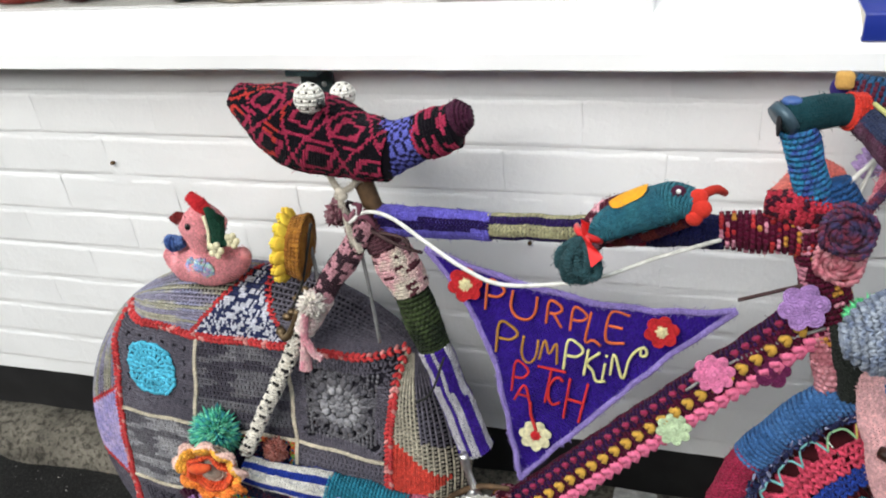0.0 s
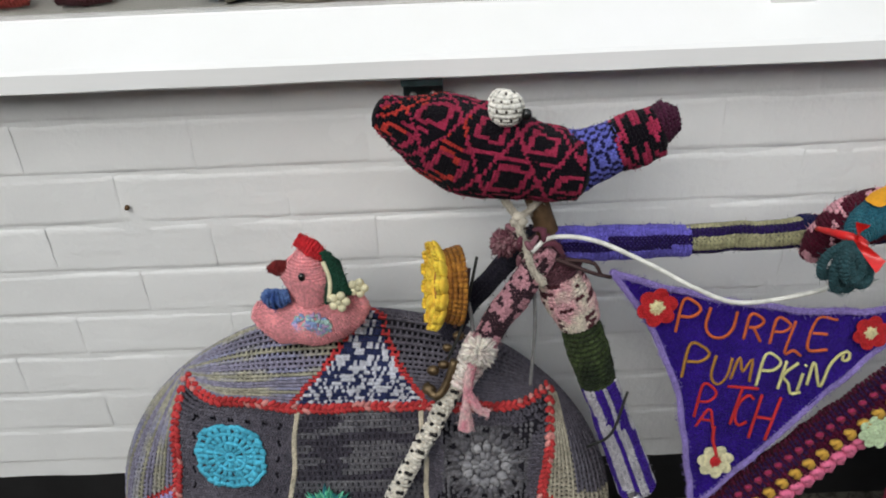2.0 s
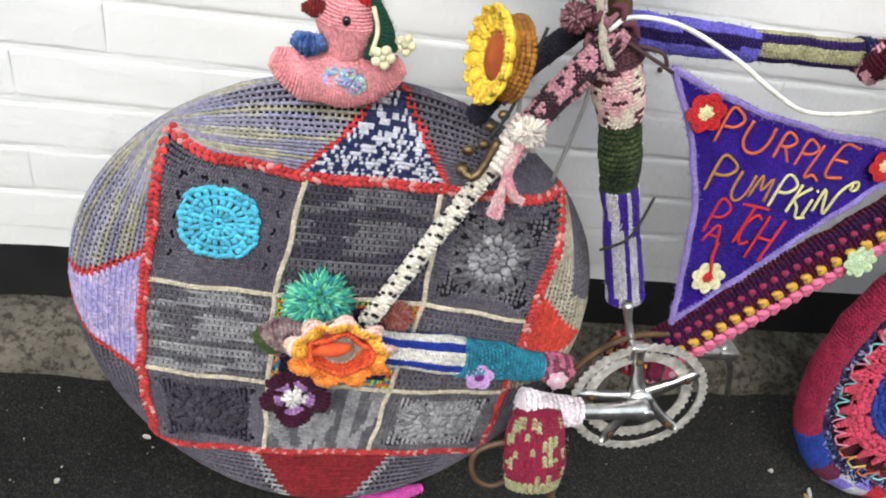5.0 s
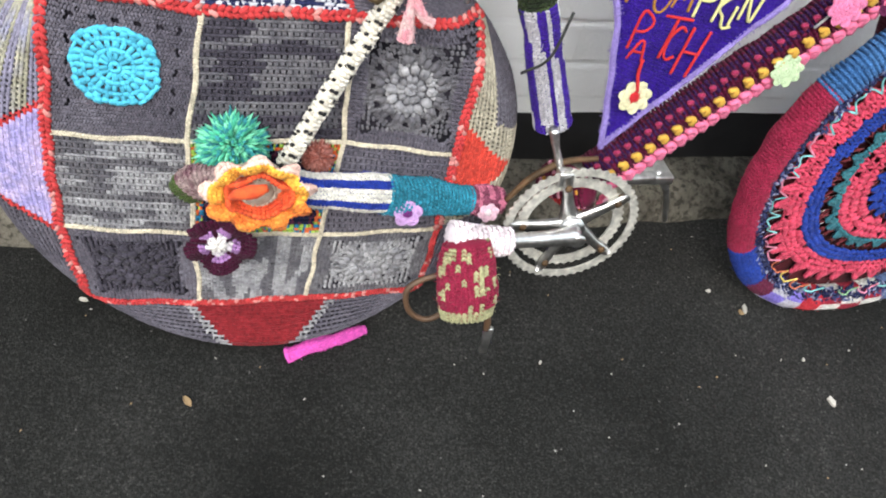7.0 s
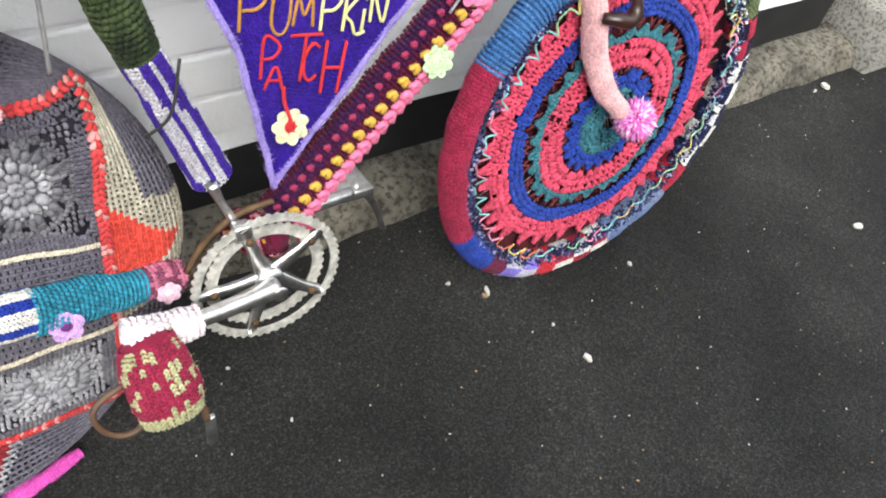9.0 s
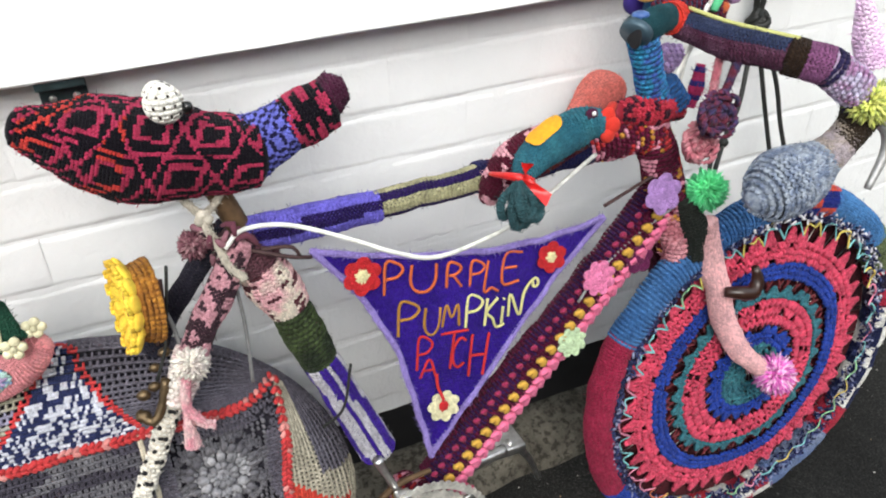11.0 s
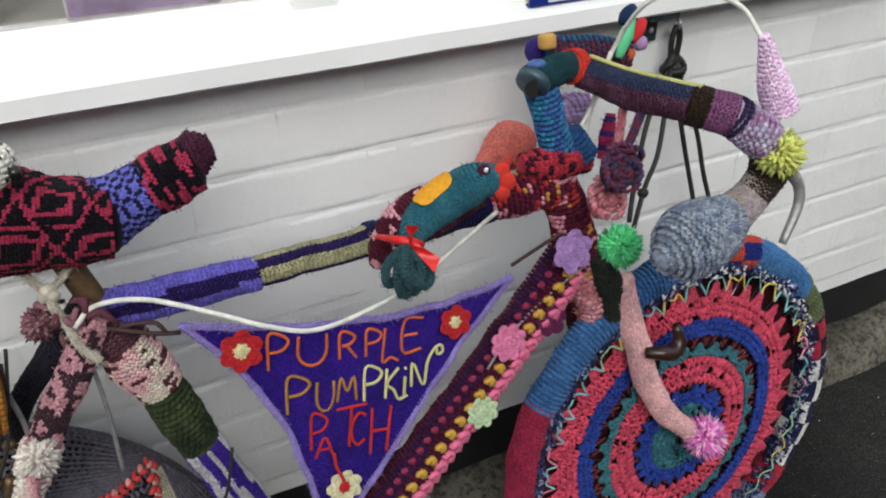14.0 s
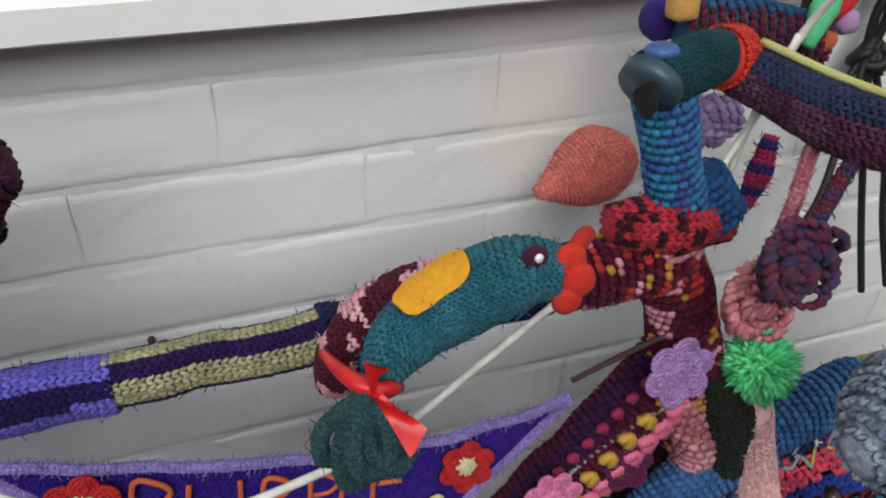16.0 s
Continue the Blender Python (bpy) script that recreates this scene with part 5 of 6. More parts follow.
part("chain_guard", g, RUST, bike, "rusty brown chain guard")
mech = part("front_derailleur", Geo().tube([(0.232, -0.022, 0.44), (0.241, -0.026, 0.412), (0.255, -0.032, 0.378)], [0.008, 0.0055, 0.007], 10), ALLOY, bike, "worn alloy front derailleur")
part("cage", Geo().box((0.245, -0.06, 0.362), (0.269, -0.04, 0.388), bev=0.003), ALLOY, mech)
g = Geo()
for c, r in (((-0.05, -0.03, 0.655), 0.009), ((-0.035, -0.04, 0.67), 0.008), ((-0.055, -0.045, 0.635), 0.010), ((-0.03, -0.03, 0.69), 0.007), ((-0.015, -0.025, 0.705), 0.008)):
    g.ellipsoid(c, (r, r * 0.7, r * 0.8), seg=10, rings=7)
g.tube([(-0.06, -0.04, 0.64), (-0.045, -0.055, 0.63), (-0.03, -0.05, 0.65), (-0.02, -0.045, 0.68)], 0.006, 8)
part("rear_brake", g, [mat_plain("tarnished_brass", (0.16, 0.11, 0.06), 0.45, 0.8, 0.5, 60)], bike, "tarnished brake calliper")
part("brake_spring", Geo().tube([(0.01, -0.03, 0.82), (0.0, -0.035, 0.77), (-0.012, -0.04, 0.72), (-0.03, -0.045, 0.68)], 0.0022, 6), BLACK, bike, "thin black cable")
part("gear_cable", Geo().tube([(0.08, -0.02, 0.80), (0.086, -0.01, 0.72), (0.084, 0.02, 0.60)], 0.0028, 6), GREYCABLE, bike, "grey gear cable")
part("gear_cable", Geo().tube([(0.16, -0.03, 0.53), (0.19, -0.04, 0.56), (0.21, -0.03, 0.62)], 0.002, 6), BLACK, bike, "thin black cable")
part("bar_cable", Geo().tube([(0.72, -0.03, 0.74), (0.66, -0.02, 0.70), (0.60, -0.02, 0.655), (0.56, -0.03, 0.62)], 0.002, 6), GREYCABLE, bike, "thin grey cable along the down tube")

# ---- banner ----
BL = [(0.183, 0.787), (0.222, 0.735), (0.257, 0.672), (0.285, 0.598), (0.303, 0.505), (0.323, 0.398)]
BR = [(0.612, 0.738), (0.548, 0.670), (0.493, 0.610), (0.438, 0.544), (0.380, 0.476), (0.323, 0.398)]


def flag(u, v):
    k = np.linspace(0, 1, 6)
    u, v = np.asarray(u, float), np.asarray(v, float)
    lx, lz, rx, rz = (np.interp(v, k, [p[i] for p in side]) for side in (BL, BR) for i in (0, 1))
    x, z = lx + (rx - lx) * u, lz + (rz - lz) * u - 0.115 * u * (1 - u) * (1 - v) ** 2
    y = -0.008 + 0.010 * np.clip((0.76 - z) / 0.34, 0, 1) + 0.004 * np.sin(u * 7 + v * 5)
    return np.stack([x, y, z], -1)


banner = thing("banner", (0.36, 0, 0.75), "purple knitted triangular banner with lilac edging and stitched words", "banner")
g = Geo()
rows = 72
for i in range(rows):
    v = (i + 0.5) / rows
    wide = np.linalg.norm(flag(1.0, v) - flag(0.0, v))
    n = max(1, int(wide / 0.0052))
    u = (np.arange(n) + 0.5) / n
    p = flag(u, np.full(n, v))
    for sg in (-1, 1):
        g.blobs(p + np.array([sg * 0.0013, -0.001, 0]), (0.5 * sg, 0, 1), FRONT, 0.0034, 0.0012, 0.0012, 0)
g.grid(lambda u, v: flag(u, v) + np.array([0, 0.0015, 0]), 20, 20, 0)
part("cloth", g, yarn("35158f", "2d1180", 20), banner, "purple knitted cloth")
g = Geo()
for e in ([(t, 0) for t in np.linspace(0, 1, 40)], [(0, t) for t in np.linspace(0, 1, 40)], [(1, t) for t in np.linspace(0, 1, 40)]):
    knit(g, [flag(a, b) + np.array([0, -0.002, 0]) for a, b in e], 0.0028, 0.0045, 0, 0, taper=False)
part("edging", g, yarn("9a86cf"), banner, "lilac crochet edging")

STROKES = {"P": [[(-.7, -1), (-.7, 1), (.2, 1), (.8, .6), (.3, .1), (-.6, 0)]], "U": [[(-.8, 1), (-.8, -.3), (-.3, -.95), (.4, -.9), (.8, -.2), (.8, 1)]],
           "R": [[(-.7, -1), (-.7, 1), (.2, 1), (.7, .6), (.2, .1), (-.5, 0)], [(-.1, .05), (.9, -1)]], "L": [[(-.4, 1), (-.5, -.9), (.3, -.7), (1.2, -.95)]],
           "E": [[(.9, 1), (-.7, .9), (-.7, -1), (.9, -.9)], [(-.7, 0), (.5, .05)]], "M": [[(-1, -1), (-.7, 1), (0, -.2), (.6, 1), (1, -1)]],
           "K": [[(-.7, 1), (-.7, -1)], [(.6, 1), (-.6, 0), (.2, -.5), (.8, -1.2), (1.8, -1.0)]], "i": [[(0, .4), (0, -1)], [(-.2, 1), (.2, 1.1)]],
           "N": [[(-.8, -1), (-.8, 1), (.6, -1), (.9, .9), (1.5, 1.9), (2.3, 2.3), (2.6, 1.7), (2.0, 1.5), (1.9, 2.0)]], "A": [[(-.9, -1), (0, 1), (.9, -1)], [(-.5, -.2), (.5, -.2)]],
           "T": [[(-1, .9), (1, 1)], [(0, .95), (-.1, -1)]], "C": [[(.8, .8), (0, 1), (-.8, .3), (-.7, -.6), (0, -1), (.8, -.7)]], "H": [[(-.8, 1), (-.8, -1)], [(.8, 1), (.6, -1)], [(-.8, 0), (.7, 0)]]}
ORANGE, RUSTY, CREAMY, SCARLET = yarn("d8622f"), yarn("b07a2c"), yarn("e3dc92"), yarn("c8242c")
WORDS = [("P", 0.2855, 0.7220, 0.0165, 0.0235, ORANGE), ("U", 0.3280, 0.7120, 0.0220, 0.0210, ORANGE), ("R", 0.3730, 0.7050, 0.0140, 0.0180, ORANGE), ("P", 0.4075, 0.6985, 0.0135, 0.0185, ORANGE), ("L", 0.4270, 0.6890, 0.0130, 0.0255, ORANGE), ("E", 0.4610, 0.6950, 0.0160, 0.0240, ORANGE),
         ("P", 0.3020, 0.6525, 0.0190, 0.0255, RUSTY), ("U", 0.3365, 0.6400, 0.0135, 0.0215, RUSTY), ("M", 0.3665, 0.6415, 0.0130, 0.0175, RUSTY), ("P", 0.4010, 0.6375, 0.0155, 0.0245, CREAMY), ("K", 0.4285, 0.6300, 0.0125, 0.0220, CREAMY), ("i", 0.4460, 0.6255, 0.0050, 0.0200, CREAMY), ("N", 0.4670, 0.6315, 0.0125, 0.0180, CREAMY),
         ("P", 0.3220, 0.5880, 0.0140, 0.0260, SCARLET), ("A", 0.3270, 0.5615, 0.0135, 0.0155, SCARLET), ("T", 0.3660, 0.5820, 0.0210, 0.0315, SCARLET), ("C", 0.3755, 0.5740, 0.0115, 0.0250, SCARLET), ("H", 0.4060, 0.5610, 0.0165, 0.0360, SCARLET)]
for ch, cx, cz, hw, hh, mat in WORDS:
    g = Geo()
    for st in STROKES[ch]:
        pts = []
        for a, b in st:
            x, z = cx + a * hw + 0.13 * b * hh, cz + b * hh - 0.18 * a * hw
            pts.append((x, -0.0135 + 0.010 * max(0, min(1, (0.76 - z) / 0.34)), z))
        g.tube(pts, 0.0022, 6, 0, 0.004)
    part("letter_" + ch.lower(), g, mat, banner, "stitched yarn letter")
part("tail_stroke", Geo().tube([(0.338, -0.009, 0.548), (0.339, -0.008, 0.525), (0.344, -0.008, 0.508), (0.347, -0.008, 0.497)], 0.0026, 6, 0, 0.004), SCARLET, banner)


def basis(n):
    n = unit(np.asarray(n, float))
    a = unit(np.cross((0, 0, 1.0), n)) if abs(n[2]) < 0.95 else np.array([1.0, 0, 0])
    return a, np.cross(n, a), n


def flower(at, r, petals, pmat, cmat, label, nrm=(0, -1, 0.12), cup=0.15, group="", spin=0.3, core=0.36, name="crochet_flower"):
    """A crocheted flower: a ring of stitched petals round a domed centre."""
    at = np.asarray(at, float)
    ob = thing(name, tuple(at), label, "flower", group)
    a, b, n = basis(nrm)
    pm = pmat if isinstance(pmat, list) else [pmat]
    for k in range(petals):
        g = Geo()
        ang = spin + k / petals * 2 * math.pi
        d, e = math.cos(ang) * a + math.sin(ang) * b, -math.sin(ang) * a + math.cos(ang) * b
        c = at + d * r * 0.62 + n * r * cup * 0.6
        w = min(0.42, 2.1 / petals) * r
        g.ellipsoid(c, (r * 0.36, w * 0.9, r * 0.08), np.array([unit(d + n * cup), e, np.cross(unit(d + n * cup), e)]), 0, 14, 8)
        for rr, num in ((0.35, 7), (0.7, 11), (1.0, 15)):
            t = np.arange(num) / num * 2 * math.pi
            p = c + (np.cos(t) * r * 0.37 * rr)[:, None] * unit(d + n * cup) + (np.sin(t) * w * rr)[:, None] * e + n * r * 0.085 * (1.1 - 0.5 * rr)
            tang = (-np.sin(t) * r * 0.37)[:, None] * d + (np.cos(t) * w)[:, None] * e
            g.blobs(p, tang, n, 0.11 * r, 0.055 * r, 0.05 * r, 0)
        part("petal", g, pm[k % len(pm)], ob)
    g = Geo()
    g.ellipsoid(at + n * r * 0.06, (r * core, r * core, r * 0.15), np.array([a, b, n]), 0, 14, 8)
    for rr, num in ((0.3, 5), (0.7, 10), (1.0, 14)):
        t = np.arange(num) / num * 2 * math.pi
        p = at + r * core * rr * (np.cos(t)[:, None] * a + np.sin(t)[:, None] * b) + n * r * (0.2 - 0.1 * rr)
        g.blobs(p, -np.sin(t)[:, None] * a + np.cos(t)[:, None] * b, n, 0.1 * r, 0.06 * r, 0.06 * r, 0)
    part("centre", g, cmat, ob)
    return ob


def pompom(at, r, mats, label, n=620, flat=1.0, face=None):
    g = Geo()
    d = unit(RNG.standard_normal((n, 3)))
    if face is not None:
        f = unit(np.asarray(face, float))
        d = unit(d + f * (np.maximum(0, -(d @ f)) * 2)[:, None])
    ln = r * (0.38 + 0.18 * RNG.random(n))
    droop = np.array([0, 0, -0.10])
    m = RNG.integers(0, len(mats), n)
    g.blobs(np.asarray(at) + d * (r * 0.5) + droop * r * 0.3, d + droop, unit(np.cross(d, RNG.standard_normal((n, 3)))), ln, 0.0013 + 0.02 * r, 0.0013 + 0.02 * r, m)
    g.ellipsoid(at, (r * 0.5,) * 3, None, 0, 12, 8)
    return lone("pompom", g, mats, tuple(at), label, "pompom")


RD = yarn("cc2028")
flower((0.243, -0.013, 0.739), 0.026, 6, RD, yarn("e8dfa8"), "red crochet flower with a cream centre on the banner", group="flowers on the banner")
flower((0.522, -0.014, 0.699), 0.023, 6, RD, yarn("e8dfa8"), "red crochet flower with a cream centre on the banner", group="flowers on the banner")
flower((0.346, -0.004, 0.487), 0.025, 7, yarn("e6dfb4"), RD, "cream crochet flower with a red centre on the banner", group="flowers on the banner")
flower((0.594, -0.026, 0.652), 0.027, 8, yarn("ec7fae"), yarn("ec7fae"), "pink crochet rosette on the down tube", core=0.5)
flower((0.549, -0.028, 0.554), 0.024, 8, yarn("c5dcb0"), yarn("c5dcb0"), "mint green crochet rosette on the down tube", core=0.5)
flower((0.666, -0.022, 0.664), 0.023, 5, yarn("6b2150"), yarn("6b2150"), "plum crochet flower on the down tube")
flower((0.690, -0.036, 0.770), 0.030, 6, yarn("b489cc"), yarn("b489cc"), "lilac crochet flower on the head tube")
flower((0.028, -0.068, 0.322), 0.021, 5, yarn("d3a6e0"), yarn("7a2d7f"), "lilac star flower on the chain stay sleeve", core=0.3)
flower((0.156, -0.044, 0.304), 0.016, 6, yarn("efc0d2"), yarn("f1e3e6"), "pale pink flower on the chain stay cuff")
flower((0.389, 0.041, 0.259), 0.018, 6, yarn("e25a80"), yarn("f0c0cc"), "pink crochet flower behind the chainring")
# pansy with leaf
pc = np.array([-0.231, -0.094, 0.293])
pansy = thing("crochet_flower", tuple(pc), "plum pansy with a white and lilac middle", "flower")
for ang, ln, wide in ((1.15, 0.046, 0.62), (2.35, 0.042, 0.60), (3.65, 0.044, 0.60), (4.85, 0.054, 0.70), (6.05, 0.050, 0.62)):
    g = Geo()
    for i in range(9):
        rr = ln * (i + 1.2) / 9.5
        half = wide * min(1.0, 1.25 - 0.75 * max(0, i - 5) / 3)
        n = max(3, int(rr * half * 2 / 0.0042))
        t = ang + np.linspace(-half, half, n)
        p = pc + np.stack([rr * np.cos(t), -0.004 + 0.003 * np.sin(t * 5) - 0.004 * (i / 8) * np.cos((t - ang) / half * 1.5), rr * np.sin(t)], -1)
        inner = (rr < ln * 0.62) & (np.abs(t - ang) < half * 0.62)
        g.blobs(p, np.stack([np.cos(t), 0 * t, np.sin(t)], -1), FRONT, 0.0036, 0.0027, 0.0026, np.where(inner, np.where(rr < ln * 0.36, 2, 1), 0))
    g.ellipsoid(pc + (0.55 * ln * math.cos(ang), 0.001, 0.55 * ln * math.sin(ang)), (ln * 0.42, 0.002, ln * 0.42), None, 0, 12, 6)
    part("petal", g, [yarn("42112c"), yarn("a878b4"), yarn("e6dde4")], pansy, "plum petal shading to lilac and white")
g = Geo()
t = np.arange(9) / 9 * 2 * math.pi
g.blobs(pc + np.stack([0.007 * np.cos(t), -0.009 + 0 * t, 0.007 * np.sin(t)], -1), np.stack([np.cos(t), 0 * t, np.sin(t)], -1), FRONT, 0.008, 0.0026, 0.003, 0)
part("centre", g, yarn("efe9e4"), pansy, "white stitched star")
g = Geo()
knit(g, [(-0.275, -0.055, 0.345), (-0.25, -0.07, 0.37), (-0.215, -0.08, 0.385)], [0.010, 0.016, 0.010], 0.006, lambda f, a: np.where(f < 0.25, 1, 0), 0, squash=2.0)
lone("crochet_leaf", g, [yarn("a08a88", "6e4a55", 60), yarn("4d5f2f")], (-0.25, -0.07, 0.37), "mottled beige and green crochet leaf by the pansy", "leaf")
# the big orange flower over the back axle, hollow with red lips
ob = thing("crochet_flower", (-0.178, -0.116, 0.394), "large orange and yellow crochet flower over the back axle", "flower")
oc = np.array([-0.178, -0.116, 0.394])
for k in range(9):
    t0 = k / 9 * 2 * math.pi + 0.2
    low = math.sin(t0) < 0.12
    g = Geo()
    for i in range(7):
        q = i / 6
        rr, half = 0.034 + 0.030 * q, (0.30 + 0.10 * math.sin(q * 2.6)) * (1 - 0.55 * max(0, q - 0.6) / 0.4)
        num = 9
        t = t0 + np.linspace(-half, half, num)
        out = rr - 0.008 * q * np.linspace(-1, 1, num) ** 2
        p = np.stack([oc[0] + 1.10 * out * np.cos(t), oc[1] + 0.006 - 0.016 * math.sin(q * 2.4) + 0.004 * np.cos(9 * t), oc[2] + 0.90 * out * np.sin(t)], -1)
        g.blobs(p, np.stack([-np.sin(t), 0.2 * np.cos(9 * t), np.cos(t)], -1), unit(np.stack([0.5 * (q - 0.4) * np.cos(t), -1 + 0 * t, 0.5 * (q - 0.4) * np.sin(t)], -1)), 0.0042, 0.0031, 0.0030, 1 if (q > 0.8 and not low) or (not low and i == 0) else 0)
    main, edge = (yarn("e8741c", "ee8f24", 60), yarn("e8a03a")) if low else (yarn("f2b02a", "eca020", 60), yarn("ecc2b4"))
    part("petal", g, [main, edge], ob, "orange crochet petal" if low else "yellow crochet petal edged in pale pink")
g = Geo()
for k in range(6):
    t = np.arange(44) / 44 * 2 * math.pi
    rr = 0.040 - 0.0022 * k + 0.0022 * np.sin(5 * t + 1)
    g.blobs(np.stack([oc[0] + rr * np.cos(t), oc[1] - 0.010 + 0.005 * k + 0.004 * np.sin(5 * t), oc[2] + rr * 0.74 * np.sin(t)], -1), np.stack([-np.sin(t), 0 * t, np.cos(t)], -1), FRONT, 0.004, 0.0031, 0.0031, 0)
g.tube([oc + (-0.036, -0.010, 0.000), oc + (-0.022, -0.018, 0.012), oc + (-0.004, -0.02, 0.017), oc + (0.010, -0.016, 0.020)], [0.003, 0.008, 0.010, 0.005], 10)
part("inner_ruffle", g, yarn("d8461c", "e25a22", 60), ob, "red-orange ruffled inner ring")
g = Geo()
knit(g, [oc + (-0.002, 0.02, 0.0), oc + (0.0, 0.0, 0.0)], [0.033, 0.02], 0.006, 0, 0)
g.ellipsoid(oc + (0, 0.01, -0.004), (0.032, 0.008, 0.024), None, 0, 16, 8)
part("hollow", g, yarn("a79685", "bcae9d", 60), ob, "grey-beige knitted hollow")
pompom((-0.210, -0.042, 0.414), 0.050, [yarn("3fae8c"), yarn("74d8ae"), yarn("2f9098")], "shaggy green and teal yarn rosette on the patchwork", 700, face=(0, -1, 0.3))
pompom((-0.100, -0.035, 0.395), 0.026, [yarn("8f4d42"), yarn("a86a60")], "small brown yarn rosette on the patchwork", 260, face=(0, -1, 0.2))
pompom((0.766, -0.042, 0.762), 0.033, [yarn("6cf2a2"), yarn("48d884")], "bright green yarn pompom on the head tube")
pompom((0.926, -0.068, 0.398), 0.037, [yarn("f07fd4"), yarn("f7c0e2"), yarn("e06ac0")], "pink yarn pompom on the fork end", 760)
pompom((0.868, -0.206, 0.918), 0.032, [yarn("ecec7c"), yarn("dae266"), yarn("a8b45c")], "yellow yarn pompom on the handlebar", 520)

# sunflower, turned aside
sn = unit(np.array([-0.97, -0.2, 0.08]))
sa, sb, sn = basis(sn)
so = np.array([-0.027, -0.01, 0.771])
ob = thing("sunflower", tuple(so), "yellow crochet sunflower with a brown back on a wire", "flower")
for k in range(14):
    t = k / 14 * 2 * math.pi
    d, e = math.cos(t) * sa + math.sin(t) * sb, -math.sin(t) * sa + math.cos(t) * sb
    g = Geo()
    g.ellipsoid(so + d * 0.044 + sn * 0.014, (0.018, 0.012, 0.006), np.array([unit(d + 0.5 * sn), e, np.cross(unit(d + 0.5 * sn), e)]), 0, 12, 8)
    s = np.arange(12) / 12 * 2 * math.pi
    g.blobs(so + d * 0.044 + sn * 0.019 + (np.cos(s) * 0.014)[:, None] * unit(d + 0.5 * sn) + (np.sin(s) * 0.010)[:, None] * e, -np.sin(s)[:, None] * d + np.cos(s)[:, None] * e, sn, 0.004, 0.002, 0.003, 0)
    part("petal", g, yarn("f0cf22", "e8b818", 60), ob)
g = Geo()
for i in range(5):
    rr, off = 0.05 - i * 0.002, -0.012 + i * 0.006
    t = np.arange(44) / 44 * 2 * math.pi
    g.blobs(so + rr * (np.cos(t)[:, None] * sa + np.sin(t)[:, None] * sb) + sn * off, -np.sin(t)[:, None] * sa + np.cos(t)[:, None] * sb, np.cos(t)[:, None] * sa + np.sin(t)[:, None] * sb, 0.0045, 0.003, 0.003, 0)
g.ellipsoid(so - sn * 0.01, (0.049, 0.049, 0.012), np.array([sa, sb, sn]), 0, 20, 8)
part("back", g, yarn("a8701c", "8f5a1a", 60), ob, "brown crochet back")
g = Geo().ellipsoid(so + sn * 0.01, (0.03, 0.03, 0.008), np.array([sa, sb, sn]), 0, 16, 8)
part("centre", g, yarn("b5541c"), ob, "rust crochet centre")
part("stem", Geo().tube([so - sn * 0.02, so + (0.03, -0.005, -0.05), so + (0.03, -0.01, -0.09)], 0.003, 6), GREYCABLE, ob, "grey wire stem")

# pink knitted toy sitting on the wheel cover
dk = np.array([-0.216, 0.02, 0.712])
hd = dk + (0.004, -0.004, 0.072)
duck = thing("knitted_duck", tuple(dk), "pink knitted toy duck with a green ribbon on the wheel cover", "toy")
PINKW = yarn("f7a0a6")
g = Geo()
knit(g, [dk + (-0.078, 0, 0.010), dk + (-0.05, 0, 0.0), dk + (0.0, 0, -0.002), dk + (0.045, 0, 0.004), dk + (0.072, 0, 0.022)], [0.012, 0.033, 0.038, 0.032, 0.012], 0.0042, 0, 0)
part("body", g, PINKW, duck)
g = Geo()
knit(g, [hd + (0, 0, -0.042), hd + (0, 0, -0.026), hd, hd + (0, 0, 0.02), hd + (0, 0, 0.035)], [0.024, 0.031, 0.036, 0.028, 0.008], 0.0042, 0, 0)
part("head", g, PINKW, duck)
g = Geo()
knit(g, [hd + (-0.032, -0.006, 0.006), hd + (-0.043, -0.008, 0.007), hd + (-0.053, -0.009, 0.006)], [0.009, 0.010, 0.004], 0.004, 0, 0)
part("beak", g, yarn("7a2626"), duck, "dark red knitted beak")
part("eye", Geo().ellipsoid(hd + (-0.004, -0.036, 0.006), (0.005, 0.004, 0.006), None, 0, 10, 6), EYE_B, duck, "black bead eye")
g = Geo()
knit(g, [hd + (-0.010, -0.010, 0.048), hd + (0.008, -0.012, 0.036), hd + (0.024, -0.012, 0.022)], [0.008, 0.011, 0.006], 0.005, 0, 0)
part("comb", g, yarn("d8202c"), duck, "red knitted comb")
GREENR, CREAMR = yarn("1d4a38"), yarn("e8e0b8")
for q in range(6):
    g = Geo()
    knit(g, [hd + (0.022 + 0.003 * q, -0.018 + 0.003 * q, 0.032 - 0.004 * q), hd + (0.034 + 0.006 * (q % 3), -0.026, 0.006 - 0.005 * q), hd + (0.026 + 0.010 * (q % 4), -0.024, -0.036 + 0.005 * q)], [0.004, 0.0055, 0.004], 0.0045, 0, 0)
    part("ribbon", g, GREENR, duck, "dark green yarn ribbon")
part("cord", Geo().tube([hd + (0.024, -0.030, 0.025), hd + (0.032, -0.034, 0.0), hd + (0.028, -0.034, -0.03)], 0.003, 6), CREAMR, duck, "cream cord")
for ox, oy, oz, r in ((0.042, -0.036, -0.030, 0.009), (0.066, -0.024, -0.016, 0.008)):
    g = Geo()
    for q in range(5):
        t = q / 5 * 2 * math.pi
        g.ellipsoid(hd + (ox + r * math.cos(t), oy, oz + r * math.sin(t)), (0.0062, 0.0045, 0.0062), None, 0, 8, 6)
    g.ellipsoid(hd + (ox, oy - 0.003, oz), (0.004, 0.003, 0.004), None, 0, 8, 6)
    part("blossom", g, CREAMR, duck, "small cream blossom")
g = Geo()
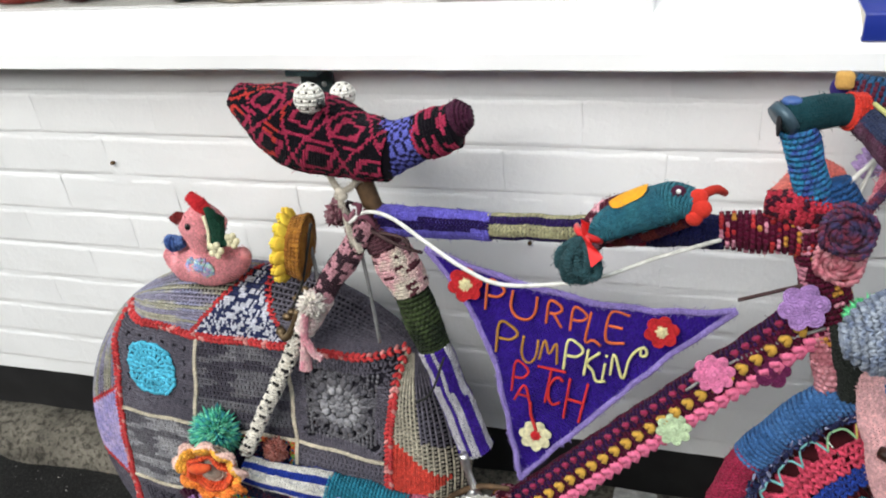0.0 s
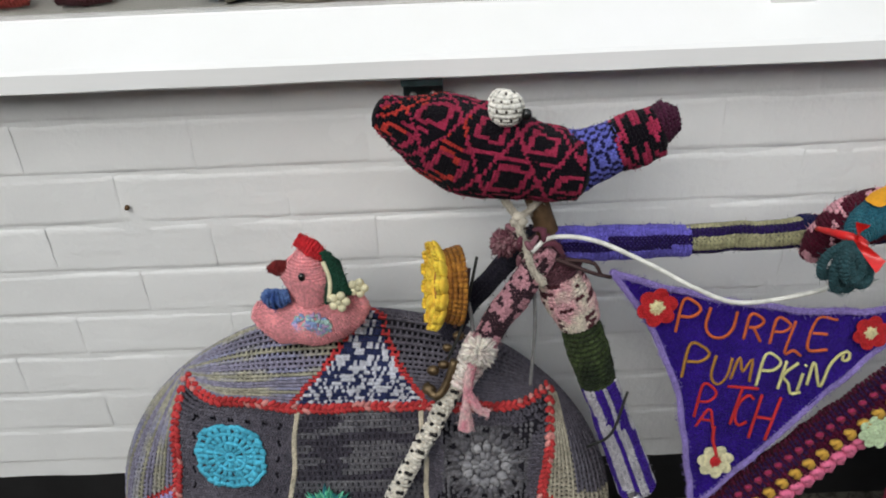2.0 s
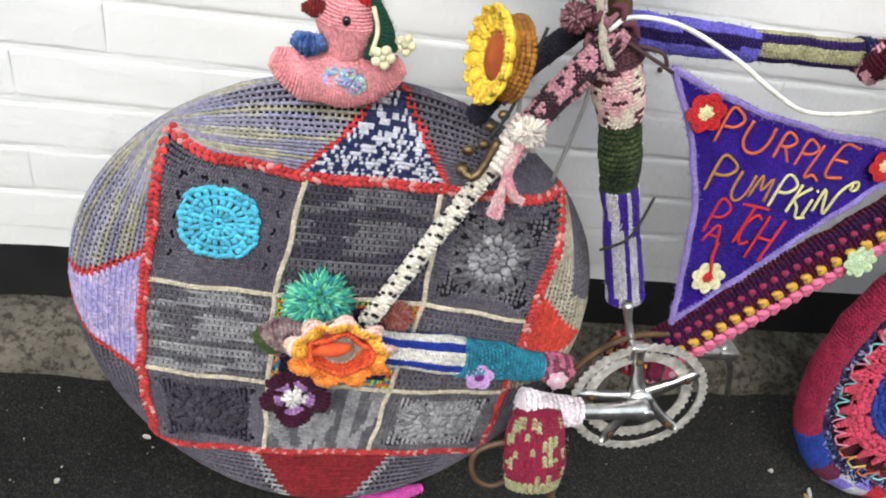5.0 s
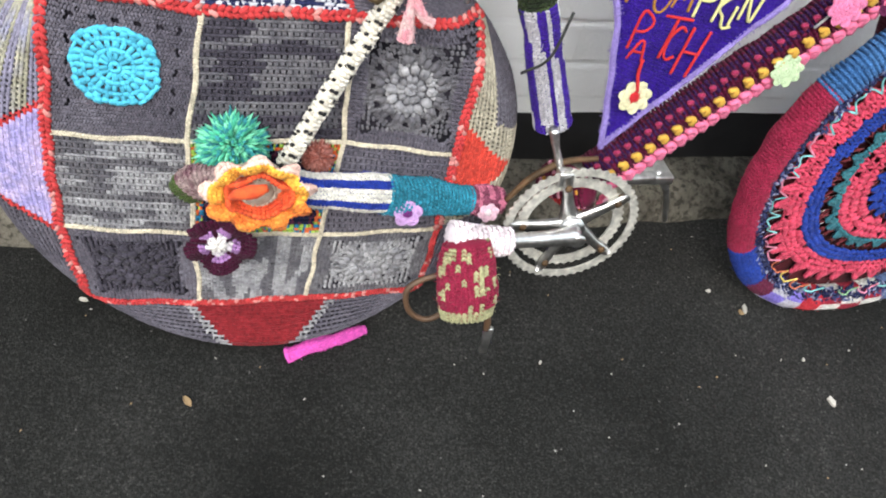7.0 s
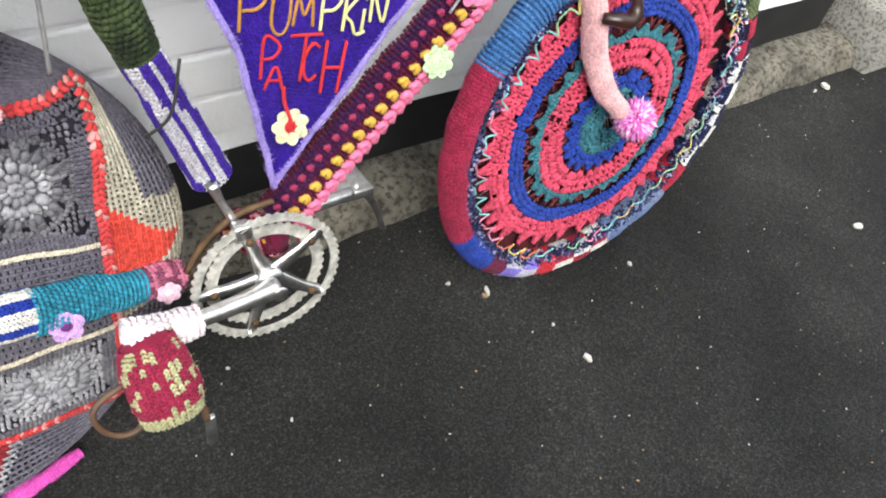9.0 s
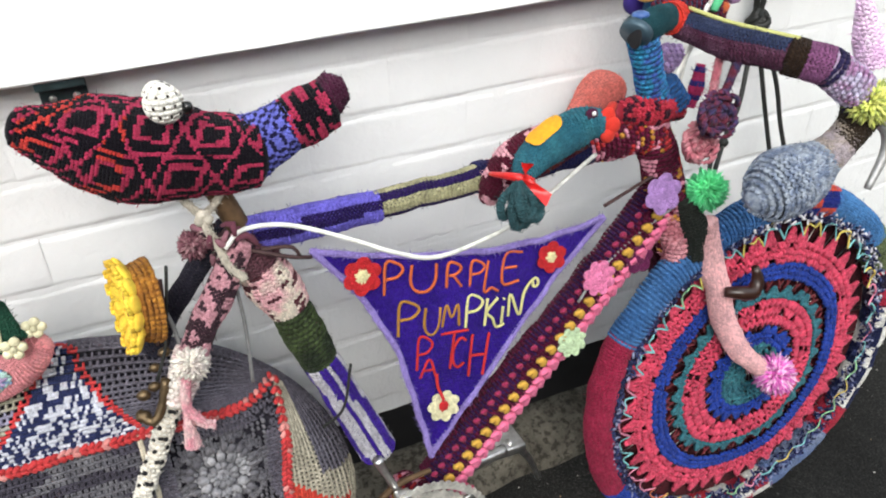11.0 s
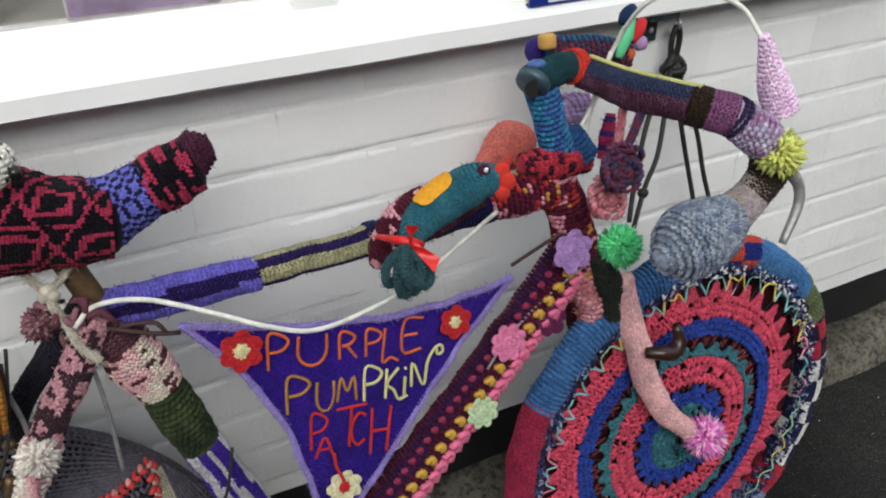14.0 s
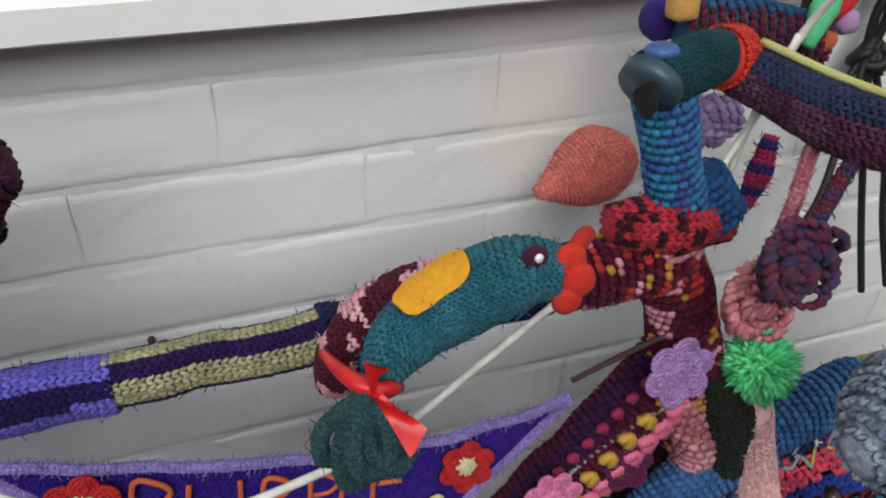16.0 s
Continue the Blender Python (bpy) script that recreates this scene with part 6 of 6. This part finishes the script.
knit(g, [dk + (-0.054, -0.022, 0.044), dk + (-0.04, -0.030, 0.042), dk + (-0.024, -0.026, 0.045)], [0.008, 0.013, 0.008], 0.005, 0, 0)
part("bow_tie", g, yarn("2f4a86", "5a78b0", 90), duck, "blue knitted bow tie")
s = RNG.random(110) * 2 * math.pi
rr = np.sqrt(RNG.random(110))
g = Geo().blobs(np.stack([dk[0] + 0.004 + 0.027 * rr * np.cos(s), dk[1] - 0.039 + 0.005 * rr, dk[2] + 0.004 + 0.016 * rr * np.sin(s)], -1), unit(RNG.standard_normal((110, 3)) * (1, 0.1, 1)), FRONT, 0.005, 0.002, 0.002, RNG.choice([0, 1, 2], 110))
part("wing", g, [yarn("8fa9d8"), yarn("c2a3cf"), yarn("a9c9c2")], duck, "mottled pale blue and lilac wing patch")

# knitted toy bird on the top tube
bird = thing("knitted_bird", (0.45, -0.04, 0.85), "teal and maroon knitted toy bird tied with red ribbon", "toy", parent_pose=BIKE)
BM = [yarn("2a6a78", "236072", 30), yarn("54142a"), yarn("e0a0ac"), yarn("d8301f"), yarn("6e2422")]
g = Geo()
BP = [(0.438, -0.100, 0.868), (0.456, -0.084, 0.880), (0.478, -0.078, 0.893), (0.504, -0.080, 0.905), (0.530, -0.086, 0.915), (0.549, -0.092, 0.914)]
knit(g, BP, [0.012, 0.020, 0.0235, 0.0245, 0.0235, 0.017], 0.0048, 0, 0)
part("body", g, BM[0], bird)
g = Geo()
BK = [(0.421, -0.032, 0.818), (0.429, -0.044, 0.848), (0.450, -0.050, 0.873), (0.480, -0.054, 0.893), (0.502, -0.058, 0.905)]
knit(g, BK, [0.012, 0.02, 0.025, 0.021, 0.01], 0.0048, lambda f, a: np.array([2 if noise.noise(Vector((f * 9, math.cos(x) * 1.3, math.sin(x) * 1.3))) > 0.12 else 1 for x in a]), 1)
part("back", g, BM, bird, "maroon back with pink flecks")
g = Geo()
BU = [(0.456, -0.034, 0.846), (0.50, -0.050, 0.866), (0.542, -0.066, 0.889)]
knit(g, BU, [0.014, 0.017, 0.012], 0.005, lambda f, a: np.where(np.floor(f * 5) % 2 == 0, 4, 1) * np.ones(len(a), int), 1)
part("belly", g, BM, bird, "red and maroon banded belly")


def felt(u, v):
    c, t, _ = course(BP[1:5], 0.002)
    i = min(len(c) - 1, int((0.04 + 0.62 * u) * (len(c) - 1)))
    w = 0.015 * (1 - (2 * u - 1) ** 4) ** 0.5 * (1 - 0.28 * math.exp(-((u - 0.5) / 0.12) ** 2) * (v < 0.5))
    nn = unit(np.array([-0.25, -0.22, 0.93]))
    sd = unit(np.cross(t[i], nn))
    a = w / 0.027 * (v - 0.5) * 2
    return c[i] + (0.0262 + 0.0025 * u) * (math.cos(a) * nn + math.sin(a) * sd)


part("felt_patch", Geo().grid(felt, 24, 6), FELT_Y, bird, "mustard felt patch")
part("eye", Geo().ellipsoid((0.531, -0.1005, 0.932), (0.009, 0.005, 0.008), None, 0, 12, 6).ellipsoid((0.5315, -0.1055, 0.934), (0.003, 0.002, 0.003), None, 1, 8, 6), [yarn("4b2038"), WHITEBEAD], bird, "plum eye with a white bead")
g = Geo()
for c, r in (((0.554, -0.100, 0.926), 0.011), ((0.558, -0.104, 0.914), 0.012), ((0.551, -0.106, 0.903), 0.010)):
    g.ellipsoid(c, (r, r * 0.6, r), None, 0, 12, 8)
g.tube([(0.556, -0.098, 0.929), (0.572, -0.083, 0.932), (0.583, -0.068, 0.923)], [0.006, 0.006, 0.0045], 8)
part("beak", g, BM[3], bird, "red ruffled beak")
for q, (dx, dz, dy) in enumerate(((-0.034, -0.046, 0.0), (-0.014, -0.060, -0.012), (0.008, -0.064, -0.004), (0.028, -0.052, -0.014), (0.002, -0.044, -0.02))):
    g = Geo()
    w = 0.012
    bx, by, bz = 0.424, -0.118, 0.870
    knit(g, [(bx, by, bz), (bx + dx * 0.35 - w, by + dy, bz + dz * 0.4), (bx + dx * 0.55 - w * 0.6, by + dy, bz + dz * 0.82), (bx + dx * 0.55 + w * 0.6, by + 0.006 + dy, bz + dz * 0.82), (bx + dx * 0.35 + w, by + 0.008 + dy, bz + dz * 0.4), (bx + 0.002, by + 0.004, bz)], 0.0040, 0.0045, 0, 0, taper=False)
    part("tail_loop", g, yarn("2f5258"), bird)
g = Geo().tube([(0.409, -0.064, 0.866), (0.416, -0.100, 0.874), (0.428, -0.122, 0.876), (0.446, -0.108, 0.864)], [0.003, 0.0045, 0.006, 0.004], 8)
for a, b, w in (((0.428, -0.122, 0.876), (0.447, -0.146, 0.853), 0.008), ((0.428, -0.122, 0.876), (0.429, -0.128, 0.897), 0.006)):
    a, b = np.array(a), np.array(b)
    sd = unit(np.cross(b - a, FRONT))
    g.grid(lambda u, v: a + (b - a) * u + sd * (v - 0.5) * 2 * w * (0.35 + 0.65 * u) + FRONT * 0.004 * math.sin(5 * u + 3 * v), 8, 4)
    g.grid(lambda u, v: a + (b - a) * u + sd * (v - 0.5) * 2 * w * (0.35 + 0.65 * u) + FRONT * (0.004 * math.sin(5 * u + 3 * v) - 0.001), 8, 4)
part("ribbon", g, SATIN, bird, "red satin ribbon bow")

# salmon drop-shaped toy on the wall side, and lilac scrap behind the stem
g = Geo()
knit(g, [(0.650, 0.157, 0.846), (0.668, 0.158, 0.852), (0.698, 0.158, 0.863), (0.724, 0.158, 0.871), (0.742, 0.158, 0.876)], [0.006, 0.013, 0.022, 0.030, 0.0345, 0.0355, 0.033, 0.027, 0.015], 0.0042, 0, 0)
lone("knitted_lemon", g, yarn("ec8478", "e27468", 20), (0.69, 0.158, 0.86), "salmon pink knitted drop-shaped toy by the stem", "toy")
g = Geo()
knit(g, [(0.745, 0.08, 0.915), (0.765, 0.08, 0.93), (0.79, 0.075, 0.935)], [0.01, 0.022, 0.012], 0.008, 0, 0, style="bead")
lone("lilac_scrap", g, yarn("c9a9dd"), (0.765, 0.08, 0.93), "ruffled lilac crochet scrap behind the stem", "crochet scrap")
g = Geo()
knit(g, [(0.806, 0.06, 0.855), (0.813, 0.06, 0.882), (0.822, 0.06, 0.915)], [0.003, 0.006, 0.003], 0.005, lambda f, a: np.where(np.floor(f * 6) % 2 == 0, 0, 1) * np.ones(len(a), int), 0, squash=2.2)
lone("crochet_leaf", g, [yarn("b52a60"), yarn("2c2f7a")], (0.813, 0.06, 0.88), "crimson and blue crochet leaf hanging from the bar", "leaf")
g = Geo()
for p, q, m in (((0.80, 0.02, 1.005), (0.835, 0.04, 1.055), 0), ((0.835, 0.04, 1.02), (0.862, 0.05, 1.045), 1), ((0.82, 0.03, 1.01), (0.83, 0.035, 1.0), 2), ((0.845, 0.04, 1.01), (0.86, 0.045, 1.02), 3), ((0.81, 0.03, 1.05), (0.84, 0.045, 1.065), 4)):
    g.tube([p, upto(p, q, 0.5), q], [0.005, 0.011, 0.006], 10, m)
lone("yarn_tassel", g, [yarn("58c98c"), yarn("c8242c"), yarn("d86a3a"), yarn("c79bd0"), yarn("22365c")], (0.83, 0.03, 1.03), "bright knotted yarn tassels on the handlebar", "tassel")


def rosette(at, r, mat, label, cord):
    ob = thing("crochet_rosette", at, label, "rosette", "hanging rosettes")
    g = Geo()
    at = np.asarray(at)
    for i in range(210):
        t, rr = i * 0.19, r * (0.1 + 0.9 * i / 210)
        p = at + (rr * math.cos(t), -0.009 * math.sin(t * 3.3) * rr / r - 0.008, rr * math.sin(t))
        g.blobs([p], (-math.sin(t) + 0.6 * math.cos(t), 0.3, math.cos(t) + 0.6 * math.sin(t)), FRONT, 0.0058, 0.0022, 0.003, 0)
    g.ellipsoid(at, (r * 0.9, 0.008, r * 0.9), None, 0, 16, 8)
    part("spiral", g, mat, ob)
    g = Geo()
    knit(g, cord, 0.004, 0.005, 0, 0, taper=False)
    part("cord", g, mat, ob, "crocheted hanging cord")


rosette((0.713, -0.076, 0.855), 0.029, yarn("b8606f", "cf8a92", 70), "dusty pink tweed crochet rosette hanging from the bar", [(0.722, -0.068, 0.872), (0.742, -0.065, 0.925), (0.752, -0.06, 0.98)])
rosette((0.712, -0.106, 0.902), 0.031, yarn("6b2a3c", "3c3558", 90), "plum tweed crochet rosette hanging from the bar", [(0.727, -0.10, 0.922), (0.748, -0.095, 0.955), (0.764, -0.095, 0.975)])

# white cable slung over the banner, cord at the seat, ribbons at the junction
rope = Geo().tube([(0.078, -0.04, 0.83), (0.102, -0.035, 0.847), (0.150, -0.06, 0.853), (0.212, -0.09, 0.834), (0.265, -0.10, 0.807), (0.317, -0.10, 0.788), (0.39, -0.09, 0.792), (0.45, -0.08, 0.806), (0.51, -0.06, 0.828), (0.585, -0.026, 0.846)], 0.003, 8)
lone("white_cable", rope, ROPE, (0.3, -0.04, 0.8), "white plastic cable slung under the top tube", "cable")
g = Geo()
knit(g, [(0.040, -0.02, 0.90), (0.050, -0.022, 0.885), (0.062, -0.024, 0.870), (0.066, -0.03, 0.85), (0.071, -0.034, 0.833), (0.078, -0.038, 0.81), (0.092, -0.04, 0.786)], 0.0038, 0.0035, 0, 0, taper=False)
knit(g, [(0.088, -0.012, 0.888), (0.076, -0.02, 0.878), (0.062, -0.024, 0.870)], 0.0034, 0.0035, 0, 0, taper=False)
for c in ((0.061, -0.027, 0.872), (0.066, -0.028, 0.866), (0.058, -0.026, 0.865)):
    g.ellipsoid(c, (0.0075, 0.0065, 0.0065), None, 0, 10, 7)
lone("braided_rope", g, yarn("c4bbab"), (0.065, -0.03, 0.85), "cream braided rope knotted under the saddle", "rope")
bow = thing("yarn_bow", (0.075, -0.03, 0.83), "tangle of mauve and brown yarn tied at the seat clamp", "bow")
BOWY = [yarn("6a3a48"), yarn("8f5f6a"), yarn("3a2a2f")]
for k in range(18):
    a = RNG.random(3) * (0.05, 0.02, 0.04) + (0.058, -0.042, 0.812)
    b = a + np.clip(RNG.standard_normal(3), -1.4, 1.4) * (0.010, 0.005, 0.012)
    c = b + np.clip(RNG.standard_normal(3), -1.4, 1.4) * (0.009, 0.004, 0.012)
    part("strand", Geo().tube([a, b, c], [0.0025, 0.005, 0.002], 7), BOWY[k % 3], bow)
g = Geo()
knit(g, [(0.006, -0.062, 0.70), (-0.003, -0.064, 0.655), (-0.006, -0.064, 0.62), (-0.009, -0.065, 0.588)], [0.004, 0.005, 0.004, 0.009], 0.005, 0, 0)
knit(g, [(-0.002, -0.064, 0.64), (0.010, -0.066, 0.618), (0.022, -0.066, 0.612)], [0.004, 0.0045, 0.004], 0.005, 0, 0)
lone("pink_tassel", g, yarn("d98f9c", "ddb9b8", 60), (-0.02, -0.09, 0.65), "pink knitted tassel hanging from the stay", "tassel")
pompom((0.012, -0.056, 0.70), 0.024, [yarn("e6dfd2"), yarn("ddd0c8")], "cream yarn rosette tied on the stay", 260)
pompom((0.046, -0.012, 0.832), 0.021, [yarn("8a5a64"), yarn("6a3f4a"), yarn("a57a80")], "mauve pink yarn tuft tied at the seat clamp", 260)
STRINGM = mat_plain("brown_string", (0.06, 0.03, 0.03), 0.9)
for k, pts in enumerate(([(0.0, -0.02, 0.80), (-0.005, -0.03, 0.76), (-0.02, -0.03, 0.72)], [(0.10, -0.03, 0.82), (0.15, -0.035, 0.80), (0.18, -0.02, 0.785)], [(0.12, -0.03, 0.815), (0.155, -0.03, 0.81), (0.165, -0.03, 0.795)], [(0.615, -0.005, 0.754), (0.66, -0.01, 0.775), (0.71, -0.02, 0.80)])):
    lone("string", Geo().tube(pts, 0.0026, 6), STRINGM, pts[0], "thin brown string tied to the frame", "string", "strings")

# black elastic cord hung from the bracket down to the bar
cord = thing("elastic_cord", (1.067, -0.03, 0.94), "black elastic cord knotted under the bracket and tied to the bicycle", "cord", parent_pose=WORLD)
part("strand", Geo().tube([(1.066, -0.03, 0.885), (1.045, -0.055, 0.81), (1.02, -0.08, 0.75), (0.985, -0.10, 0.707), (0.937, -0.14, 0.662)], 0.0042, 8), BLACK, cord)
part("strand", Geo().tube([(1.06, -0.03, 0.885), (1.014, -0.05, 0.797), (0.961, -0.1, 0.715), (0.93, -0.135, 0.672)], 0.0042, 8), BLACK, cord)
part("strand", Geo().tube([(1.07, -0.03, 0.885), (1.09, -0.05, 0.784), (1.111, -0.07, 0.689), (1.125, -0.1, 0.598)], 0.0042, 8), BLACK, cord)
part("strand", Geo().tube([(1.075, -0.03, 0.885), (1.127, -0.05, 0.768), (1.147, -0.07, 0.681), (1.164, -0.1, 0.598)], 0.0042, 8), BLACK, cord)
g = Geo()
for a, c in (((0.02, 0.012), 0), ((0.013, 0.02), 1.2), ((0.016, 0.016), 2.4)):
    g.tube([(1.067 + a[0] * math.cos(t + c), -0.034 + 0.008 * math.sin(2 * t + c), 0.885 + a[1] * math.sin(t)) for t in np.linspace(0, 6.2, 14)], 0.0062, 8)
g.tube([(1.062, -0.03, 0.895), (1.058, -0.03, 0.93), (1.066, -0.03, 0.953), (1.074, -0.03, 0.93), (1.072, -0.03, 0.895)], 0.005, 8)
part("knot", g, BLACK, cord)
part("knot", Geo().ellipsoid((0.978, -0.105, 0.70), (0.010, 0.009, 0.009), None, 0, 10, 8), BLACK, cord)
part("hook", Geo().tube([(1.066, -0.002, 0.96), (1.066, -0.03, 0.962), (1.066, -0.034, 0.95), (1.066, -0.026, 0.945)], 0.003, 8), ALLOY, cord, "steel hook")

# on the ground
g = Geo()
knit(g, [(-0.126, -0.386, 0.011), (-0.085, -0.373, 0.011), (-0.04, -0.365, 0.011), (0.008, -0.348, 0.009)], [0.0115, 0.0095, 0.0115, 0.009, 0.010, 0.006], 0.0046, 0, 0)
lone("knitted_tube", g, yarn("ea55c0"), (-0.07, -0.386, 0.0), "bright pink knitted tube lying on the tarmac", "knitted tube", parent_pose=WORLD)


def flake(x, y, r, spin, hx):
    g = Geo()
    n = 7
    pts = [(r * (0.6 + 0.5 * RNG.random()) * math.cos(k / n * 6.28), r * 0.6 * (0.5 + 0.6 * RNG.random()) * math.sin(k / n * 6.28)) for k in range(n)]
    c, s = math.cos(spin), math.sin(spin)
    low = [(x + a * c - b * s, y + a * s + b * c, 0.0015) for a, b in pts]
    top = [(p[0] * 0.97 + x * 0.03, p[1] * 0.97 + y * 0.03, 0.0045 + 0.003 * RNG.random()) for p in low]
    f = []
    for k in range(n):
        j = (k + 1) % n
        f += [(k, j, n + j), (k, n + j, n + k)]
    for k in range(1, n - 1):
        f.append((n, n + k, n + k + 1))
    g.add(low + top, f)
    lone("litter_flake", g, hx, (x, y, 0), "small pale flake of litter on the tarmac", "litter", "litter on the tarmac", parent_pose=WORLD, smooth=False)


PALE = mat_plain("pale_litter", (0.5, 0.47, 0.42), 0.8)
BROWNL = mat_plain("dry_leaf", (0.3, 0.2, 0.1), 0.8)
for x, y, r, hx in ((1.685, -0.567, 0.017, PALE), (0.842, -0.562, 0.012, PALE), (0.758, -0.352, 0.012, PALE), (0.747, -0.36, 0.008, BROWNL), (0.829, -0.473, 0.005, PALE), (-0.284, -0.453, 0.012, BROWNL), (2.071, -0.158, 0.02, PALE), (2.02, -0.162, 0.01, PALE), (0.257, -0.302, 0.004, PALE), (0.697, -0.306, 0.006, PALE), (-0.572, -0.333, 0.006, PALE), (0.309, -0.435, 0.004, PALE), (1.076, -0.421, 0.006, PALE), (-0.45, -0.25, 0.007, PALE)):
    flake(x, y, r, RNG.random() * 6, hx)
g = Geo()
n = 1500
px, py = -1.2 + 3.6 * RNG.random(n), -1.1 + 1.0 * RNG.random(n) ** 1.3
near = RNG.random(n) < np.where(py > -0.3, 1.0, 0.35)
px, py = px[near], py[near]
g.blobs(np.stack([px, py, 0 * px + 0.001], -1), unit(RNG.standard_normal((len(px), 3)) * (1, 1, 0.1)), (0, 0, 1), 0.0013 + 0.0012 * RNG.random(len(px)), 0.0010, 0.0008, RNG.choice([0, 1, 1, 1, 2], len(px)))
lone("grit", g, [PALE, mat_plain("dark_grit", (0.09, 0.085, 0.08), 0.9), BROWNL], (0, 0, 0), "loose grit and specks scattered on the tarmac", "grit", kind="stuff", parent_pose=WORLD)

# ---- bricks of the wall: eight shapes, laid in stretcher bond ----
SHAPES = []
for k in range(8):
    w, h = (LONG - 0.0012) / 2, (COURSE - 0.005) / 2
    us, vs = (0, 0.010, 0.03, 0.97, 0.99, 1), (0, 0.045, 0.12, 0.88, 0.955, 1)
    pts = []
    for p in us:
        for q in vs:
            rim = p in (0, 1) or q in (0, 1)
            y = 0.0006 if q in (0, 1) else -0.0011 if rim else -0.0014 + 0.0005 * noise.noise(Vector((p * 4 + k * 7, q * 3, k)))
            pts.append(((p * 2 - 1) * w + 0.002 * (RNG.random() - 0.5), y, (q * 2 - 1) * h + 0.0022 * (RNG.random() - 0.5)))
    f = []
    nv = len(vs)
    for p in range(len(us) - 1):
        for q in range(nv - 1):
            o = p * nv + q
            f += [(o, o + nv, o + nv + 1), (o, o + nv + 1, o + 1)]
    SHAPES.append(Geo().add(pts, f).mesh("brick", [PAINT]))
for row in range(9):
    zc = FIRST + COURSE * row + COURSE / 2
    if row == 8:
        zc -= 0.0
    off = (row % 2) * LONG / 2
    k = 0
    x = X0 + LONG / 2 + off - 0.055
    while x + LONG / 2 < X1:
        b = new("brick", SHAPES[int(RNG.integers(8))])
        b.parent = wall
        b.matrix_basis = pose(x, 0.0, zc, (RNG.random() - 0.5) * 0.6, (RNG.random() - 0.5) * 0.25, (RNG.random() - 0.5) * 0.3)
        x += LONG
